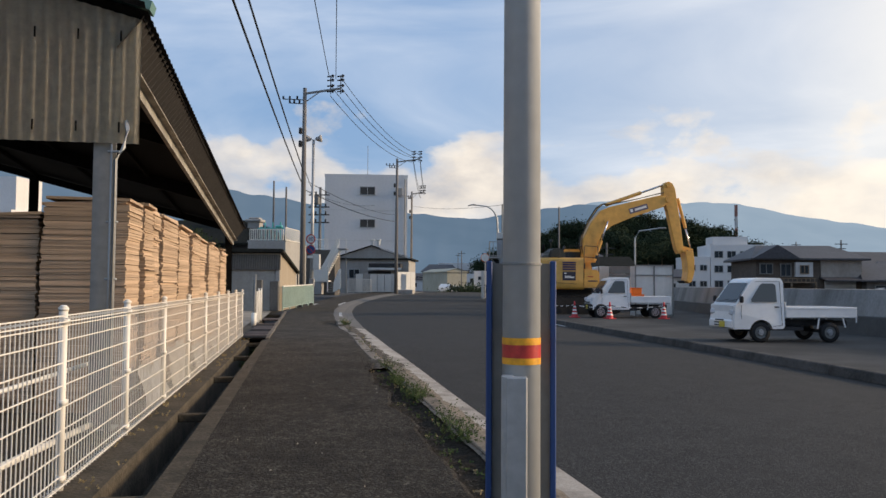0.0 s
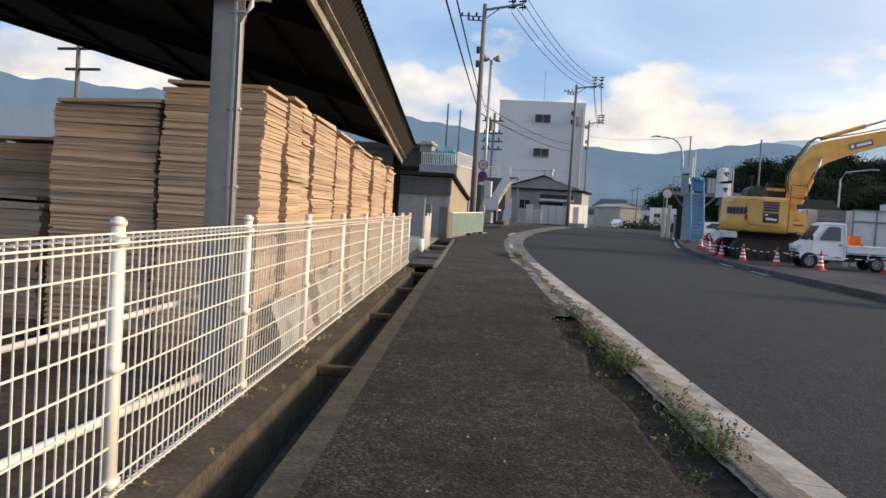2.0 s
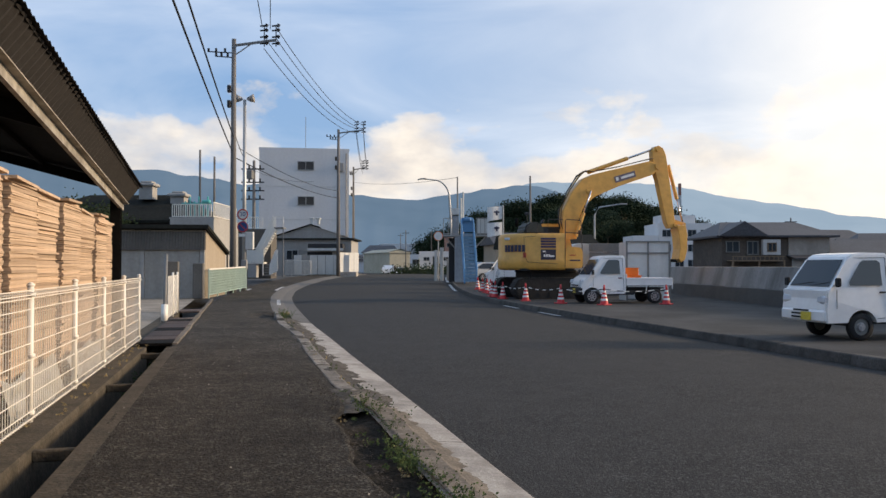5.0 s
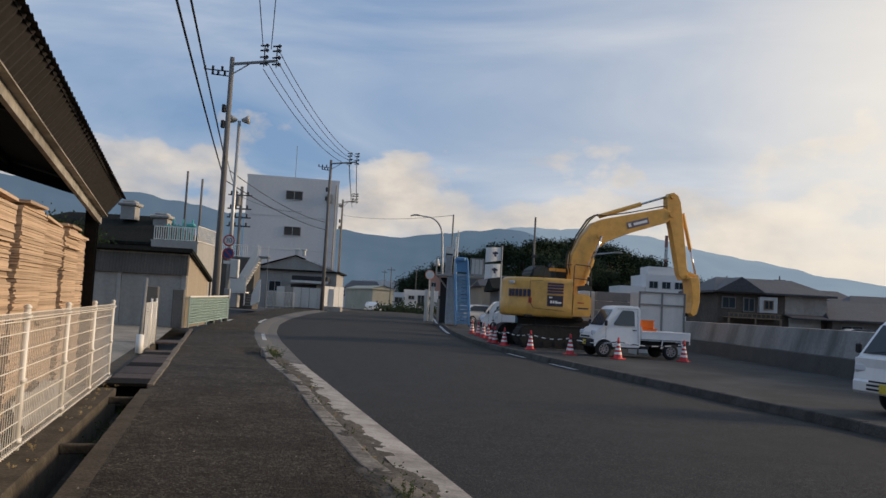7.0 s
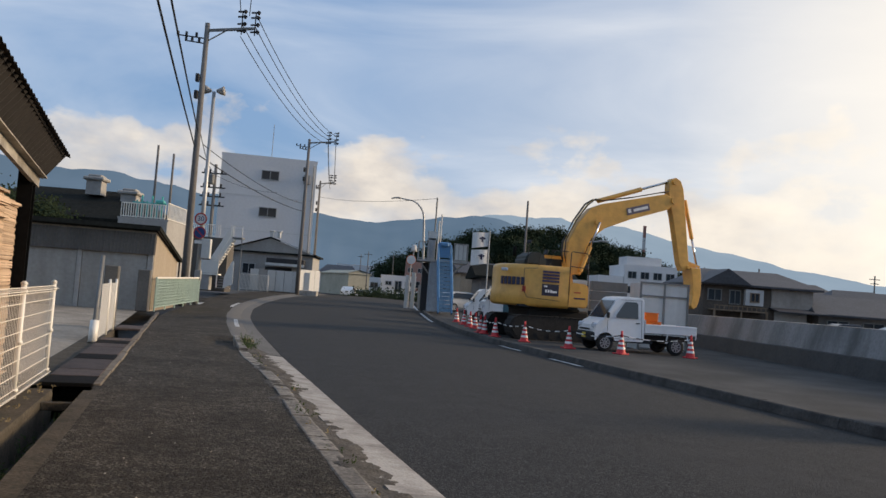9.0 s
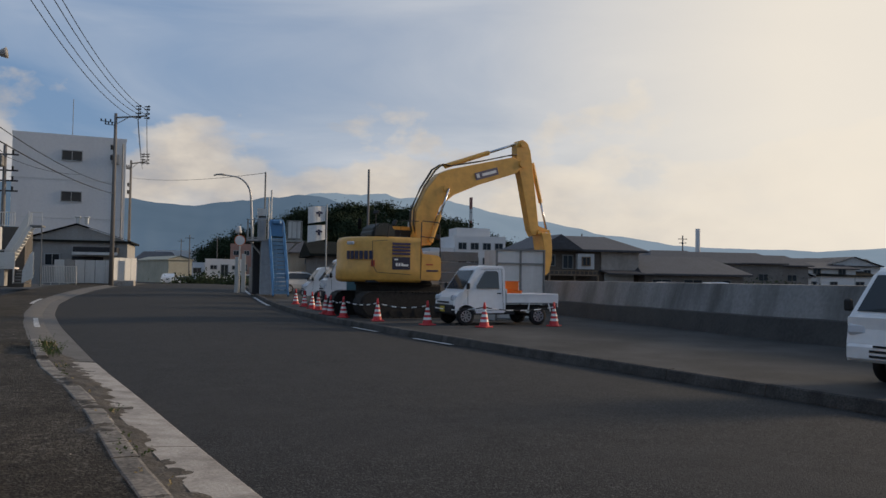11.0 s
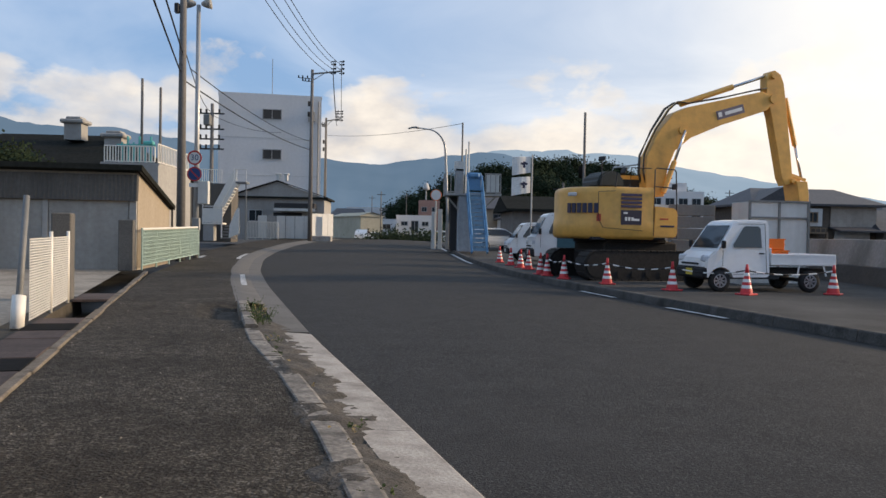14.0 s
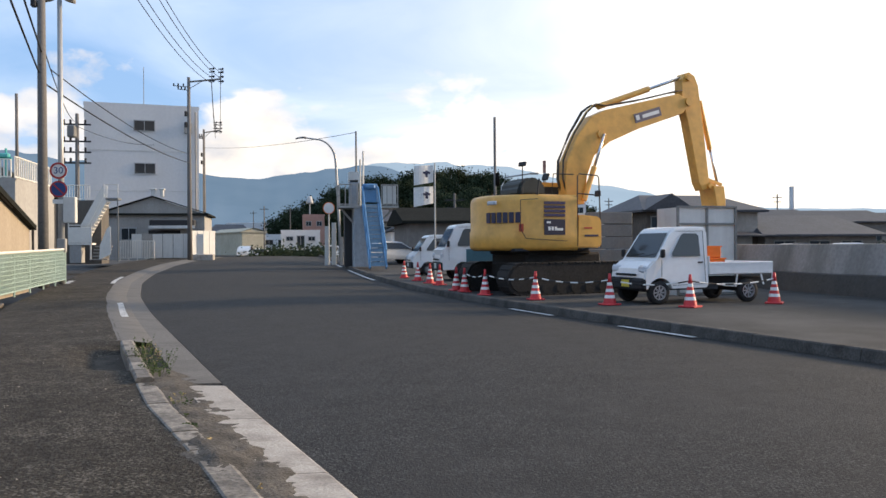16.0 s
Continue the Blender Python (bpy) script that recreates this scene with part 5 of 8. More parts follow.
for i in range(5):
    part("tooth", boxes(((5.36, -0.50 + i * 0.14, 1.52), (0.16, 0.09, 0.07), pose(0, 0, 0, 0, 35, 0).to_3x3(), 0.01)), M["track"], bucket)
bm = nb()
bar(bm, (5.30, -0.34, 3.22), (5.90, -0.34, 3.05), 0.05, 0.09)
bar(bm, (5.30, -0.08, 3.22), (5.90, -0.08, 3.05), 0.05, 0.09)
part("bucket_link", bm, M["yellow"], exc)
# undercarriage
part("centre_frame", boxes(((0.0, 0.0, 0.72), (2.3, 2.0, 0.72), None, 0.06), ((-0.2, 0, 1.09), (1.9, 2.2, 0.12), None, 0.03)), M["track"], exc)
def track_frame(y):
    r = 0.40
    x0, x1 = -1.55, 1.55
    pts = []
    for a in np.linspace(math.pi / 2, 3 * math.pi / 2, 10):
        pts.append((x0 + r * math.cos(a), r + 0.02 + r * math.sin(a)))
    for a in np.linspace(-math.pi / 2, math.pi / 2, 10):
        pts.append((x1 + r * math.cos(a), r + 0.02 + r * math.sin(a)))
    tr = part("track", prism(nb(), [(x, z * 0.97 + 0.01) for x, z in pts], y - 0.28, y + 0.28), M["track"], exc)
    loop = pts + [pts[0]]
    d = [0]
    for a, b in zip(loop, loop[1:]):
        d.append(d[-1] + math.hypot(b[0] - a[0], b[1] - a[1]))
    n = 44
    for i in range(n):
        s = d[-1] * (i + 0.5) / n
        x, z = float(np.interp(s, d, [p[0] for p in loop])), float(np.interp(s, d, [p[1] for p in loop]))
        x2, z2 = float(np.interp((s + 0.05) % d[-1], d, [p[0] for p in loop])), float(np.interp((s + 0.05) % d[-1], d, [p[1] for p in loop]))
        ang = math.degrees(math.atan2(z2 - z, x2 - x))
        part("shoe", boxes(((x, y, z), (0.15, 0.6, 0.035), pose(0, 0, 0, 0, -ang, 0).to_3x3())), M["track"], tr)
    for x, rr in ((x0, 0.33), (x1, 0.33)):
        part("idler", tube(nb(), [(x, y - 0.31, r + 0.02), (x, y + 0.31, r + 0.02)], rr, 18), M["track"], tr)
    for i in range(7):
        part("roller", tube(nb(), [(-1.3 + i * 0.43, y - 0.3, 0.18), (-1.3 + i * 0.43, y + 0.3, 0.18)], 0.10, 12), M["track"], tr)
track_frame(-1.2)
track_frame(1.2)
part("turntable", tube(nb(), [(-0.45, 0, 0.7), (-0.45, 0, 1.2)], 0.62, 24), M["track"], exc)
part("car_body", boxes(((-0.3, 0, 0.62), (1.8, 1.9, 0.4), None, 0.05)), M["track"], exc)
part("deck_plate", boxes(((-0.5, 0, 1.16), (2.2, 2.5, 0.07))), M["dash"], exc)

# ---------- traffic cones and striped bars ----------
def cone_parts(t):
    bm = box(nb(), (0, 0, 0.02), (0.37, 0.37, 0.04), None, 0.012)
    base = part("base", bm, M["cone_red"], t)
    bm = tube(nb(), [(0, 0, 0.04), (0, 0, 0.16)], 0.145, 16, 0.118, False)
    tube(bm, [(0, 0, 0.22), (0, 0, 0.30)], 0.106, 16, 0.088, False)
    tube(bm, [(0, 0, 0.36), (0, 0, 0.44)], 0.077, 16, 0.06, False)
    tube(bm, [(0, 0, 0.50), (0, 0, 0.70)], 0.048, 16, 0.027)
    part("body", bm, M["cone_red"], t, smooth=True)
    for a, b, r0, r1 in ((0.155, 0.225, 0.122, 0.108), (0.295, 0.365, 0.092, 0.078), (0.435, 0.505, 0.063, 0.049)):
        part("band", tube(nb(), [(0, 0, a), (0, 0, b)], r0, 16, r1, False), M["cone_white"], t, "white reflective band", smooth=True)


CONES = [(3.05, 38.3), (4.1, 36.2), (5.45, 35.1), (7.75, 35.6)] + [(2.33, 40.5), (2.12, 42.1), (2.03, 42.8), (2.16, 46.1), (2.06, 47.4), (1.94, 49.3), (1.79, 51.8)]
first_cone = None
for i, (x, y) in enumerate(CONES):
    m = Matrix.Translation((x, y, LOT + rise(y) * 0.6)) @ pose(0, 0, 0, 0, 0, 17 * i)
    if first_cone is None:
        first_cone = thing("traffic_cone", "red traffic cone with white reflective bands", "traffic cone", m, "traffic cones")
        cone_parts(first_cone)
    else:
        copy_thing(first_cone, m)
chain = [(2.12, 42.1), (2.33, 40.5), (3.05, 38.3), (4.1, 36.2), (5.45, 35.1), (7.75, 35.6)]
for (a, b) in zip(chain, chain[1:]):
    A, B = Vector((*a, LOT + 0.56 + rise(a[1]) * 0.6)), Vector((*b, LOT + 0.56 + rise(b[1]) * 0.6))
    rope = thing("striped_bar", "black and white striped barrier bar between cones", "barrier", Matrix.Translation(A), "barrier bars")
    n = max(6, int((B - A).length / 0.22))
    for i in range(n):
        k0, k1 = i / n, (i + 1) / n
        sag = lambda k: Vector((0, 0, -0.10 * 4 * k * (1 - k)))
        part("stripe", tube(nb(), [(B - A) * k0 + sag(k0), (B - A) * k1 + sag(k1)], 0.017, 6), M["cone_white"] if i % 2 else M["black"], rope)

# ---------- river wall ----------
bm = nb()
rows = []
for y in np.arange(-14, 62, 1.0):
    x = 11.0 + (0.0 if y > 30 else (30 - y) * 0.09)
    z0 = 0.0
    rows.append([(x, y, z0), (x + 0.12, y, 0.45), (x + 0.17, y, 0.46), (x + 0.42, y, 1.36), (x + 0.72, y, 1.37), (x + 0.75, y, -0.4)])
sheet(bm, rows)
bmesh.ops.recalc_face_normals(bm, faces=bm.faces)
tagged(part("wall_river", bm, M["river_wall"]), "stained grey concrete river wall with sloped face", "wall", kind="structure")

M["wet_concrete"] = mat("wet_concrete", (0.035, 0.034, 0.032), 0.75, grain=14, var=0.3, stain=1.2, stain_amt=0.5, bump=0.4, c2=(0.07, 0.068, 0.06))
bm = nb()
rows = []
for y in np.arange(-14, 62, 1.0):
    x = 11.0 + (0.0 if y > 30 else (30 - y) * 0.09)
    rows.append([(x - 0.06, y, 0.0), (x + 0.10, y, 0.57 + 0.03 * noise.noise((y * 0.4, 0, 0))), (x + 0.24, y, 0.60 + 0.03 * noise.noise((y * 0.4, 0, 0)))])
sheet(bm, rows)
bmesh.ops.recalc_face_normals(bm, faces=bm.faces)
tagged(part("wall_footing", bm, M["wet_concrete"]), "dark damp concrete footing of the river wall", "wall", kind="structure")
# ---------- buildings ----------
def window(parent, c, w, h, ry, frame_mat=None, depth=0.10):
    """A framed window with sill: c is its centre on the wall, ry the wall's heading."""
    q = pose(0, 0, 0, 0, 0, ry)
    R = q.to_3x3()
    C = Vector(c)
    bm = nb()
    for dx, dz, sx, sz in ((0, h / 2, w + 0.1, 0.07), (0, -h / 2, w + 0.1, 0.07), (-w / 2, 0, 0.07, h), (w / 2, 0, 0.07, h), (0, 0, 0.05, h)):
        box(bm, C + R @ Vector((dx, -0.03, dz)), (sx, depth, sz), R)
    win = part("window", bm, frame_mat or M["galv"], parent)
    part("pane", box(nb(), C + R @ Vector((0, 0.0, 0)), (w, 0.02, h), R), M["glass_dark"], win)
    return win


def gable_house(name, label, x0, x1, y0, y1, z0, ze, zr, wall, roof, ridge_x=True, hip=0.0, over=0.5, wins=(), m=None, group=""):
    """A house with walls and a pitched roof; wins are (x, z, w, h) on the front."""
    t = thing(name, label, "building", m, group)
    part("wall", boxes((((x0 + x1) / 2, (y0 + y1) / 2, (z0 + ze) / 2), (x1 - x0, y1 - y0, ze - z0))), wall, t)
    bm = nb()
    o = over
    if ridge_x:
        ym = (y0 + y1) / 2
        h = hip * (x1 - x0)
        a = [bm.verts.new(p) for p in ((x0 - o, y0 - o, ze), (x1 + o, y0 - o, ze), (x1 + o, y1 + o, ze), (x0 - o, y1 + o, ze))]
        r = [bm.verts.new(p) for p in ((x0 - o + h, ym, zr), (x1 + o - h, ym, zr))]
        b = [bm.verts.new((v.co.x, v.co.y, v.co.z - 0.16)) for v in a]
        for f in ((a[0], a[1], r[1], r[0]), (a[2], a[3], r[0], r[1]), (a[1], a[2], r[1]), (a[3], a[0], r[0]), (b[3], b[2], b[1], b[0])):
            bm.faces.new(f)
    else:
        xm = (x0 + x1) / 2
        a = [bm.verts.new(p) for p in ((x0 - o, y0 - o, ze), (x1 + o, y0 - o, ze), (x1 + o, y1 + o, ze), (x0 - o, y1 + o, ze))]
        r = [bm.verts.new(p) for p in ((xm, y0 - o, zr), (xm, y1 + o, zr))]
        b = [bm.verts.new((v.co.x, v.co.y, v.co.z - 0.16)) for v in a]
        for f in ((a[0], r[0], r[1], a[3]), (a[1], a[2], r[1], r[0]), (b[3], b[2], b[1], b[0])):
            bm.faces.new(f)
        g0, g1 = [bm.verts.new((xm, y, zr - 0.1)) for y in (y0 + 0.01, y1 - 0.01)]
        part("gable", prism(nb(), [(x0, ze - 0.02), (x1, ze - 0.02), (xm, zr - 0.12)], y0 + 0.002, y1 - 0.002), wall, t)
        bmesh.ops.delete(bm, geom=[g0, g1], context="VERTS")
    for i in range(4):
        j = (i + 1) % 4
        bm.faces.new((a[i], b[i], b[j], a[j]))
    bmesh.ops.recalc_face_normals(bm, faces=bm.faces)
    part("roof", bm, roof, t)
    for x, z, w, h in wins:
        window(t, (x, y0 - 0.02, z), w, h, 0, M["steel"])
    return t


def flat_block(name, label, x0, x1, y0, y1, z0, z1, wall, wins=(), parapet=0.4, m=None, group=""):
    t = thing(name, label, "building", m, group)
    part("wall", boxes((((x0 + x1) / 2, (y0 + y1) / 2, (z0 + z1) / 2), (x1 - x0, y1 - y0, z1 - z0))), wall, t)
    bm = nb()
    for c, s in ((((x0 + x1) / 2, y0 + 0.1, z1 + parapet / 2), (x1 - x0 + 0.1, 0.2, parapet)), (((x0 + x1) / 2, y1 - 0.1, z1 + parapet / 2), (x1 - x0 + 0.1, 0.2, parapet)), ((x0 + 0.1, (y0 + y1) / 2, z1 + parapet / 2), (0.2, y1 - y0 - 0.4, parapet)), ((x1 - 0.1, (y0 + y1) / 2, z1 + parapet / 2), (0.2, y1 - y0 - 0.4, parapet))):
        box(bm, c, s)
    part("parapet", bm, wall, t)
    for x, z, w, h in wins:
        window(t, (x, y0 - 0.02, z), w, h, 0)
    return t


# four-storey white block
BLOCK = Matrix.Translation((-11.0, 101, 0)) @ pose(0, 0, 0, 0, 0, 8.5) @ Matrix.Translation((11.0, -101, 0))
tower_block = flat_block("apartment_building", "plain white four-storey block with two windows", -21.2, -11.0, 101, 115, 0.3, 14.75, M["white_wall"], ((-15.95, 13.0, 1.85, 1.0), (-15.92, 8.95, 1.85, 1.0)), 0.3, m=BLOCK)
part("downpipe", tube(nb(), [(-11.3, 100.9, 0.5), (-11.3, 100.9, 14.5)], 0.07, 8), M["grey_wall"], tower_block)
part("wall_box", boxes(((-12.0, 100.85, 12.9), (0.7, 0.3, 1.0), None, 0.03)), M["grey_wall"], tower_block)
part("aerial", tube(nb(), [(-16.0, 103, 14.9), (-16.0, 103, 19.0)], 0.035, 6), M["steel"], tower_block)
for z in (5.0, 6.8, 10.6):
    part("string_course", boxes(((-16.2, 100.985, z), (10.3, 0.03, 0.05))), M["panel_white"], tower_block)

# low gabled workshop before it
shed_g = gable_house("workshop", "low grey gabled workshop with dark canopy", -18.2, -9.7, 92, 99, 0.4, 4.35, 5.85, M["grey_wall"], M["dark_roof"], ridge_x=False, over=0.35)
part("canopy", boxes(((-12.2, 91.2, 3.5), (3.6, 1.6, 0.5), None, 0.05)), M["dash"], shed_g, "dark canopy over the door")
part("canopy_edge", boxes(((-12.2, 90.38, 3.15), (3.7, 0.08, 0.25))), M["panel_white"], shed_g)
part("shop_door", boxes(((-13.0, 91.96, 1.7), (2.6, 0.08, 2.4))), M["dash"], shed_g)
window(shed_g, (-15.9, 91.97, 2.6), 1.2, 1.0, 0)
for dx in (0.0, 0.75):
    part("roof_vent", boxes(((-14.2 + dx, 94, 6.2), (0.3, 0.4, 0.6), None, 0.05), ((-14.2 + dx, 94, 6.55), (0.5, 0.5, 0.18), None, 0.05)), M["panel_white"], shed_g)
for i in range(7):
    x = -14.3 + i * 0.78
    wp = part("corrugated_panel", boxes(((x, 86.2, 1.55), (0.74, 0.08, 1.9), None, 0.01)), M["panel_white"] if i != 1 else M["grey_wall"])
    tagged(wp, "white sheet panel of the yard screen", "panel", "yard screen panels")
bm = boxes(((-9.3, 85.6, 0.62), (1.8, 1.5, 0.5), None, 0.04))
tagged(part("plinth", bm, M["apron"]), "pale concrete plinth at the corner pole", "plinth")
for i in range(4):
    wp = part("corrugated_panel", box(nb(), (0, 0, 0.95), (0.60, 0.06, 1.9), None, 0.01), M["panel_white"])
    wp.matrix_basis = Matrix.Translation((-9.95 + 0.42 * i, 86.0 + 0.46 * i, 0.85)) @ pose(0, 0, 0, 0, 0, 47.6)
    tagged(wp, "white sheet panel of the corner screen", "panel", "yard screen panels")


def railing(name, label, a, b, h, mt, n, group="", base=0.0, rail_r=0.03, bar_r=0.015):
    """Posts, two rails and upright bars from a to b."""
    A, B = Vector(a), Vector(b)
    t = thing(name, label, "railing", Matrix.Translation(A), group)
    d = B - A
    for z in (h, h * 0.12 + base):
        part("rail", tube(nb(), [(0, 0, z), d + Vector((0, 0, z))], rail_r, 6), mt, t)
    for i in range(n + 1):
        p = d * (i / n)
        rr = rail_r if i % 5 == 0 else bar_r
        part("post" if i % 5 == 0 else "bar", tube(nb(), [p + Vector((0, 0, 0 if i % 5 == 0 else h * 0.12)), p + Vector((0, 0, h))], rr, 5), mt, t)
    return t


railing("railing", "white painted pipe railing by the steps", (-15.3, 85, 0.45), (-12.8, 85, 0.45), 1.5, M["fence"], 20, bar_r=0.03)
steps = thing("stair", "white steel outside stair with landing and handrails", "stairs", Matrix.Translation((-16.5, 78, 0)))
part("landing", boxes(((-0.05, 0.6, 1.70), (1.5, 1.3, 0.12))), M["fence"], steps)
part("landing_panel", boxes(((-0.05, -0.04, 2.30), (1.46, 0.04, 1.05), None, 0.01), ((-0.05, -0.05, 2.98), (1.5, 0.06, 0.06)), ((-0.77, -0.05, 2.4), (0.06, 0.06, 1.4)), ((0.67, -0.05, 2.4), (0.06, 0.06, 1.4))), M["fence"], steps, "white slatted landing guard")
for i in range(13):
    part("tread", boxes(((0.15 + 0.118 * i, 0.6, 1.85 + i * 0.225), (0.25, 1.0, 0.05))), M["fence"], steps)
for y in (0.05, 1.15):
    part("stringer", bar(nb(), (0.05, y, 1.75), (1.62, y, 4.75), 0.06, 0.22), M["fence"], steps)
    part("guard", prism(nb(), [(-0.02, 2.05), (1.5, 4.95), (1.5, 5.85), (-0.02, 2.98)], y - 0.03, y + 0.01), M["fence"], steps, "white side guard")
part("top_landing", boxes(((2.0, 0.6, 4.78), (0.8, 1.3, 0.12))), M["steel"], steps)
part("top_rail", boxes(((2.0, 0.0, 5.75), (0.8, 0.05, 0.05)), ((1.62, 0.0, 5.3), (0.05, 0.05, 0.95)), ((2.38, 0.0, 5.3), (0.05, 0.05, 0.95))), M["fence"], steps)
for i in range(5):
    part("lower_tread", boxes(((1.30 + i * 0.02, -0.6 + i * 0.25, 0.65 + i * 0.22), (1.1, 0.27, 0.06))), M["grey_wall"], steps)
part("lower_guard", prism(nb(), [(1.30, 0.62), (2.05, 1.0), (2.05, 2.80), (1.98, 2.90), (1.80, 2.70), (1.36, 1.60)], -0.72, -0.68), M["fence"], steps, "white sloping handrail guard")
part("post", boxes(((0.62, 0.0, 1.15), (0.09, 0.09, 1.1))), M["fence"], steps)
part("post", boxes(((2.38, 0.0, 2.6), (0.08, 0.08, 4.3))), M["steel"], steps)
part("footing", boxes(((-0.35, 0.5, 1.02), (0.75, 1.0, 1.2))), M["grey_wall"], steps, "concrete footing")
# shed with roller shutters
M["fascia"] = mat("grey_fascia", (0.115, 0.103, 0.088), 0.85, grain=10, var=0.15, stain=1.0, stain_amt=0.6, bump=0.2, c2=(0.06, 0.055, 0.048), streak=True)
M["shutter"] = mat("shutter_steel", (0.36, 0.345, 0.315), 0.7, grain=8, var=0.1, stain=1.2, stain_amt=0.5, bump=0.05, c2=(0.20, 0.18, 0.15), streak=True)
M["rust_board"] = mat("rusty_board", (0.15, 0.095, 0.062), 0.92, grain=12, var=0.3, stain=2, stain_amt=0.7, bump=0.3, c2=(0.05, 0.036, 0.028), streak=True)
sh = thing("storage_shed", "low shed with corrugated fascia and roller shutters", "shed", Matrix.Translation((-10.55, 42.4, 0)) @ pose(0, 0, 0, 0, 0, 6))
part("wall", prism(nb(), [(0.0, 0.0), (5.4, 0.0), (5.4, 2.0), (4.9, 2.25), (0.0, 3.05)], -6.6, 0.0, axis="x"), M["tan_wall"], sh, "tan rendered side wall")
bm = nb()
rows = []
for i in range(230):
    x = 0.05 - i * 0.03
    w = 0.022 * math.cos(i * math.pi / 2.0)
    rows.append([(x, -0.22 + w, 2.12), (x, -0.10 + w, 2.92)])
part("fascia", sheet(bm, rows), M["fascia"], sh, "dark corrugated fascia", smooth=True)
part("roof", prism(nb(), [(-0.35, 3.05), (-0.30, 3.22), (5.6, 2.15), (5.6, 2.0)], -6.8, 0.18, axis="x"), M["dark_roof"], sh)
for x0, x1 in ((-2.55, -0.25), (-5.6, -2.75)):
    shut_p = part("shutter", boxes((((x0 + x1) / 2, -0.04, 1.05), (x1 - x0, 0.05, 2.1))), M["shutter"], sh, "pale weathered roller shutter")
    for k in range(24):
        part("slat", boxes((((x0 + x1) / 2, -0.072, 0.08 + k * 0.086), (x1 - x0, 0.022, 0.06))), M["shutter"], shut_p)
part("gutter_pipe", tube(nb(), [(0.1, -0.3, 3.05), (0.1, 5.4, 2.1), (0.1, 5.4, 0.3)], 0.04, 6), M["dash"], sh)
for x, w in ((-2.65, 0.16), (-5.72, 0.2), (-0.12, 0.2)):
    part("pier", boxes(((x, -0.05, 1.06), (w, 0.12, 2.12))), M["grey_wall"], sh)

# dark fascia colour stands in for shade on the block's sunlit right side
flat_block("retaining_block", "stained concrete terrace block behind the stair, sunlit side toned dark", -22.5, -15.6, 80, 82.5, 0.3, 4.7, M["fascia"], (), 0.08)
railing("railing", "white railing along the upper terrace", (-22.0, 80.2, 4.75), (-16.4, 80.2, 4.75), 1.1, M["fence"], 34, bar_r=0.025)

# gate pillars, leaning panel, bollard pole
for x, y, sx, sy, h in ((-10.62, 41.65, 0.42, 0.42, 1.52),):
    gp = part("gate_pillar", box(nb(), (0, 0, h / 2), (sx, sy, h), None, 0.02), M["kerb_dark"])
    gp.matrix_basis = Matrix.Translation((x, y, 0.02)) @ pose(0, 0, 0, 0, 0, 10)
    tagged(gp, "dark weathered concrete gate pillar by the green fence", "pillar", "gate pillars")
gp = part("gate_pillar", box(nb(), (0, 0, 0.78), (0.32, 0.5, 1.56), None, 0.02), M["kerb_dark"])
gp.matrix_basis = Matrix.Translation(fp(24.35, -0.14, 0)) @ pose(0, 0, 0, 0, 0, F_YAW)
tagged(gp, "dark weathered concrete gate pillar beside the fence panel", "pillar", "gate pillars")
pnl = thing("fence_section", "short cream mesh fence panel with white end tube", "fence", Matrix.Translation(fp(20.2, 0.02, 0)) @ pose(0, 0, 0, 0, 0, F_YAW + 90), "mesh fence panels")
bm = nb()
for i in range(70):
    box(bm, (0.25 + 3.4 * i / 70, 0, 0.6), (0.006, 0.006, 1.1))
for k in range(30):
    box(bm, (1.95, 0.0, 0.07 + k * 0.037), (3.4, 0.006, 0.012))
part("mesh_panel", bm, M["fence"], pnl)
for x in (1.9, 3.6):
    part("post", tube(nb(), [(x, 0, 0), (x, 0, 1.24)], 0.028, 8), M["fence"], pnl, smooth=True)
lp = thing("leaning_pole", "leaning grey steel pole in a white plastic sleeve", "pole", Matrix.Translation(fp(19.9, -0.02, 0)))
part("pole", tube(nb(), [(0, 0, 0.0), tuple(F_DIR * 0.55 + Vector((0, 0, 1.72)))], 0.045, 9, 0.04), M["steel"], lp, smooth=True)
part("sleeve", tube(nb(), [(0, 0, 0.0), tuple(F_DIR * 0.13 + Vector((0, 0, 0.42)))], 0.085, 12), M["fence"], lp, smooth=True)

# green railing beside the footpath
gf = thing("green_fence", "pale green steel fence with mesh infill", "fence", Matrix.Translation((-10.28, 42.0, 0.02)))
dgf = Vector((-0.55, 9.0, 0.10))
for i in range(6):
    p = dgf * (i / 5)
    part("post", tube(nb(), [p, p + Vector((0, 0, 1.28))], 0.03, 8), M["pale_green"], gf)
part("top_rail", tube(nb(), [(0, 0, 1.25), dgf + Vector((0, 0, 1.25))], 0.04, 6), M["fence"], gf)
part("bottom_rail", tube(nb(), [(0, 0, 0.15), dgf + Vector((0, 0, 0.15))], 0.02, 6), M["pale_green"], gf)
bm = nb()
for i in range(120):
    p = dgf * (i / 120)
    bar(bm, p + Vector((0, 0, 0.15)), p + Vector((0, 0, 1.25)), 0.022, 0.022)
for k in range(8):
    bar(bm, Vector((0, 0, 0.28 + k * 0.12)), dgf + Vector((0, 0, 0.28 + k * 0.12)), 0.016, 0.016)
part("mesh_infill", bm, M["pale_green"], gf)

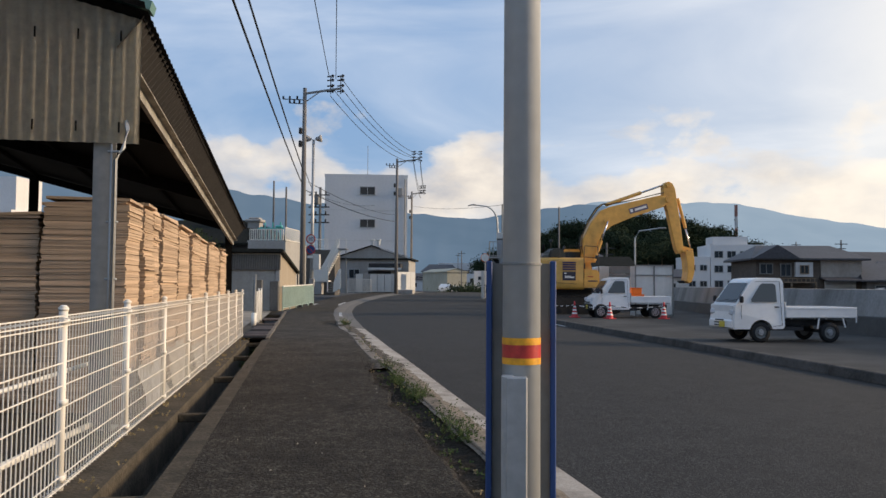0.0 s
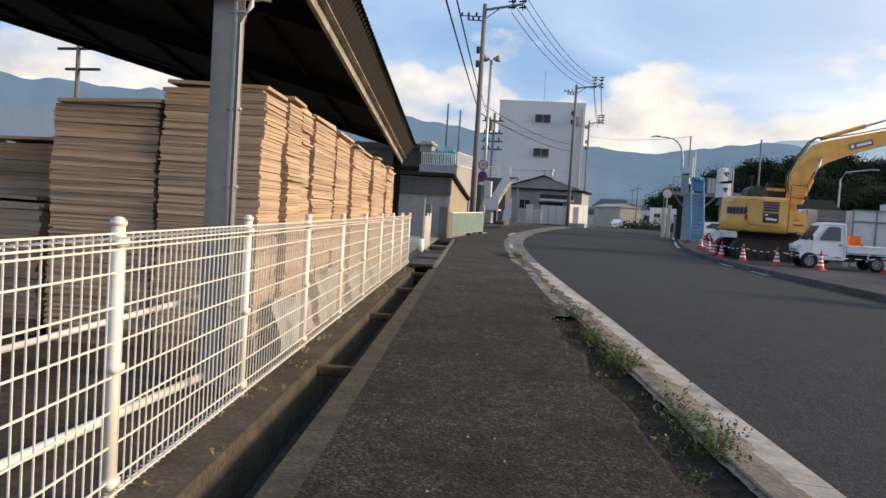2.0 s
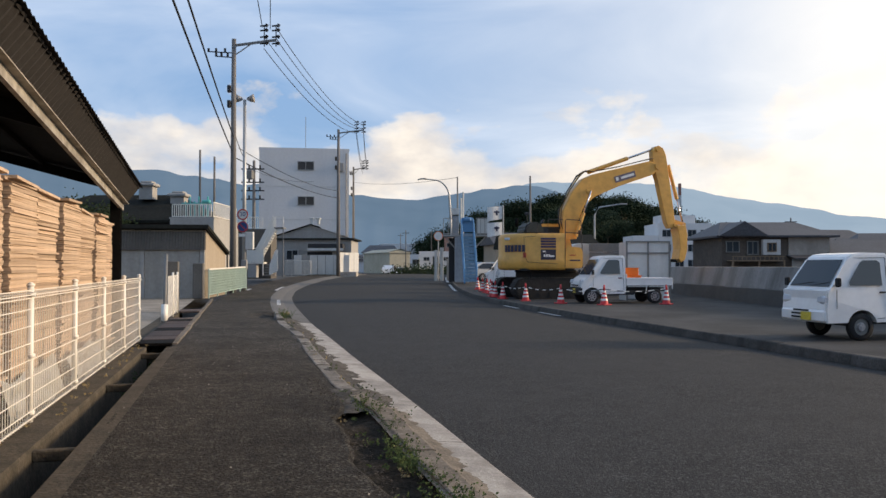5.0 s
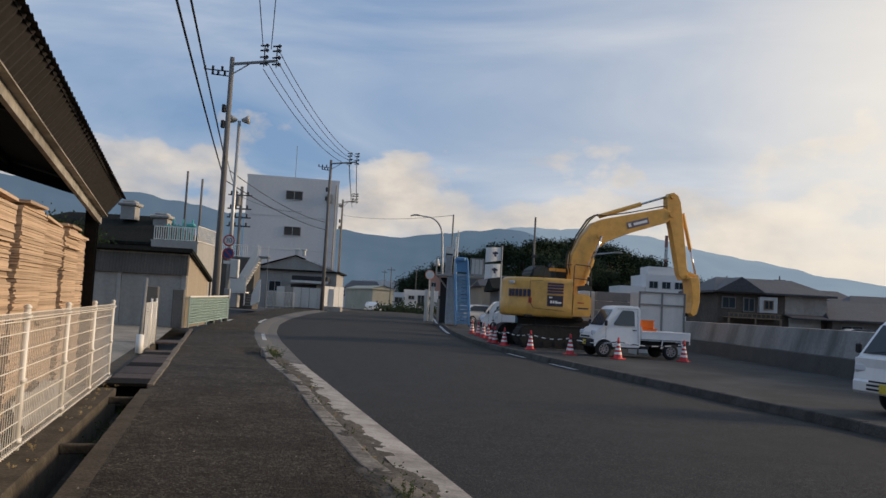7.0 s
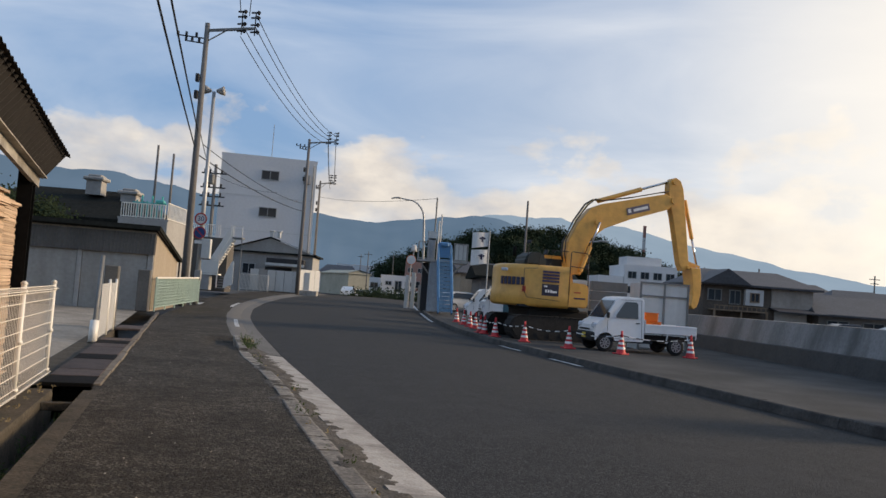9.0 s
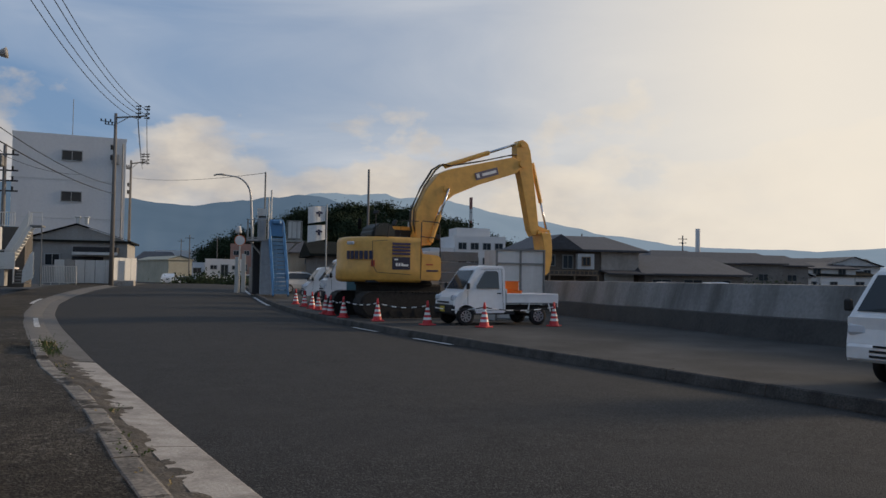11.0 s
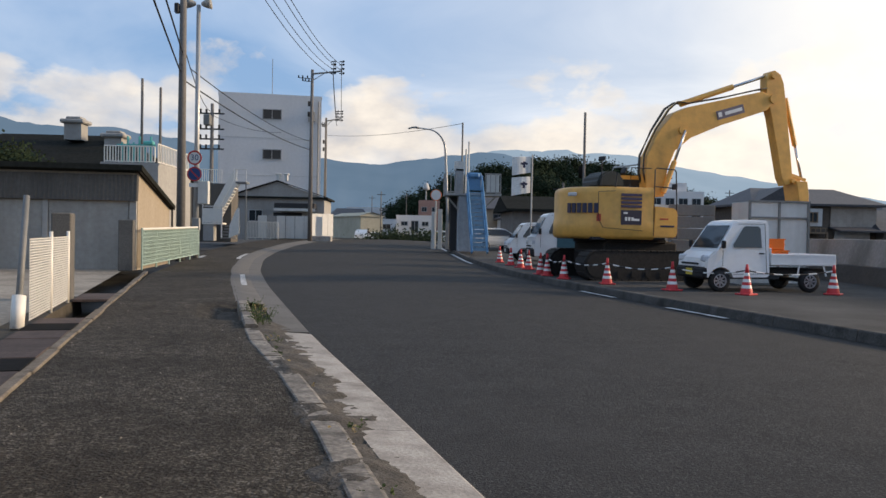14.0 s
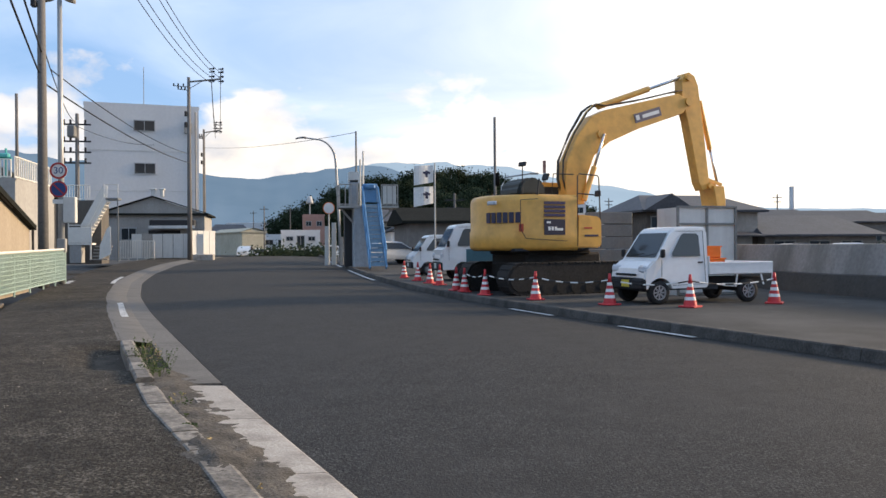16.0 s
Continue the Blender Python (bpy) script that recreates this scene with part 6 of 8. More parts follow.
# wooden lean-to beside the shed
lt = thing("lean_to", "rusty weathered board lean-to with open front", "shed", Matrix.Translation((-16.1, 41.6, 0)) @ pose(0, 0, 0, 0, 0, 4))
for i in range(9):
    part("board", boxes(((-3.0 + i * 0.4, 0.02 * (i % 3), 0.9), (0.38, 0.04, 1.75), None, 0.005)), M["rust_board"] if i % 4 else M["shutter"], lt)
part("side_board", boxes(((0.55, 0.8, 0.95), (0.06, 1.6, 1.8))), M["tan_wall"], lt)
part("roof", prism(nb(), [(-0.3, 1.95), (2.6, 2.4), (2.6, 2.48), (-0.3, 2.02)], -3.4, 0.7, axis="x"), M["dark_roof"], lt)
for x in (-3.2, -1.6, 0.4):
    part("post", boxes(((x, 0.0, 0.95), (0.1, 0.1, 1.9))), M["wood"], lt)

# dark roofed works and plinth behind the shed
wk = gable_house("works_building", "dark roofed works hall with two roof vents", -27.5, -15.5, 58, 68, 0.2, 4.3, 6.35, M["dash"], M["dark_roof"], ridge_x=True, hip=0.28, over=0.4)
for x, z in ((-20.0, 6.2), (-17.9, 5.5)):
    part("roof_vent", boxes(((x, 61.5, z + 0.15), (0.9, 0.9, 0.9)), ((x, 61.5, z + 0.68), (1.25, 1.25, 0.22), None, 0.06), ((x, 61.5, z + 0.86), (0.8, 0.8, 0.16), None, 0.05)), M["grey_wall"], wk)
gable_house("works_building", "long dark roofed hall deeper in the yard", -44, -27.8, 55, 66, 0.2, 4.0, 5.8, M["dash"], M["dark_roof"], ridge_x=True, hip=0.2)
bl = flat_block("terrace_block", "grey concrete terrace with white rail on top", -17.0, -14.3, 57, 63, 0.3, 4.35, M["grey_wall"], (), 0.1)
railing("railing", "white slatted terrace railing above the wall", (-16.9, 57.1, 4.4), (-14.5, 57.1, 4.4), 0.85, M["fence"], 18, bar_r=0.035)
railing("railing", "white pipe railing along the terrace end", (-14.4, 57.3, 4.4), (-14.4, 62.8, 4.4), 1.0, M["fence"], 20, bar_r=0.03)
tq = thing("pipe_rack", "turquoise painted pipe frame on the terrace", "frame", Matrix.Translation((-16.3, 57.8, 4.4)))
for i in range(6):
    part("upright", tube(nb(), [(i * 0.28, 0, 0), (i * 0.28, 0, 1.1 + 0.3 * (i % 2))], 0.05, 6), M["turquoise"], tq)
part("rail", boxes(((0.7, 0, 0.95), (1.9, 0.08, 0.12)), ((1.3, 0, 1.08), (0.5, 0.3, 0.2), None, 0.05)), M["turquoise"], tq)
for x, z in ((-16.15, 9.1), (-15.2, 8.65)):
    t = tagged(part("mast", tube(nb(), [(0, 0, 0), (0, 0, z - 4.3)], 0.075, 10, 0.065), M["wood_pole"], smooth=True), "slim grey steel mast on the terrace", "mast", "masts")
    t.matrix_basis = Matrix.Translation((x, 60.3, 4.3))
dome = thing("lamp_dome", "small white dome lamp on the shed roof", "lamp", Matrix.Translation((-12.3, 46.5, 2.6)))
bm = tube(nb(), [(0, 0, 0.0), (0, 0, 0.55), (0, 0, 0.62), (0, 0, 0.7)], 0.14, 10, 0.05)
part("dome", bm, M["panel_white"], dome, smooth=True)


# ---------- poles, lamps and wires ----------
def insulator(bm, p):
    p = Vector(p)
    tube(bm, [p, p + Vector((0, 0, 0.10)), p + Vector((0, 0, 0.12)), p + Vector((0, 0, 0.28))], 0.05, 6)


def utility_pole(label, x, y, z0, h, arm_dx, left_dx, r=0.17, lean=0.0, mt="wood_pole"):
    t = thing("utility_pole", label, "utility pole", Matrix.Translation((x, y, z0)) @ pose(0, 0, 0, 0, lean, 0), "utility poles")
    part("shaft", tube(nb(), [(0, 0, -0.1), (0, 0, h * 0.5), (0, 0, h)], r, 12, r * 0.62), M[mt], t, smooth=True)
    bm = nb()
    bar(bm, (0, 0, h - 0.35), (arm_dx, 0, h - 0.05), 0.11, 0.12)
    bar(bm, (0, 0, h - 0.9), (arm_dx * 0.45, 0, h - 0.2), 0.05, 0.05)
    part("cross_arm", bm, M["steel"], t)
    for k in (0.72, 1.0):
        bm = nb()
        bar(bm, (arm_dx * k, 0, h - 0.4), (arm_dx * k, 0, h + 0.75), 0.05, 0.05)
        for z in (h - 0.25, h + 0.1, h + 0.45, h + 0.7):
            tube(bm, [(arm_dx * k - 0.22, 0, z), (arm_dx * k + 0.22, 0, z + 0.05)], 0.045, 6)
            box(bm, (arm_dx * k + 0.12, 0, z + 0.03), (0.10, 0.16, 0.16))
        part("insulator_set", bm, M["dash"], t)
    bm = nb()
    for z, w in ((h - 0.75, 1.0), (h - 1.0, 0.7)):
        bar(bm, (0.1, 0, z), (left_dx * w, 0, z + 0.08), 0.05, 0.05)
        for k in (0.35, 0.7, 1.0):
            box(bm, (left_dx * w * k, 0, z + 0.16), (0.10, 0.1, 0.2))
    part("side_arm", bm, M["dash"], t)
    for z in (h * 0.80, h * 0.74):
        part("junction_box", boxes(((-0.22, -0.1, z), (0.18, 0.2, 0.4), None, 0.03)), M["dash"], t)
    for i in range(10):
        s = 1 if i % 2 else -1
        part("step_bolt", tube(nb(), [(0, s * 0.1, 2.2 + i * 0.45 * h / 14 * 1.6), (0, s * 0.3, 2.2 + i * 0.45 * h / 14 * 1.6)], 0.012, 5), M["dash"], t)
    return t


P1 = Vector((-11.3, 50.0, 0.1))
utility_pole("tall grey concrete utility pole carrying power lines", P1.x, P1.y, P1.z, 13.45, 2.25, -1.35, 0.19)
P2 = Vector((-10.05, 84.0, 0.45))
utility_pole("concrete utility pole beside the workshop corner", P2.x, P2.y, P2.z, 14.0, 2.4, -1.1, 0.19)
P3 = Vector((-10.9, 105.0, 0.45))
utility_pole("distant concrete utility pole beyond the white block", P3.x, P3.y, P3.z, 13.0, 1.6, -0.6, 0.17)
p4 = thing("utility_pole", "utility pole with stacked transformer arms near the stair", "utility pole", Matrix.Translation((-18.2, 84.5, 0.3)) @ Matrix.Scale(1.16, 4), "utility poles")
part("shaft", tube(nb(), [(0, 0, 0), (0, 0, 9.7)], 0.16, 10, 0.11), M["wood_pole"], p4, smooth=True)
for z in (9.0, 7.9, 7.2, 6.5):
    part("cross_arm", boxes(((-0.1, 0, z), (1.9, 0.1, 0.1)), ((-0.8, 0, z + 0.18), (0.12, 0.12, 0.26)), ((0.5, 0, z + 0.18), (0.12, 0.12, 0.26)), ((-0.4, 0, z + 0.18), (0.12, 0.12, 0.26))), M["dash"], p4)
part("transformer", boxes(((-0.25, -0.3, 8.5), (0.5, 0.5, 0.8), None, 0.08)), M["steel"], p4)

sp = thing("speaker_pole", "grey steel pole with loudspeaker and road signs", "pole", Matrix.Translation((-10.95, 51.0, 0.1)))
part("shaft", tube(nb(), [(0, 0, 0), (0, 0, 10.4)], 0.12, 12, 0.085), M["galv"], sp, smooth=True)
for s in (-1, 1):
    part("loudspeaker", tube(nb(), [(s * 0.12, 0, 10.45), (s * 0.28, 0, 10.45), (s * 0.5, 0, 10.48)], 0.07, 12, 0.24), M["grey_wall"], sp, smooth=True)
part("control_box", boxes(((0.32, -0.05, 2.7), (0.42, 0.32, 0.95), None, 0.02)), M["panel_white"], sp)
part("meter_box", boxes(((0.06, -0.2, 1.4), (0.3, 0.22, 0.5), None, 0.02)), M["grey_wall"], sp)


def disc(bm, c, r, th, seg=28):
    return tube(bm, [Vector(c), Vector(c) + Vector((0, -th, 0))], r, seg)


def ring(bm, c, r0, r1, seg=32, th=0.006):
    """A flat annulus facing -y."""
    loops = []
    for r, y in ((r0, 0), (r1, 0), (r1, th), (r0, th)):
        loops.append([bm.verts.new((c[0] + r * math.cos(2 * math.pi * k / seg), c[1] - th / 2 + y, c[2] + r * math.sin(2 * math.pi * k / seg))) for k in range(seg)])
    for a, b in zip(loops, loops[1:] + loops[:1]):
        for k in range(seg):
            bm.faces.new((a[k], a[(k + 1) % seg], b[(k + 1) % seg], b[k]))
    bmesh.ops.recalc_face_normals(bm, faces=bm.faces)
    return bm


sg1 = part("limit_sign", disc(nb(), (-0.05, -0.14, 4.12), 0.30, 0.015), M["cone_white"], sp, "round speed limit sign")
bm = ring(nb(), (-0.05, -0.158, 4.12), 0.23, 0.30)
part("red_ring", bm, M["band_red"], sg1)


def letters(text, size, material, parent, m, name="lettering"):
    cu = bpy.data.curves.new(name, "FONT")
    cu.body, cu.size, cu.extrude, cu.align_x, cu.align_y = text, size, 0.002, "CENTER", "CENTER"
    tmp = bpy.data.objects.new("tmp", cu)
    me = bpy.data.meshes.new_from_object(tmp)
    bpy.data.objects.remove(tmp)
    me.materials.append(material)
    ob = new(name, me)
    ob.parent, ob.matrix_basis = parent, m
    return ob


letters("30", 0.34, M["board_blue"], sg1, pose(-0.05, -0.164, 4.12, 90, 0, 0))
sg2 = part("no_parking_sign", disc(nb(), (-0.05, -0.14, 3.45), 0.30, 0.015), M["board_blue"], sp, "blue round no parking sign")
bm = ring(nb(), (-0.05, -0.158, 3.45), 0.245, 0.295)
part("red_ring", bm, M["band_red"], sg2)
part("red_bar", bar(nb(), (-0.22, -0.16, 3.62), (0.12, -0.16, 3.28), 0.006, 0.05), M["band_red"], sg2)
part("sub_plate", boxes(((-0.05, -0.145, 3.0), (0.42, 0.015, 0.16))), M["cone_white"], sp)


def wire(a, b, sag, name="power_line", r=0.022):
    a, b = Vector(a), Vector(b)
    pts = [a.lerp(b, k / 16) + Vector((0, 0, -sag * 4 * (k / 16) * (1 - k / 16))) for k in range(17)]
    ob = part(name, tube(nb(), pts, r, 5), M["cable"])
    return tagged(ob, "thin black overhead power line", "cable", "overhead lines")


h1, h2, h3 = P1.z + 13.45, P2.z + 14.0, P3.z + 13.0
for dx, dz in ((1.6, -0.45), (1.6, 0.2), (2.25, 0.1), (2.25, 0.7)):
    wire((P1.x + dx, P1.y, h1 + dz - 0.05), (P2.x + dx * 1.05, P2.y, h2 + dz * 0.7 - 0.05), 0.9)
    wire((P2.x + dx * 1.05, P2.y, h2 + dz * 0.7 - 0.05), (P3.x + dx * 0.72, P3.y, h3 + dz - 0.4), 0.6)
for a, b in (((-9.36, 50, 14.1), (2.94, -8, 19.3)), ((-9.78, 50, 14.2), (0.5, -8, 12.94))):
    wire(a, b, 0.4)
for a, b in (((-11.4, 50, 7.6), (0.5, -8, 8.25)), ((-11.3, 50, 8.3), (0.5, -8, 9.38))):
    wire(a, b, 0.4, r=0.03)
wire((P1.x + 0.1, P1.y, P1.z + 7.1), (P2.x, P2.y, P2.z + 7.45), 0.35, r=0.03)
wire((P1.x + 0.3, P1.y, P1.z + 7.6), (P2.x, P2.y, P2.z + 8.15), 0.45)
wire((P1.x, P1.y, P1.z + 8.6), (-18.2, 84.5, 10.9), 0.7)
wire((-18.2, 84.5, 10.6), (-15.0, 100.3, 11.2), 0.4)
wire((P3.x, P3.y, 11.6), (0.9, 63.4, 7.6), 0.35, r=0.015)

# curved street lamp
lampp = thing("street_lamp", "tall grey street lamp with curved arm", "street lamp", Matrix.Translation((0.72, 73.4, 0.3)))
pts = [(0, 0, 0), (-0.12, 0, 3.5), (-0.28, 0, 6.6)] + [(-1.62 + 1.32 * math.cos(a), 0, 6.75 + 1.45 * math.sin(a)) for a in np.linspace(0.05, 1.35, 8)] + [(-2.3, 0, 8.28)]
part("post", tube(nb(), pts, 0.10, 10, 0.045), M["galv"], lampp, smooth=True)
bm = tube(nb(), [(-2.2, 0, 8.27), (-2.35, 0, 8.3), (-2.65, 0, 8.28), (-2.9, 0, 8.2)], 0.08, 10, 0.05)
for v in bm.verts:
    v.co.y *= 1.8
part("lamp_head", bm, M["grey_wall"], lampp, smooth=True)

# stair tower beside the river wall
M["pier_grey"] = mat("pier_concrete", (0.38, 0.41, 0.44), 0.9, grain=8, var=0.12, stain=0.8, stain_amt=0.6, bump=0.2, c2=(0.17, 0.18, 0.19), streak=True)
tw = thing("stair_tower", "concrete pier with blue steel stair and platform", "tower", Matrix.Translation((0.55, 62.2, 0.3)))
part("pier", boxes(((0.62, 1.2, 1.6), (0.95, 1.5, 3.2), None, 0.02), ((0.20, 1.2, 3.95), (0.48, 0.6, 1.5), None, 0.02)), M["pier_grey"], tw, "pale concrete pier")
part("back_pier", boxes(((0.0, 2.2, 1.55), (0.5, 1.0, 3.1))), M["dash"], tw)
part("platform", boxes(((0.95, 1.3, 3.22), (3.2, 1.9, 0.12))), M["grey_wall"], tw)
part("top_box", boxes(((0.2, 1.2, 4.85), (0.55, 0.6, 0.55))), M["panel_white"], tw)
for x, y0, y1 in ((-0.62, 0.36, 2.2), (2.5, 0.4, 2.2)):
    for y in (y0, (y0 + y1) / 2, y1):
        part("cage_post", boxes(((x, y, 3.85), (0.05, 0.05, 1.15))), M["grey_wall"], tw)
    for z in (3.4, 3.85, 4.4):
        part("cage_rail", boxes(((x, (y0 + y1) / 2, z), (0.04, y1 - y0, 0.04))), M["grey_wall"], tw)
for x0, x1 in ((-0.62, 0.30), (1.62, 2.5)):
    for k in range(4):
        part("cage_post", boxes(((x0 + (x1 - x0) * k / 3, 0.36, 3.85), (0.04, 0.04, 1.15))), M["grey_wall"], tw)
    for z in (3.35, 4.4):
        part("cage_rail", boxes((((x0 + x1) / 2, 0.36, z), (x1 - x0, 0.04, 0.05))), M["grey_wall"], tw)
part("notice_panel", boxes(((2.05, 0.42, 3.87), (0.72, 0.04, 0.98), None, 0.01)), M["panel_white"], tw)
for x in (0.60, 1.43):
    bm = nb()
    bar(bm, (x + 0.15, -1.9, 0.0), (x, 0.35, 3.3), 0.09, 0.2)
    part("stringer", bm, M["blue_paint"], tw)
    part("handrail", tube(nb(), [(x + 0.15, -1.9, 0.9), (x, 0.35, 4.25), (x, 0.6, 4.3)], 0.05, 6), M["blue_paint"], tw)
    for k in range(5):
        kk = k / 4
        part("baluster", tube(nb(), [(x + 0.15 - 0.15 * kk, -1.9 + 2.25 * kk, 3.3 * kk), (x + 0.15 - 0.15 * kk, -1.9 + 2.25 * kk, 0.9 + 3.35 * kk)], 0.035, 5), M["blue_paint"], tw)
M["stair_blue"] = mat("faded_blue", (0.20, 0.33, 0.44), 0.7, grain=9, var=0.12, stain=1.5, stain_amt=0.4, bump=0.05)
for i in range(14):
    k = (i + 0.5) / 14
    part("tread", boxes(((1.015 + 0.15 * (1 - k), -1.9 + 2.25 * k, 3.3 * k), (0.80, 0.24, 0.05)), ((1.015 + 0.15 * (1 - k), -1.8 + 2.25 * k, 3.3 * k + 0.10), (0.80, 0.02, 0.16))), M["stair_blue"], tw)
part("gate", boxes(((1.01, 0.45, 3.95), (0.80, 0.08, 1.0), None, 0.03), ((1.01, 0.35, 4.3), (0.55, 0.3, 0.3), None, 0.08)), M["blue_paint"], tw, "blue covered gate")
for x, y, h in ((0.35, 1.2, 7.35), (0.75, 1.4, 6.3), (0.62, 1.8, 5.9)):
    part("mast", tube(nb(), [(x, y, 3.3), (x, y, h)], 0.05, 8), M["steel"] if h > 7 else M["panel_white"], tw)
part("brace", bar(nb(), (0.3, 1.0, 2.2), (-0.5, 1.0, 3.15), 0.08, 0.1), M["grey_wall"], tw)
part("brace", bar(nb(), (1.4, 1.0, 2.2), (2.3, 1.0, 3.15), 0.08, 0.1), M["grey_wall"], tw)

# convex mirror and notice posts by the kerb bend
mr = thing("traffic_mirror", "round convex road mirror on a post", "mirror", Matrix.Translation((-0.45, 66.0, 0.35)))
part("post", tube(nb(), [(0, 0, 0), (0, 0, 3.4)], 0.045, 8), M["galv"], mr)
# plain white disc: the sky's reflection is painted on
part("mirror_disc", tube(nb(), [(0, -0.05, 3.25), (0, -0.09, 3.25)], 0.30, 24), M["cone_white"], mr, "mirror face painted white for the reflected sky")
part("rim", tube(nb(), [(0, -0.02, 3.25), (0, -0.07, 3.25)], 0.34, 24), M["orange_box"], mr, "orange rim")
for i, (x, w, h) in enumerate(((-0.62, 0.22, 2.2), (-0.2, 0.26, 2.4), (0.25, 0.2, 1.6))):
    npst = tagged(part("notice_board", boxes(((0, 0, h / 2), (w, 0.05, h), None, 0.01)), M["panel_white"] if i < 2 else M["grey_wall"]), "tall narrow white notice board by the kerb", "sign", "notice boards")
    npst.matrix_basis = Matrix.Translation((x, 65.2 + 0.3 * i, 0.35))

# banner mast and plain pole
fl = thing("banner_mast", "slim mast flying two white banners", "flag", Matrix.Translation((3.3, 53.0, 0.15)))
part("mast", tube(nb(), [(0, 0, 0), (0, 0, 4.75)], 0.035, 8), M["galv"], fl)
for z0, seed in ((3.95, 1), (3.05, 2)):
    bm = nb()
    rows = []
    for i in range(9):
        k = i / 8
        rows.append([(-0.05 - 0.85 * k, 0.10 * math.sin(k * 5 + seed), z0 + 0.72 * j / 4 - 0.16 * k * (1 if j < 2 else 0.4)) for j in range(5)])
    cl = part("banner", sheet(bm, rows), M["linen"], fl, "white cloth banner")
    part("emblem", boxes(*[((-0.38 + dx, -0.16, z0 + 0.32 + dz), (0.11, 0.012, 0.09), pose(0, 0, 0, 0, 20, 0).to_3x3()) for dx, dz in ((0, 0), (-0.10, 0.05), (0.10, 0.05), (0, 0.10), (0, -0.09))]), M["decal_blue"], cl, "dark plain emblem")
bp = tagged(part("signal_pole", tube(nb(), [(0, 0, 0), (0, 0, 5.66)], 0.055, 8, 0.045), M["wood_pole"], smooth=True), "thin plain pole behind the excavator", "pole")
bp.matrix_basis = Matrix.Translation((4.08, 46.0, 0.1))

# ---------- near pole with the back of a blue-edged board ----------
NP = Vector((1.15, 4.26, 0.0))
npole = thing("sign_pole", "thick grey steel pole with red and yellow reflective band", "pole", Matrix.Translation(NP))
M["pole_paint"] = mat("pole_grey_paint", (0.52, 0.54, 0.545), 0.38, 0.1, grain=14, var=0.06, stain=2.2, stain_amt=0.3, bump=0.04, c2=(0.30, 0.30, 0.29), streak=True)
part("shaft", tube(nb(), [(0, 0, 0), (0, 0, 4.5), (0, 0, 9.0)], 0.078, 28, 0.066), M["pole_paint"], npole, smooth=True)
part("red_band", tube(nb(), [(0, 0, 1.130), (0, 0, 1.182)], 0.0782, 28, 0.0782, False), M["band_red"], npole, "red reflective band", smooth=True)
part("yellow_band", tube(nb(), [(0, 0, 1.104), (0, 0, 1.130)], 0.0782, 28, 0.0782, False), M["band_yellow"], npole, "yellow reflective band", smooth=True)
part("yellow_band", tube(nb(), [(0, 0, 1.182), (0, 0, 1.210)], 0.0782, 28, 0.0782, False), M["band_yellow"], npole, "yellow reflective band", smooth=True)
bm = boxes(((-0.02, -0.085, 0.53), (0.085, 0.04, 1.06), None, 0.006), ((-0.055, -0.075, 0.53), (0.05, 0.05, 1.07), None, 0.006))
part("cable_cover", bm, M["galv"], npole, "pressed steel cable cover")
bd = part("board", boxes(((0, 0.12, 0.80), (0.25, 0.02, 1.42))), M["steel"], npole, "grey back of a notice board")
for x in (-0.132, 0.132):
    part("edge_strip", boxes(((x, 0.11, 0.80), (0.025, 0.06, 1.44), None, 0.004)), M["board_blue"], bd, "blue painted edge")
part("strap", tube(nb(), [(0, 0, 1.50), (0, 0, 1.51)], 0.081, 28), M["steel"], npole)

# ---------- weeds along the kerb ----------
def weed_mat(name, c):
    return mat(name, c, 0.85, grain=20, var=0.3, stain_amt=0.2, bump=0.0, island=0.3, spec=0.1)


M["weed"] = weed_mat("weed_green", (0.062, 0.088, 0.032))
M["straw"] = weed_mat("dry_straw", (0.33, 0.26, 0.14))
M["leaf"] = weed_mat("tree_leaf", (0.026, 0.040, 0.021))


def weed_tuft(verts, faces, c, h, n, rnd, spread):
    """Thin stems with small leaves along them."""
    for _ in range(max(2, n // 6)):
        a = rnd.uniform(0, 2 * math.pi)
        d = Vector((math.cos(a), math.sin(a), 0))
        hh = h * rnd.uniform(0.4, 1.15)
        b = Vector(c) + d * rnd.uniform(0, spread)
        tip = b + d * hh * rnd.uniform(0.1, 0.8) + Vector((0, 0, hh))
        s = Vector((-d.y, d.x, 0)) * 0.0016
        i = len(verts)
        verts += [b - s, b + s, tip]
        faces.append((i, i + 1, i + 2))
        for k in range(7):
            p = b.lerp(tip, rnd.uniform(0.15, 1.0))
            u = Vector((rnd.gauss(0, 1), rnd.gauss(0, 1), rnd.gauss(0.3, 0.5))).normalized()
            w = u.orthogonal().normalized()
            q = rnd.uniform(0.010, 0.030)
            i = len(verts)
            verts += [p, p + u * q * 0.5 + w * q * 0.33, p + u * q, p + u * q * 0.5 - w * q * 0.33]
            faces.append((i, i + 1, i + 2, i + 3))


def weeds(name, label, places, mt, h, n, spread, seed):
    rnd = random.Random(seed)
    verts, faces = [], []
    for p, k in places:
        weed_tuft(verts, faces, p, h * k, int(n * k), rnd, spread)
    me = bpy.data.meshes.new(name)
    me.from_pydata([tuple(v) for v in verts], [], faces)
    me.materials.append(mt)
    return tagged(new(name, me), label, "weeds", kind="stuff")


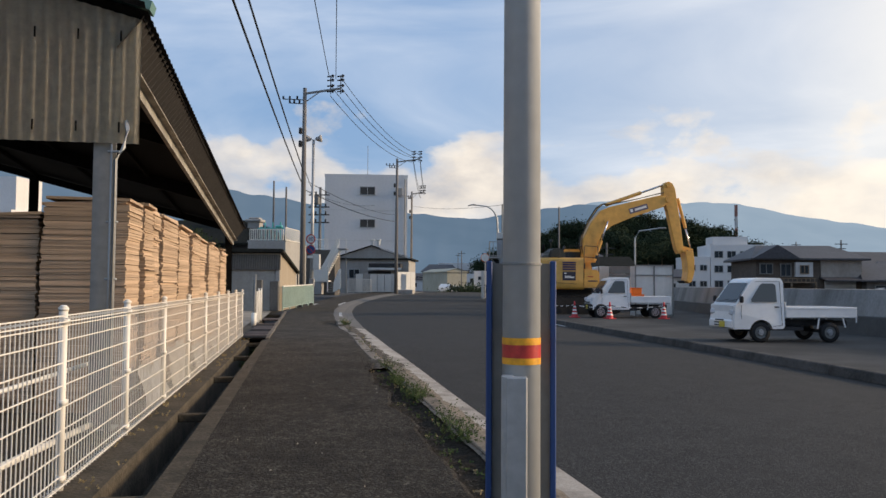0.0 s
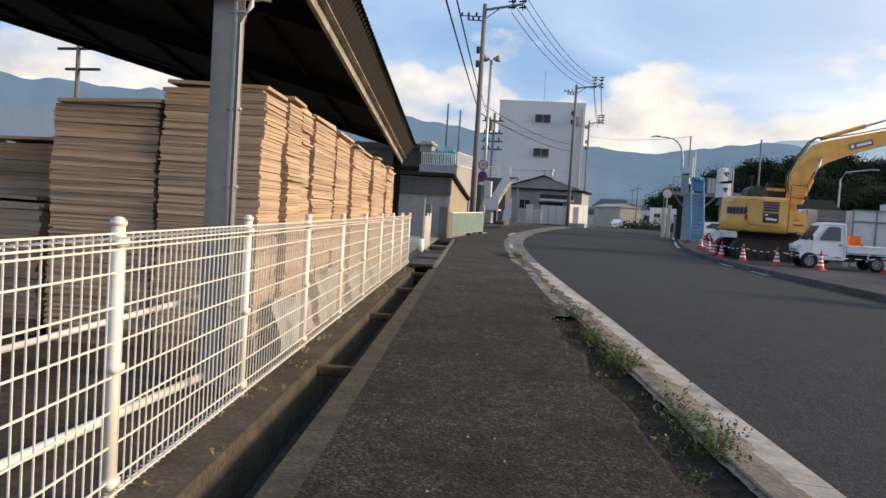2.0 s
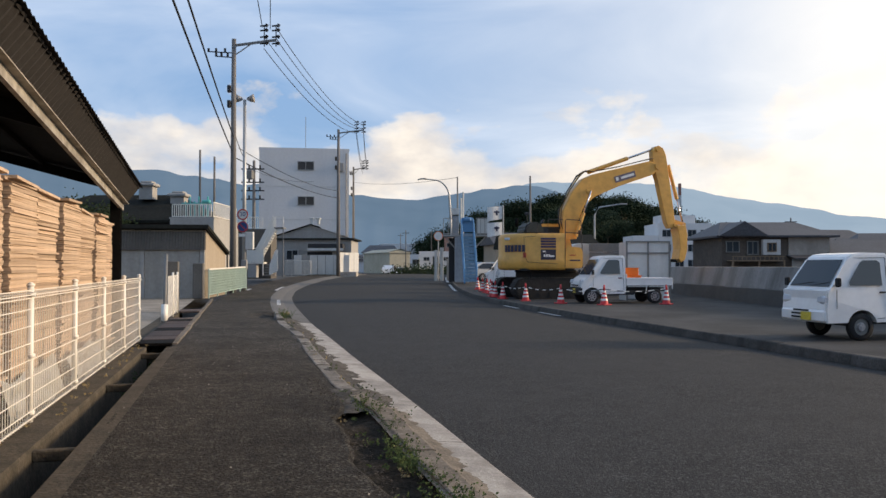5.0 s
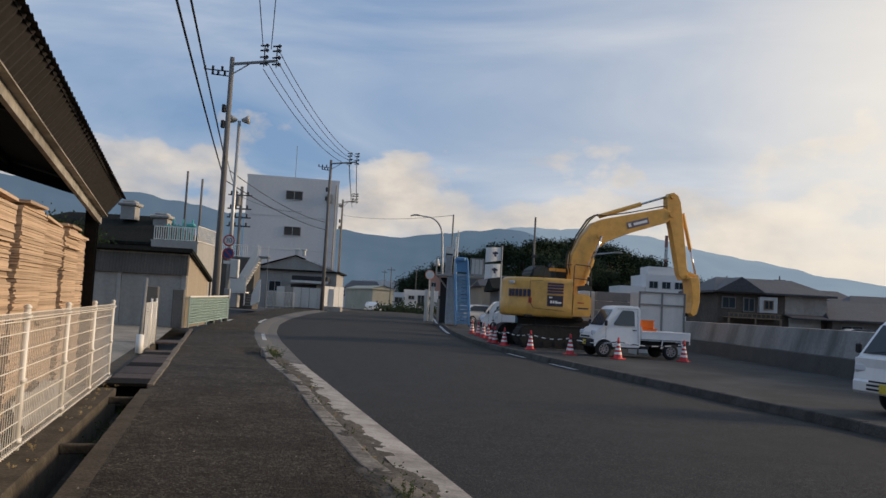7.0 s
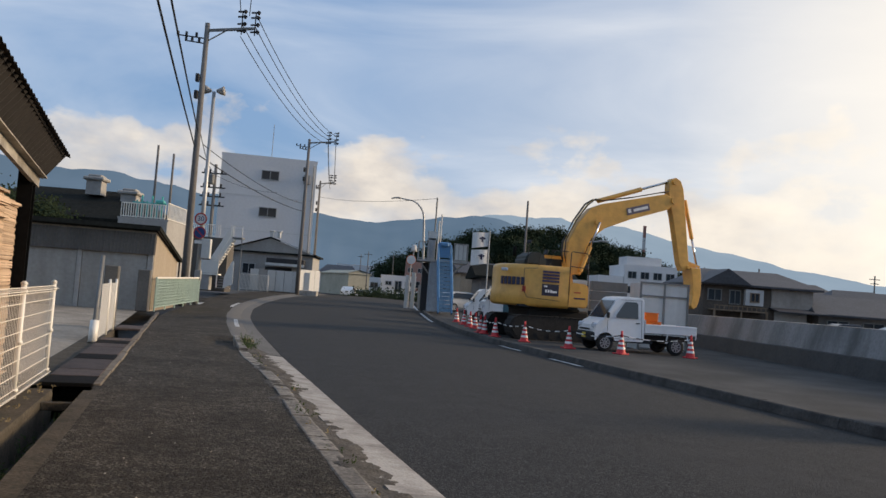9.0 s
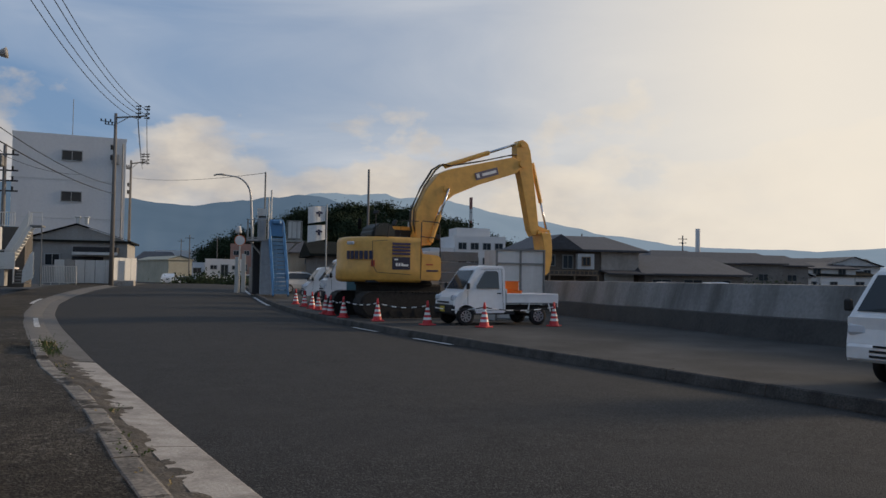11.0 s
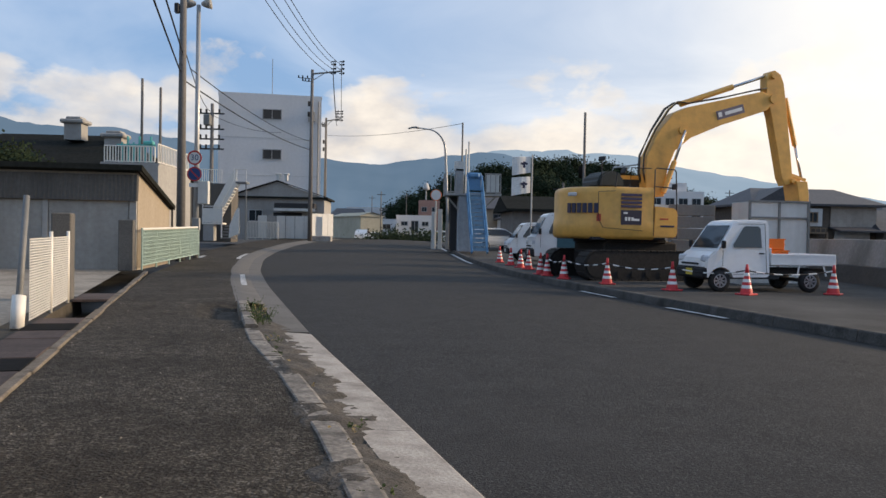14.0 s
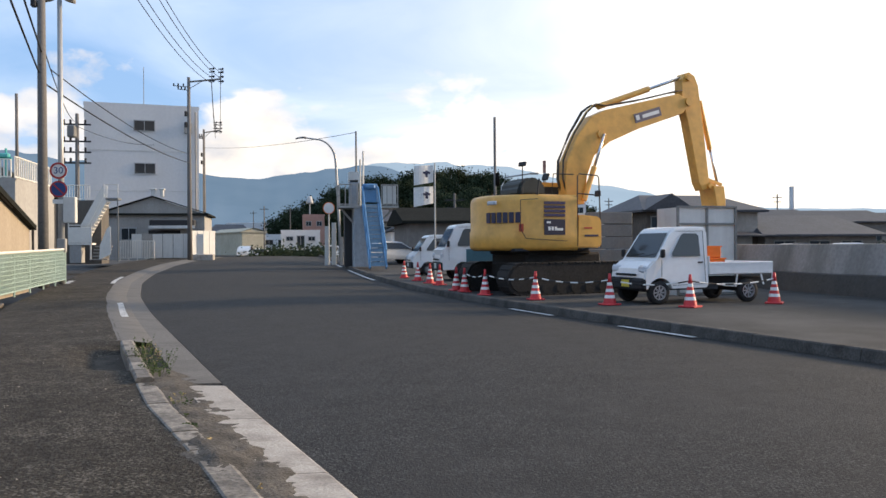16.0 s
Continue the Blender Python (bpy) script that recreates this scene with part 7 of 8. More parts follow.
rnd = random.Random(5)
pl, st = [], []
for i in range(80):
    y = rnd.uniform(2.5, 16.0)
    x = at_curve(NEAR, y) - 0.78 + rnd.uniform(-0.18, 0.14)
    dens = 0.5 + 0.5 * noise.noise((y * 0.9, 3, 1))
    (st if rnd.random() < 0.22 else pl).append(((x, y, -0.06), max(0.15, dens) * rnd.uniform(0.5, 1.2)))
for y0, y1, n in ((8.3, 9.7, 12), (10.9, 13.4, 22), (13.6, 15.6, 5)):
    for i in range(n):
        y = rnd.uniform(y0, y1)
        pl.append(((at_curve(NEAR, y) - 0.63 + rnd.uniform(-0.10, 0.06), y, -0.03), rnd.uniform(0.8, 1.8)))
for i in range(12):
    y = rnd.uniform(28.4, 31.2)
    pl.append(((at_curve(NEAR, y) - 0.68 + rnd.uniform(-0.12, 0.2), y, rise(y) + 0.0), rnd.uniform(0.8, 1.6)))
for i in range(30):
    y = rnd.uniform(16, 28)
    (pl if i % 2 else st).append(((at_curve(NEAR, y) - 0.62 + rnd.uniform(-0.1, 0.12), y, -0.03), rnd.uniform(0.3, 0.8)))
for i in range(10):
    y = rnd.uniform(29.2, 31.0)
    st.append(((at_curve(NEAR, y) - 0.6 + rnd.uniform(-0.1, 0.1), y, 0.0), 0.9))
for i in range(60):
    s = rnd.uniform(-6, 14)
    st.append((tuple(fp(s, rnd.uniform(0.03, 0.24), 0.01)), rnd.uniform(0.2, 0.5)))
for i in range(20):
    pl.append((tuple(fp(rnd.uniform(9.5, 13.3), rnd.uniform(0.3, 0.55), -0.4)), rnd.uniform(1.0, 2.0)))
weeds("kerb_weeds", "straggling green weeds along the kerb edge", pl, M["weed"], 0.14, 60, 0.10, 1)
weeds("dry_grass", "dry straw-coloured grass along the kerb and fence", st, M["straw"], 0.10, 18, 0.06, 2)
# soil and leaf litter against the kerb
verts, faces = [], []
for i in range(2600):
    y = rnd.uniform(1, 17)
    x = at_curve(NEAR, y) - 0.92 - abs(rnd.gauss(0, 0.12))
    s = rnd.uniform(0.004, 0.014)
    a = rnd.uniform(0, 3)
    k = len(verts)
    verts += [(x + s * math.cos(a + j * 2.1), y + s * math.sin(a + j * 2.1), 0.008 + rnd.uniform(0, 0.012)) for j in range(3)]
    faces.append((k, k + 1, k + 2))
me = bpy.data.meshes.new("litter")
me.from_pydata(verts, [], faces)
me.materials.append(M["dirt"])
tagged(new("litter", me), "crumbs of soil and leaf litter", "litter", kind="stuff")

# worn white paint along the road edges
M["road_paint"] = mat("worn_road_paint", (0.55, 0.54, 0.51), 0.8, grain=40, var=0.2, stain=6, stain_amt=0.8, bump=0.2, c2=(0.07, 0.07, 0.068))


def paint_line(c, off, y0, y1, w, zz):
    bm = nb()
    rows = []
    for y in np.arange(y0, y1 + 0.01, 0.5):
        x = at_curve(c, y)
        d = Vector((at_curve(c, y + 0.3) - x, 0.3, 0)).normalized()
        n = Vector((d.y, -d.x, 0))
        rows.append([(x + n.x * (off + k), y + n.y * (off + k), zz + rise(y)) for k in (-w / 2, w / 2)])
    return tagged(part("road_marking", sheet(bm, rows), M["road_paint"]), "worn white painted line on the asphalt", "road marking", kind="structure")


paint_line(FAR, -0.16, 31.0, 33.0, 0.14, -0.072)
paint_line(FAR, -0.16, 35.4, 37.4, 0.14, -0.072)
paint_line(FAR, -0.16, 52.0, 62.0, 0.16, -0.072)
paint_line(FAR, -0.16, 66.0, 80.0, 0.16, -0.072)
paint_line(NEAR, -0.62, 37.0, 41.5, 0.16, -0.026)
paint_line(NEAR, -1.0, 51.0, 56.0, 0.16, 0.016)
paint_line(NEAR, -2.6, 51.5, 53.5, 0.2, 0.016)

# clear plastic film and a pale pipe behind the fence
M["film"] = mat("plastic_film", (0.42, 0.40, 0.36), 0.35, grain=9, var=0.1, stain=3, stain_amt=0.3, bump=0.6)
for s0, s1, top, seed in ((1.7, 3.3, 0.55, 1), (3.6, 5.4, 0.7, 2), (6.0, 8.2, 0.45, 3), (9.0, 11.5, 0.4, 4)):
    bm = nb()
    rows = []
    for i in range(26):
        s = s0 + (s1 - s0) * i / 25
        row = []
        for j in range(9):
            k = j / 8
            w = noise.noise((s * 2.2, k * 3, seed))
            row.append(fp(s, -0.10 - 0.12 * k + 0.07 * w, top * k * (0.8 + 0.35 * noise.noise((s * 1.3, seed, 5))) + 0.01))
        rows.append(row)
    tagged(part("plastic_sheet", sheet(bm, rows), M["film"], smooth=True), "crumpled pale plastic sheet against the cardboard", "plastic sheet", "plastic sheets")
tagged(part("pipe", tube(nb(), [fp(-2.6, -0.7, 0.05), fp(0.6, -0.35, 0.06)], 0.03, 8), M["fence"], smooth=True), "pale plastic pipe lying behind the fence", "pipe")
tagged(part("pipe", tube(nb(), [fp(-1.2, -1.2, 0.40), fp(0.7, -0.45, 0.62)], 0.022, 8), M["fence"], smooth=True), "thin pale pipe leaning on the stacks", "pipe")

# small stones and scraps on the footpath
verts, faces = [], []
rnd = random.Random(77)
for i in range(140):
    y = rnd.uniform(2, 34)
    k = rnd.random()
    x = at_curve(WALK, y) * k + (at_curve(NEAR, y) - 0.95) * (1 - k)
    s = rnd.uniform(0.004, 0.012)
    b = len(verts)
    verts += [(x + s * math.cos(a), y + s * math.sin(a), 0.004) for a in (0.2, 2.2, 4.3)] + [(x, y, 0.006 + s * 0.8)]
    faces += [(b, b + 1, b + 3), (b + 1, b + 2, b + 3), (b + 2, b, b + 3)]
me = bpy.data.meshes.new("grit")
me.from_pydata(verts, [], faces)
me.materials.append(M["apron"])
tagged(new("grit", me), "pale grit and pebbles scattered on the footpath", "grit", kind="stuff")
# ---------- far bank: wooded hill, houses, town ----------
def tree_mesh(seed, trunk_h, crown_r, n, leaf=1.0):
    """A tapered trunk with limbs, and a crown of many leaf clumps."""
    rnd = random.Random(seed)
    tb = nb()
    tube(tb, [(0, 0, 0), (0.05, 0, trunk_h * 0.6), (0, 0.1, trunk_h)], crown_r * 0.07, 7, crown_r * 0.04)
    tips = []
    for i in range(6):
        a = i * 1.05 + rnd.uniform(-0.3, 0.3)
        tip = (math.cos(a) * crown_r * 0.6, math.sin(a) * crown_r * 0.6, trunk_h + crown_r * rnd.uniform(0.2, 0.9))
        tube(tb, [(0, 0, trunk_h * 0.8), tip], crown_r * 0.035, 5, crown_r * 0.012)
        tips.append(Vector(tip))
    verts, faces = [], []
    for i in range(n):
        c = rnd.choice(tips) + Vector((rnd.gauss(0, 1), rnd.gauss(0, 1), rnd.gauss(0, 0.8))) * crown_r * 0.30
        s = crown_r * rnd.uniform(0.06, 0.13) * leaf
        u = Vector((rnd.gauss(0, 1), rnd.gauss(0, 1), rnd.gauss(0, 1))).normalized()
        w = u.orthogonal().normalized()
        k = len(verts)
        verts += [tuple(c + u * s), tuple(c + w * s * 0.7), tuple(c - u * s), tuple(c - w * s * 0.7)]
        faces.append((k, k + 1, k + 2, k + 3))
    me = bpy.data.meshes.new("crown")
    me.from_pydata(verts, [], faces)
    me.materials.append(M["leaf"])
    return tb, me


bm = nb()
rows = []
HC = Vector((32, 205, 0))
def hill_h(x, y):
    k = max(0.0, 1 - ((x - HC.x) / 38) ** 2 - ((y - HC.y) / 40) ** 2)
    return 13.0 * k ** 0.8 * (1 + 0.12 * noise.noise((x * 0.08, y * 0.08, 2)))
for y in np.arange(160, 250, 5.0):
    rows.append([(x, y, -0.6 + hill_h(x, y)) for x in np.arange(-8, 72, 4.0)])
tagged(part("hill", sheet(bm, rows), M["leaf"], smooth=True), "dark wooded hillock across the river", "hill", kind="structure")
rnd = random.Random(11)
protos = []
for k in range(4):
    tb, cr = tree_mesh(k + 3, 2.0, 2.6, 2400, 0.62)
    t = thing("tree", "dense dark evergreen tree on the hill", "tree", Matrix.Translation((HC.x + k * 3 - 4, 172 + k, hill_h(HC.x + k * 3 - 4, 172 + k) - 0.8)), "hill trees")
    part("trunk", tb, M["wood"], t)
    c = new("crown", cr)
    c.parent = t
    protos.append(t)
for i in range(170):
    x, y = HC.x + rnd.uniform(-37, 34), rnd.uniform(166, 210)
    h = hill_h(x, y)
    if h < 0.8:
        continue
    copy_thing(rnd.choice(protos), Matrix.Translation((x, y, h - 1.2)) @ pose(0, 0, 0, 0, 0, rnd.uniform(0, 360)) @ Matrix.Scale(rnd.uniform(0.8, 1.45), 4))

for x, y, sc in ((-21.9, 64.5, 0.95), (-20.4, 65.0, 0.85)):
    t = thing("tree", "green garden tree behind the works hall", "tree", Matrix.Translation((x, y - 8, 0.2)) @ Matrix.Scale(sc, 4), "garden trees")
    tb2, cr2 = tree_mesh(int(x * 10), 3.3, 1.7, 5200, 0.55)
    part("trunk", tb2, M["wood"], t)
    c = new("crown", cr2)
    c.parent = t

M["house_grey"] = mat("house_grey", (0.20, 0.185, 0.17), 0.9, grain=3, var=0.15, stain=0.4, stain_amt=0.5, bump=0.1)
M["house_pale"] = mat("house_pale", (0.55, 0.55, 0.54), 0.9, grain=3, var=0.08, stain=0.4, stain_amt=0.3, bump=0.1)
# two-storey dark house and white block on the far bank
M["house_brown"] = mat("house_brown", (0.105, 0.085, 0.068), 0.9, grain=4, var=0.25, stain=0.7, stain_amt=0.6, bump=0.1, c2=(0.045, 0.036, 0.03))
M["house_beige"] = mat("house_beige", (0.34, 0.30, 0.26), 0.9, grain=4, var=0.12, stain=0.6, stain_amt=0.6, bump=0.1, c2=(0.17, 0.15, 0.13), streak=True)
hs = gable_house("house", "old two-storey grey house with dark tiled roof", 23.7, 32.9, 76, 84, -0.5, 4.0, 5.35, M["house_brown"], M["tile_roof"], hip=0.2, over=0.6,
                 wins=((24.6, 3.05, 1.1, 0.9), (26.3, 2.95, 0.9, 1.1)))
part("upper_wall", boxes(((31.1, 75.96, 3.1), (3.5, 0.1, 1.75))), M["house_beige"], hs, "stained beige upper wall")
part("shutter", boxes(((31.0, 75.9, 1.35), (2.7, 0.12, 1.35), None, 0.01)), M["house_pale"], hs, "pale roller shutter")
part("bay_wall", boxes(((27.8, 75.8, 3.0), (1.5, 0.4, 1.3))), M["house_pale"], hs, "pale rendered bay")
window(hs, (27.8, 75.58, 3.0), 0.7, 0.7, 0, M["wood"])
part("lower_roof", prism(nb(), [(74.2, 1.95), (76.2, 2.25), (76.2, 2.38), (74.2, 2.05)], 29.2, 33.4, axis="x"), M["tile_roof"], hs)
part("balcony", boxes(((26.3, 75.3, 1.85), (4.4, 1.2, 0.1)), ((26.3, 74.75, 2.2), (4.4, 0.06, 0.06))), M["wood"], hs)
for i in range(12):
    part("baluster", boxes(((24.2 + i * 0.38, 74.75, 2.0), (0.05, 0.05, 0.4))), M["wood"], hs)
for x in (24.2, 26.4, 28.5):
    part("post", boxes(((x, 74.8, 0.7), (0.14, 0.14, 2.4))), M["wood"], hs)
part("front_gable", prism(nb(), [(23.2, 3.95), (27.4, 3.95), (25.4, 5.2)], 75.2, 79), M["tile_roof"], hs)
gable_house("house", "low dark roofed building with open bays", 32.9, 42.5, 75, 83, -0.5, 2.1, 3.7, M["house_grey"], M["tile_roof"], hip=0.15, over=0.6, wins=((34.5, 0.9, 1.8, 1.4), (37.5, 0.9, 1.8, 1.4), (40.3, 0.9, 1.8, 1.4)))
wh = flat_block("apartment_building", "white three-storey block with dark windows", 38.1, 47.5, 150, 160, -0.5, 8.6, M["white_wall"], [(39.5 + i * 2.25, z, 1.5, 1.2) for i in range(4) for z in (1.9, 4.6, 7.2)], 0.4)
part("roof_house", boxes(((41.8, 153.5, 9.5), (6.2, 5, 1.9))), M["white_wall"], wh)
flat_block("annex", "small white annex beside the block", 33.6, 38.0, 150, 158, -0.5, 6.5, M["white_wall"], ((34.8, 4.8, 1.2, 1.0), (36.8, 4.8, 1.2, 1.0), (34.8, 1.9, 1.2, 1.0), (36.8, 1.9, 1.2, 1.0)), 0.3)
chim = tagged(part("chimney", tube(nb(), [(0, 0, 0), (0, 0, 8.6)], 0.36, 16, 0.31), M["house_pale"], smooth=True), "tall grey factory chimney beyond the houses", "chimney")
chim.matrix_basis = Matrix.Translation((86.5, 150, -0.4)) @ Matrix.Scale(1.4, 4)
M["pink_wall"] = mat("pink_render", (0.42, 0.24, 0.19), 0.9, grain=3, var=0.1, stain=0.4, stain_amt=0.3, bump=0.1)
mast = thing("pylon", "red and white lattice mast on the far bank", "mast", Matrix.Translation((56.0, 198, 4)))
for i in range(6):
    part("section", boxes(((0, 0, 1.5 + i * 2.8), (0.6, 0.6, 2.75))), M["mast_red"] if i % 2 else M["house_pale"], mast)
flamp = thing("street_lamp", "far street lamp across the river", "street lamp", Matrix.Translation((13.6, 80, 0)))
part("post", tube(nb(), [(0, 0, 0), (0, 0, 6.0), (0.4, 0, 6.7), (2.4, 0, 7.0)], 0.09, 8, 0.06), M["galv"], flamp)
part("lamp_head", boxes(((2.6, 0, 7.0), (0.7, 0.3, 0.14), None, 0.03)), M["grey_wall"], flamp)
for x, y, h in ((52, 128, 9), (12.4, 92, 6.6), (77, 140, 10), (60, 170, 11)):
    up = thing("utility_pole", "far utility pole across the river", "utility pole", Matrix.Translation((x, y, -0.4)), "utility poles")
    part("shaft", tube(nb(), [(0, 0, 0), (0, 0, h)], 0.16, 7, 0.11), M["wood_pole"], up)
    part("cross_arm", boxes(((0, 0, h - 0.6), (1.8, 0.12, 0.12)), ((0, 0, h - 1.3), (1.4, 0.12, 0.12))), M["dash"], up)

# houses and sheds of the town, far off on both sides of the road
rnd = random.Random(21)
town = []
for i in range(26):
    x = rnd.uniform(36, 120)
    y = rnd.uniform(118, 190)
    if not (28 < x < 54 and 138 < y < 166):
        town.append((x, y))
for i in range(10):
    town.append((rnd.uniform(12, 27), rnd.uniform(125, 165)))
for i in range(22):
    town.append((-24 + i * 1.5, rnd.uniform(225, 330)))
for i in range(14):
    town.append((rnd.uniform(-80, -36), rnd.uniform(85, 150)))
M["cream_wall"] = mat("cream_wall", (0.46, 0.43, 0.33), 0.9, grain=3, var=0.08, stain=0.4, stain_amt=0.3, bump=0.1)
walls = [M["house_pale"], M["house_grey"], M["tan_wall"], M["white_wall"]]
for i, (x, y) in enumerate(town):
    w, d = rnd.uniform(7, 13), rnd.uniform(6, 9)
    ze = rnd.choice((2.6, 3.0, 4.2, 4.8))
    gable_house("house", "distant townhouse with a grey pitched roof", -w / 2, w / 2, 0, d, -0.5, ze, ze + rnd.uniform(1.2, 1.9), rnd.choice(walls), M["tile_roof"] if rnd.random() < 0.75 else M["dark_roof"],
                ridge_x=rnd.random() < 0.7, hip=rnd.choice((0, 0.18)), wins=((-w * 0.28, 1.3, 1.5, 1.1), (w * 0.2, 1.3, 1.8, 1.2)) + (((-w * 0.2, 3.6, 1.4, 0.9), (w * 0.25, 3.6, 1.4, 0.9)) if ze > 4 else ()),
                m=Matrix.Translation((x, y, 0)) @ pose(0, 0, 0, 0, 0, rnd.uniform(-12, 12)), group="townhouses")
gable_house("warehouse_far", "long cream warehouse beside the far road", -1.9, 1.9, 0, 16, -0.3, 3.5, 4.1, M["cream_wall"], M["cream_wall"], ridge_x=False, over=0.2, m=Matrix.Translation((-7.6, 150, 0.4)) @ pose(0, 0, 0, 0, 0, 22))
flat_block("shop", "white single-storey roadside shop", -2.3, 2.3, 0, 6, -0.3, 3.0, M["white_wall"], ((-1.3, 2.1, 0.8, 0.5), (1.3, 2.1, 0.8, 0.5), (0, 1.7, 0.9, 1.5)), 0.15, m=Matrix.Translation((-1.0, 118, 0.3)))
flat_block("shop", "white-walled apartment block of the far town", -6, 6, 0, 8, -0.3, 6.2, M["white_wall"], [(-4 + i * 2.6, z, 1.3, 1.0) for i in range(4) for z in (1.5, 4.2)], 0.3, m=Matrix.Translation((-9.5, 205, 0.4)))
flat_block("shop", "pink rendered building of the far street", -1.8, 1.8, 0, 6, -0.3, 6.5, M["pink_wall"], ((-0.9, 5.2, 0.9, 0.8), (0.9, 5.2, 0.9, 0.8), (0, 2.6, 2.0, 1.2)), 0.3, m=Matrix.Translation((2.1, 160, 0.2)))
flat_block("shop", "long white depot beside the far road", -8, 8, 0, 8, -0.3, 3.6, M["white_wall"], [(-6.5 + i * 2.6, 2.2, 1.6, 1.0) for i in range(6)], 0.2, m=Matrix.Translation((-2.0, 186, 0.2)))
gable_house("house", "white gabled house by the far road", -4, 4, 0, 8, -0.3, 3.4, 5.2, M["white_wall"], M["tile_roof"], ridge_x=False, wins=((-2, 1.6, 1.4, 1.1), (1.8, 1.6, 1.4, 1.1)), m=Matrix.Translation((14.5, 122, 0)), group="townhouses")
gable_house("house", "grey gabled shed behind the parked trucks", -3.4, 3.4, 0, 7, -0.3, 2.9, 3.9, M["house_grey"], M["dark_roof"], ridge_x=True, m=Matrix.Translation((8.2, 70, 0.1)), group="townhouses")
gable_house("house", "cream roadside house with tiled roof", -4, 4, 0, 8, -0.3, 4.4, 6.2, M["house_pale"], M["tile_roof"], ridge_x=True, hip=0.2, wins=((-2, 1.6, 1.4, 1.1), (1.8, 1.6, 1.4, 1.1), (-2, 3.6, 1.4, 0.9), (1.8, 3.6, 1.4, 0.9)), m=Matrix.Translation((-14.5, 196, 0.2)), group="townhouses")
for x, y, w, ze in ((48.8, 95, 6.5, 3.6), (58, 104, 8, 3.9), (67, 108, 10, 4.1), (44.0, 92, 3.6, 2.9), (75, 112, 9, 4.0), (54, 122, 9, 4.8)):
    gable_house("house", "riverside house with pale walls and hipped roof", -w / 2, w / 2, 0, 7, -0.5, ze, ze + 1.5, M["white_wall"] if w < 8 else M["house_grey"], M["tile_roof"], ridge_x=True, hip=0.25, over=0.6,
                wins=((-w * 0.25, 2.2, 1.2, 0.9), (w * 0.22, 2.2, 1.4, 0.9)), m=Matrix.Translation((x, y, 0)) @ pose(0, 0, 0, 0, 0, -8), group="riverside houses")
tank = thing("water_tank", "small white water tank on a far mast", "tank", Matrix.Translation((1.8, 172, 0.2)))
part("mast", tube(nb(), [(0, 0, 0), (0, 0, 9.6)], 0.16, 8, 0.12), M["galv"], tank)
part("tank", tube(nb(), [(0, 0, 9.3), (0, 0, 9.7), (0, 0, 10.2), (0, 0, 10.6)], 0.7, 12, 0.35), M["house_pale"], tank, smooth=True)
for x, y, h in ((-5.4, 124, 6.6), (-2.0, 146, 7.4), (-8.0, 160, 7.6)):
    up = thing("utility_pole", "far utility pole by the road bend", "utility pole", Matrix.Translation((x, y, 0)), "utility poles")
    part("shaft", tube(nb(), [(0, 0, 0), (0, 0, h)], 0.09, 7, 0.06), M["wood_pole"], up)
    part("cross_arm", boxes(((0, 0, h - 0.4), (1.1, 0.07, 0.07))), M["dash"], up)
# buildings seen under the shed roof
flat_block("apartment_building", "white flats seen beyond the storage shed", -53, -43, 56, 66, 0, 7.3, M["white_wall"], [(-52 + i * 2.4, z, 1.5, 1.1) for i in range(4) for z in (2.0, 4.6)], 0.4)
fb = flat_block("apartment_building", "white block with roof house behind the yard", -49, -41.6, 68, 76, 0, 7.4, M["white_wall"], [(-48 + i * 2.6, z, 1.5, 1.1) for i in range(3) for z in (2.0, 4.6)], 0.3)
part("roof_house", boxes(((-43.6, 71, 9.1), (3.6, 4, 3.2))), M["white_wall"], fb)
up = thing("utility_pole", "utility pole behind the storage yard", "utility pole", Matrix.Translation((-28.5, 37.0, 0)), "utility poles")
part("shaft", tube(nb(), [(0, 0, 0), (0.0, 0, 8.6)], 0.16, 9, 0.1), M["wood_pole"], up)
part("cross_arm", boxes(((0, 0, 8.2), (2.4, 0.12, 0.12)), ((0.3, 0, 7.2), (2.0, 0.12, 0.12))), M["dash"], up)

# hedges and scrub on the far road side
verts, faces = [], []
rnd = random.Random(9)
for cx, cy, rx, rz, n in ((-3.4, 108, 3.4, 1.0, 1100), (0.2, 104, 2.0, 1.2, 600), (-3.2, 121, 1.6, 1.6, 500), (-1.5, 124, 2.4, 0.9, 400), (2.5, 128, 4, 0.8, 500), (46, 92, 7, 1.3, 900), (36, 88, 4, 1.0, 500), (62, 100, 9, 1.5, 900)):
    for i in range(n * 2):
        c = Vector((cx + rnd.gauss(0, 0.45) * rx, cy + rnd.gauss(0, 0.5) * 1.5, 0.2 + abs(rnd.gauss(0, 0.5)) * rz))
        s = rnd.uniform(0.07, 0.2)
        u = Vector((rnd.gauss(0, 1), rnd.gauss(0, 1), rnd.gauss(0, 1))).normalized()
        w = u.orthogonal().normalized()
        k = len(verts)
        verts += [tuple(c + u * s), tuple(c + w * s * 0.7), tuple(c - u * s), tuple(c - w * s * 0.7)]
        faces.append((k, k + 1, k + 2, k + 3))
me = bpy.data.meshes.new("scrub")
me.from_pydata(verts, [], faces)
me.materials.append(M["leaf"])
tagged(new("scrub", me), "dark green scrub and hedges far off", "shrubs", kind="stuff")


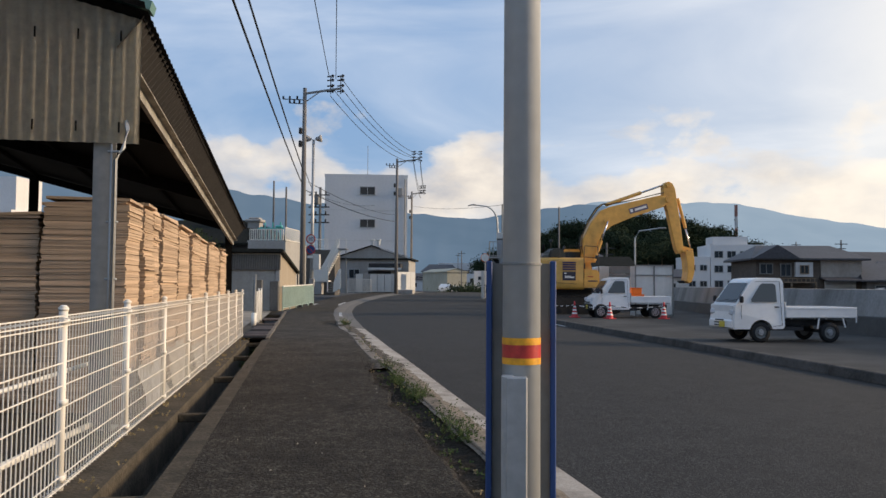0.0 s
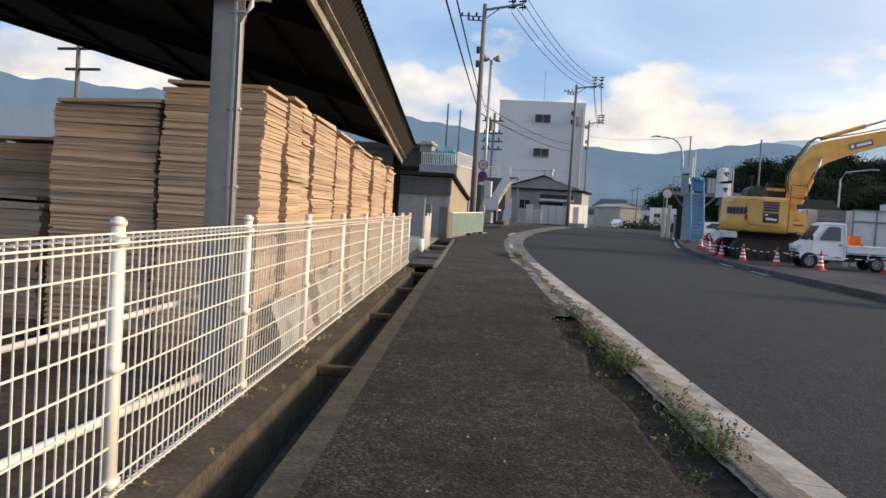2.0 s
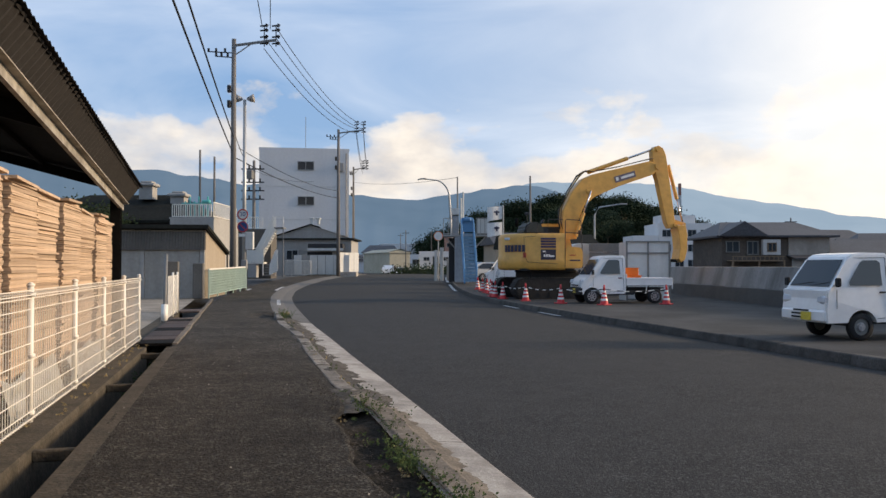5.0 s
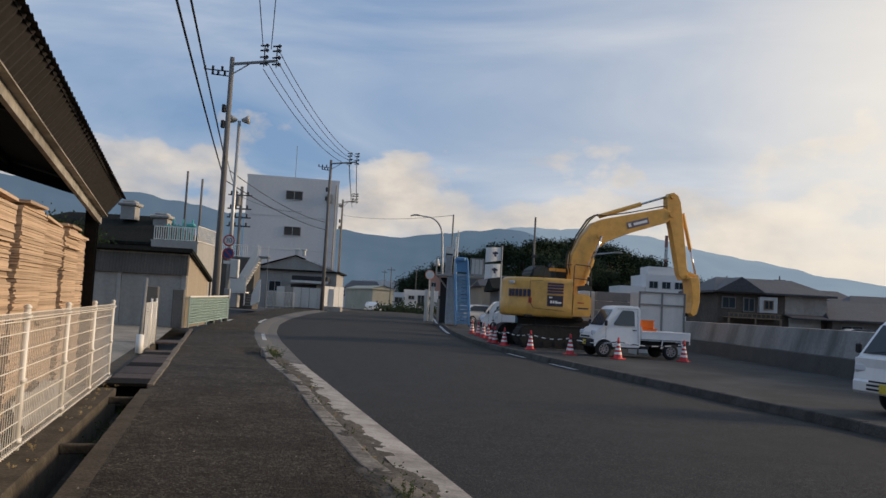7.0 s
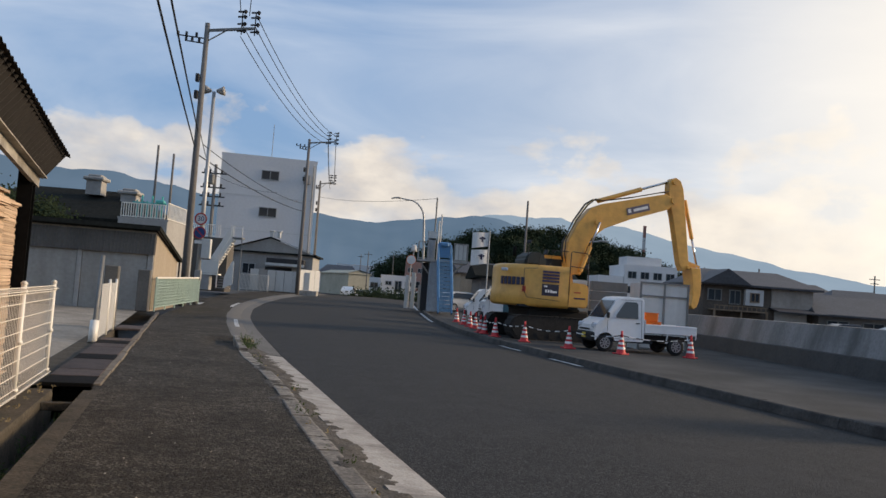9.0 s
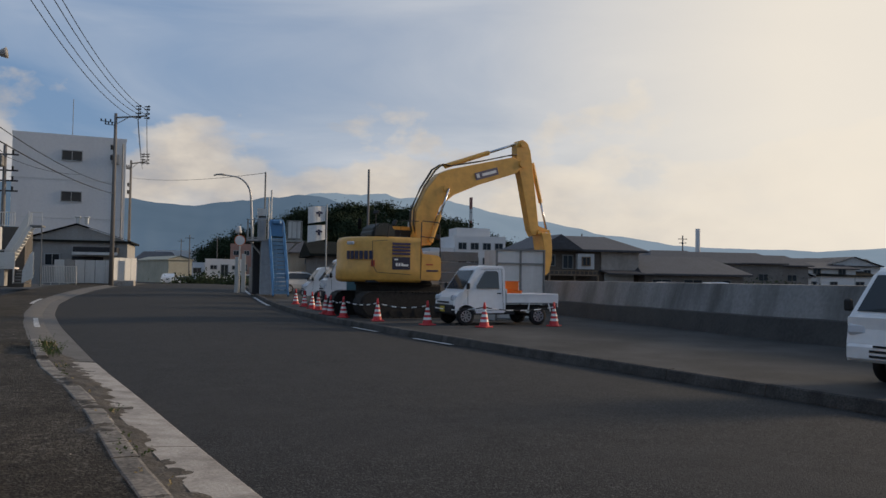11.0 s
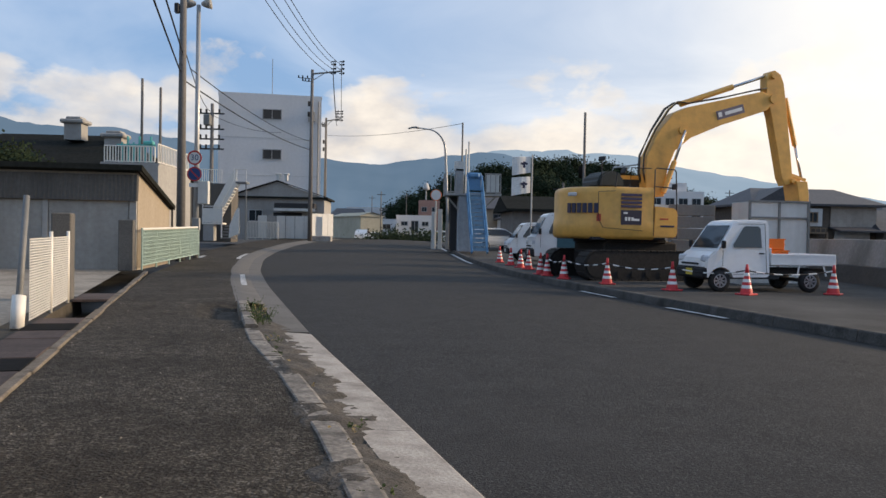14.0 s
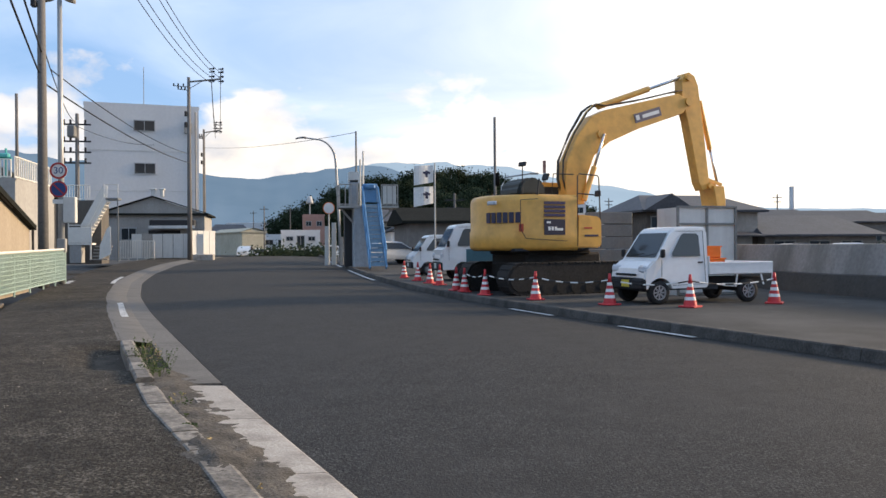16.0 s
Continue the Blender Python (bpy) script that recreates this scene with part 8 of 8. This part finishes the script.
# ---------- parked and approaching cars ----------
def car(label, m, body_mat, group=""):
    """A hatchback: body shell, glass, lamps, wheels."""
    t = thing("car", label, "car", m, group)
    prof = [(2.15, 0.30), (2.22, 0.42), (2.20, 0.62), (2.0, 0.80), (1.2, 0.93), (0.35, 1.40), (-0.1, 1.46), (-1.2, 1.42), (-1.75, 1.20), (-2.05, 0.95), (-2.15, 0.70), (-2.15, 0.35)]
    lean = lambda a, b, c: c * (1 - 0.22 * max(0.0, b - 0.9) / 0.56) * (1 - 0.08 * max(0, abs(a) - 1.6) / 0.6)
    bm = prism(nb(), prof, -0.87, 0.87, taper=lean)
    eds = [e for e in bm.edges if abs(e.verts[0].co.y - e.verts[1].co.y) < 0.3]
    bmesh.ops.bevel(bm, geom=eds, offset=0.05, segments=2, affect="EDGES")
    part("body", bm, body_mat, t)
    bm = nb()
    sheet(bm, [[(1.17, -0.76, 0.965), (1.17, 0.76, 0.965)], [(0.42, -0.66, 1.385), (0.42, 0.66, 1.385)]])
    part("windscreen", bm, M["glass_dark"], t)
    for s in (-1, 1):
        bm = nb()
        bm.faces.new([bm.verts.new((x, lean(x, z, s * 0.87) + s * 0.012, z)) for x, z in ((0.95, 0.98), (0.30, 1.34), (-1.15, 1.36), (-1.6, 1.14), (-1.55, 0.98))])
        part("side_window", bm, M["glass_dark"], t)
        part("headlight", boxes(((2.08, s * 0.62, 0.70), (0.22, 0.36, 0.15), pose(0, 0, 0, 0, 0, -s * 18).to_3x3(), 0.03)), M["lamp_glass"], t)
        part("wing_mirror", boxes(((0.85, s * 0.95, 1.0), (0.12, 0.2, 0.13), None, 0.03)), body_mat, t)
        part("fog_lamp", boxes(((2.17, s * 0.62, 0.42), (0.06, 0.16, 0.1), None, 0.02)), M["black"], t)
        for x in (1.35, -1.3):
            wheel(t, x, s * 0.77, 0.31, 0.19, "alloy")
    part("grille", boxes(((2.19, 0, 0.62), (0.06, 0.62, 0.12), None, 0.02), ((2.2, 0, 0.42), (0.05, 0.9, 0.12), None, 0.02)), M["black"], t)
    part("number_plate", boxes(((2.235, 0, 0.50), (0.012, 0.33, 0.16))), M["number_grey"], t)
    return t


grey_paint = paint("silver_paint", (0.36, 0.37, 0.38), 0.35, 0.5, 0.1, 0.4)
dark_paint = paint("dark_paint", (0.03, 0.032, 0.04), 0.3, 0.6, 0.1)
car("white hatchback car driving towards the camera", Matrix.Translation((-5.6, 116.0, -0.2)) @ pose(0, 0, 0, 0, 0, -87), M["white_paint"])
for i, (x, y, a) in enumerate(((2.4, 112, 10), (4.6, 118, 5), (6.4, 113, -8), (-7.6, 122, 85), (1.2, 128, 0), (34, 72.2, 4), (38.2, 72, -6), (3.6, 70, 30), (6.2, 74, 12))):
    car("parked car in the distant street", Matrix.Translation((x, y, rise(y) * 0.6 - (0.3 if x > 20 else 0.0) + (0.05 if y < 106 else -0.2))) @ pose(0, 0, 0, 0, 0, a), (M["white_paint"], grey_paint, dark_paint)[i % 3], "parked cars")
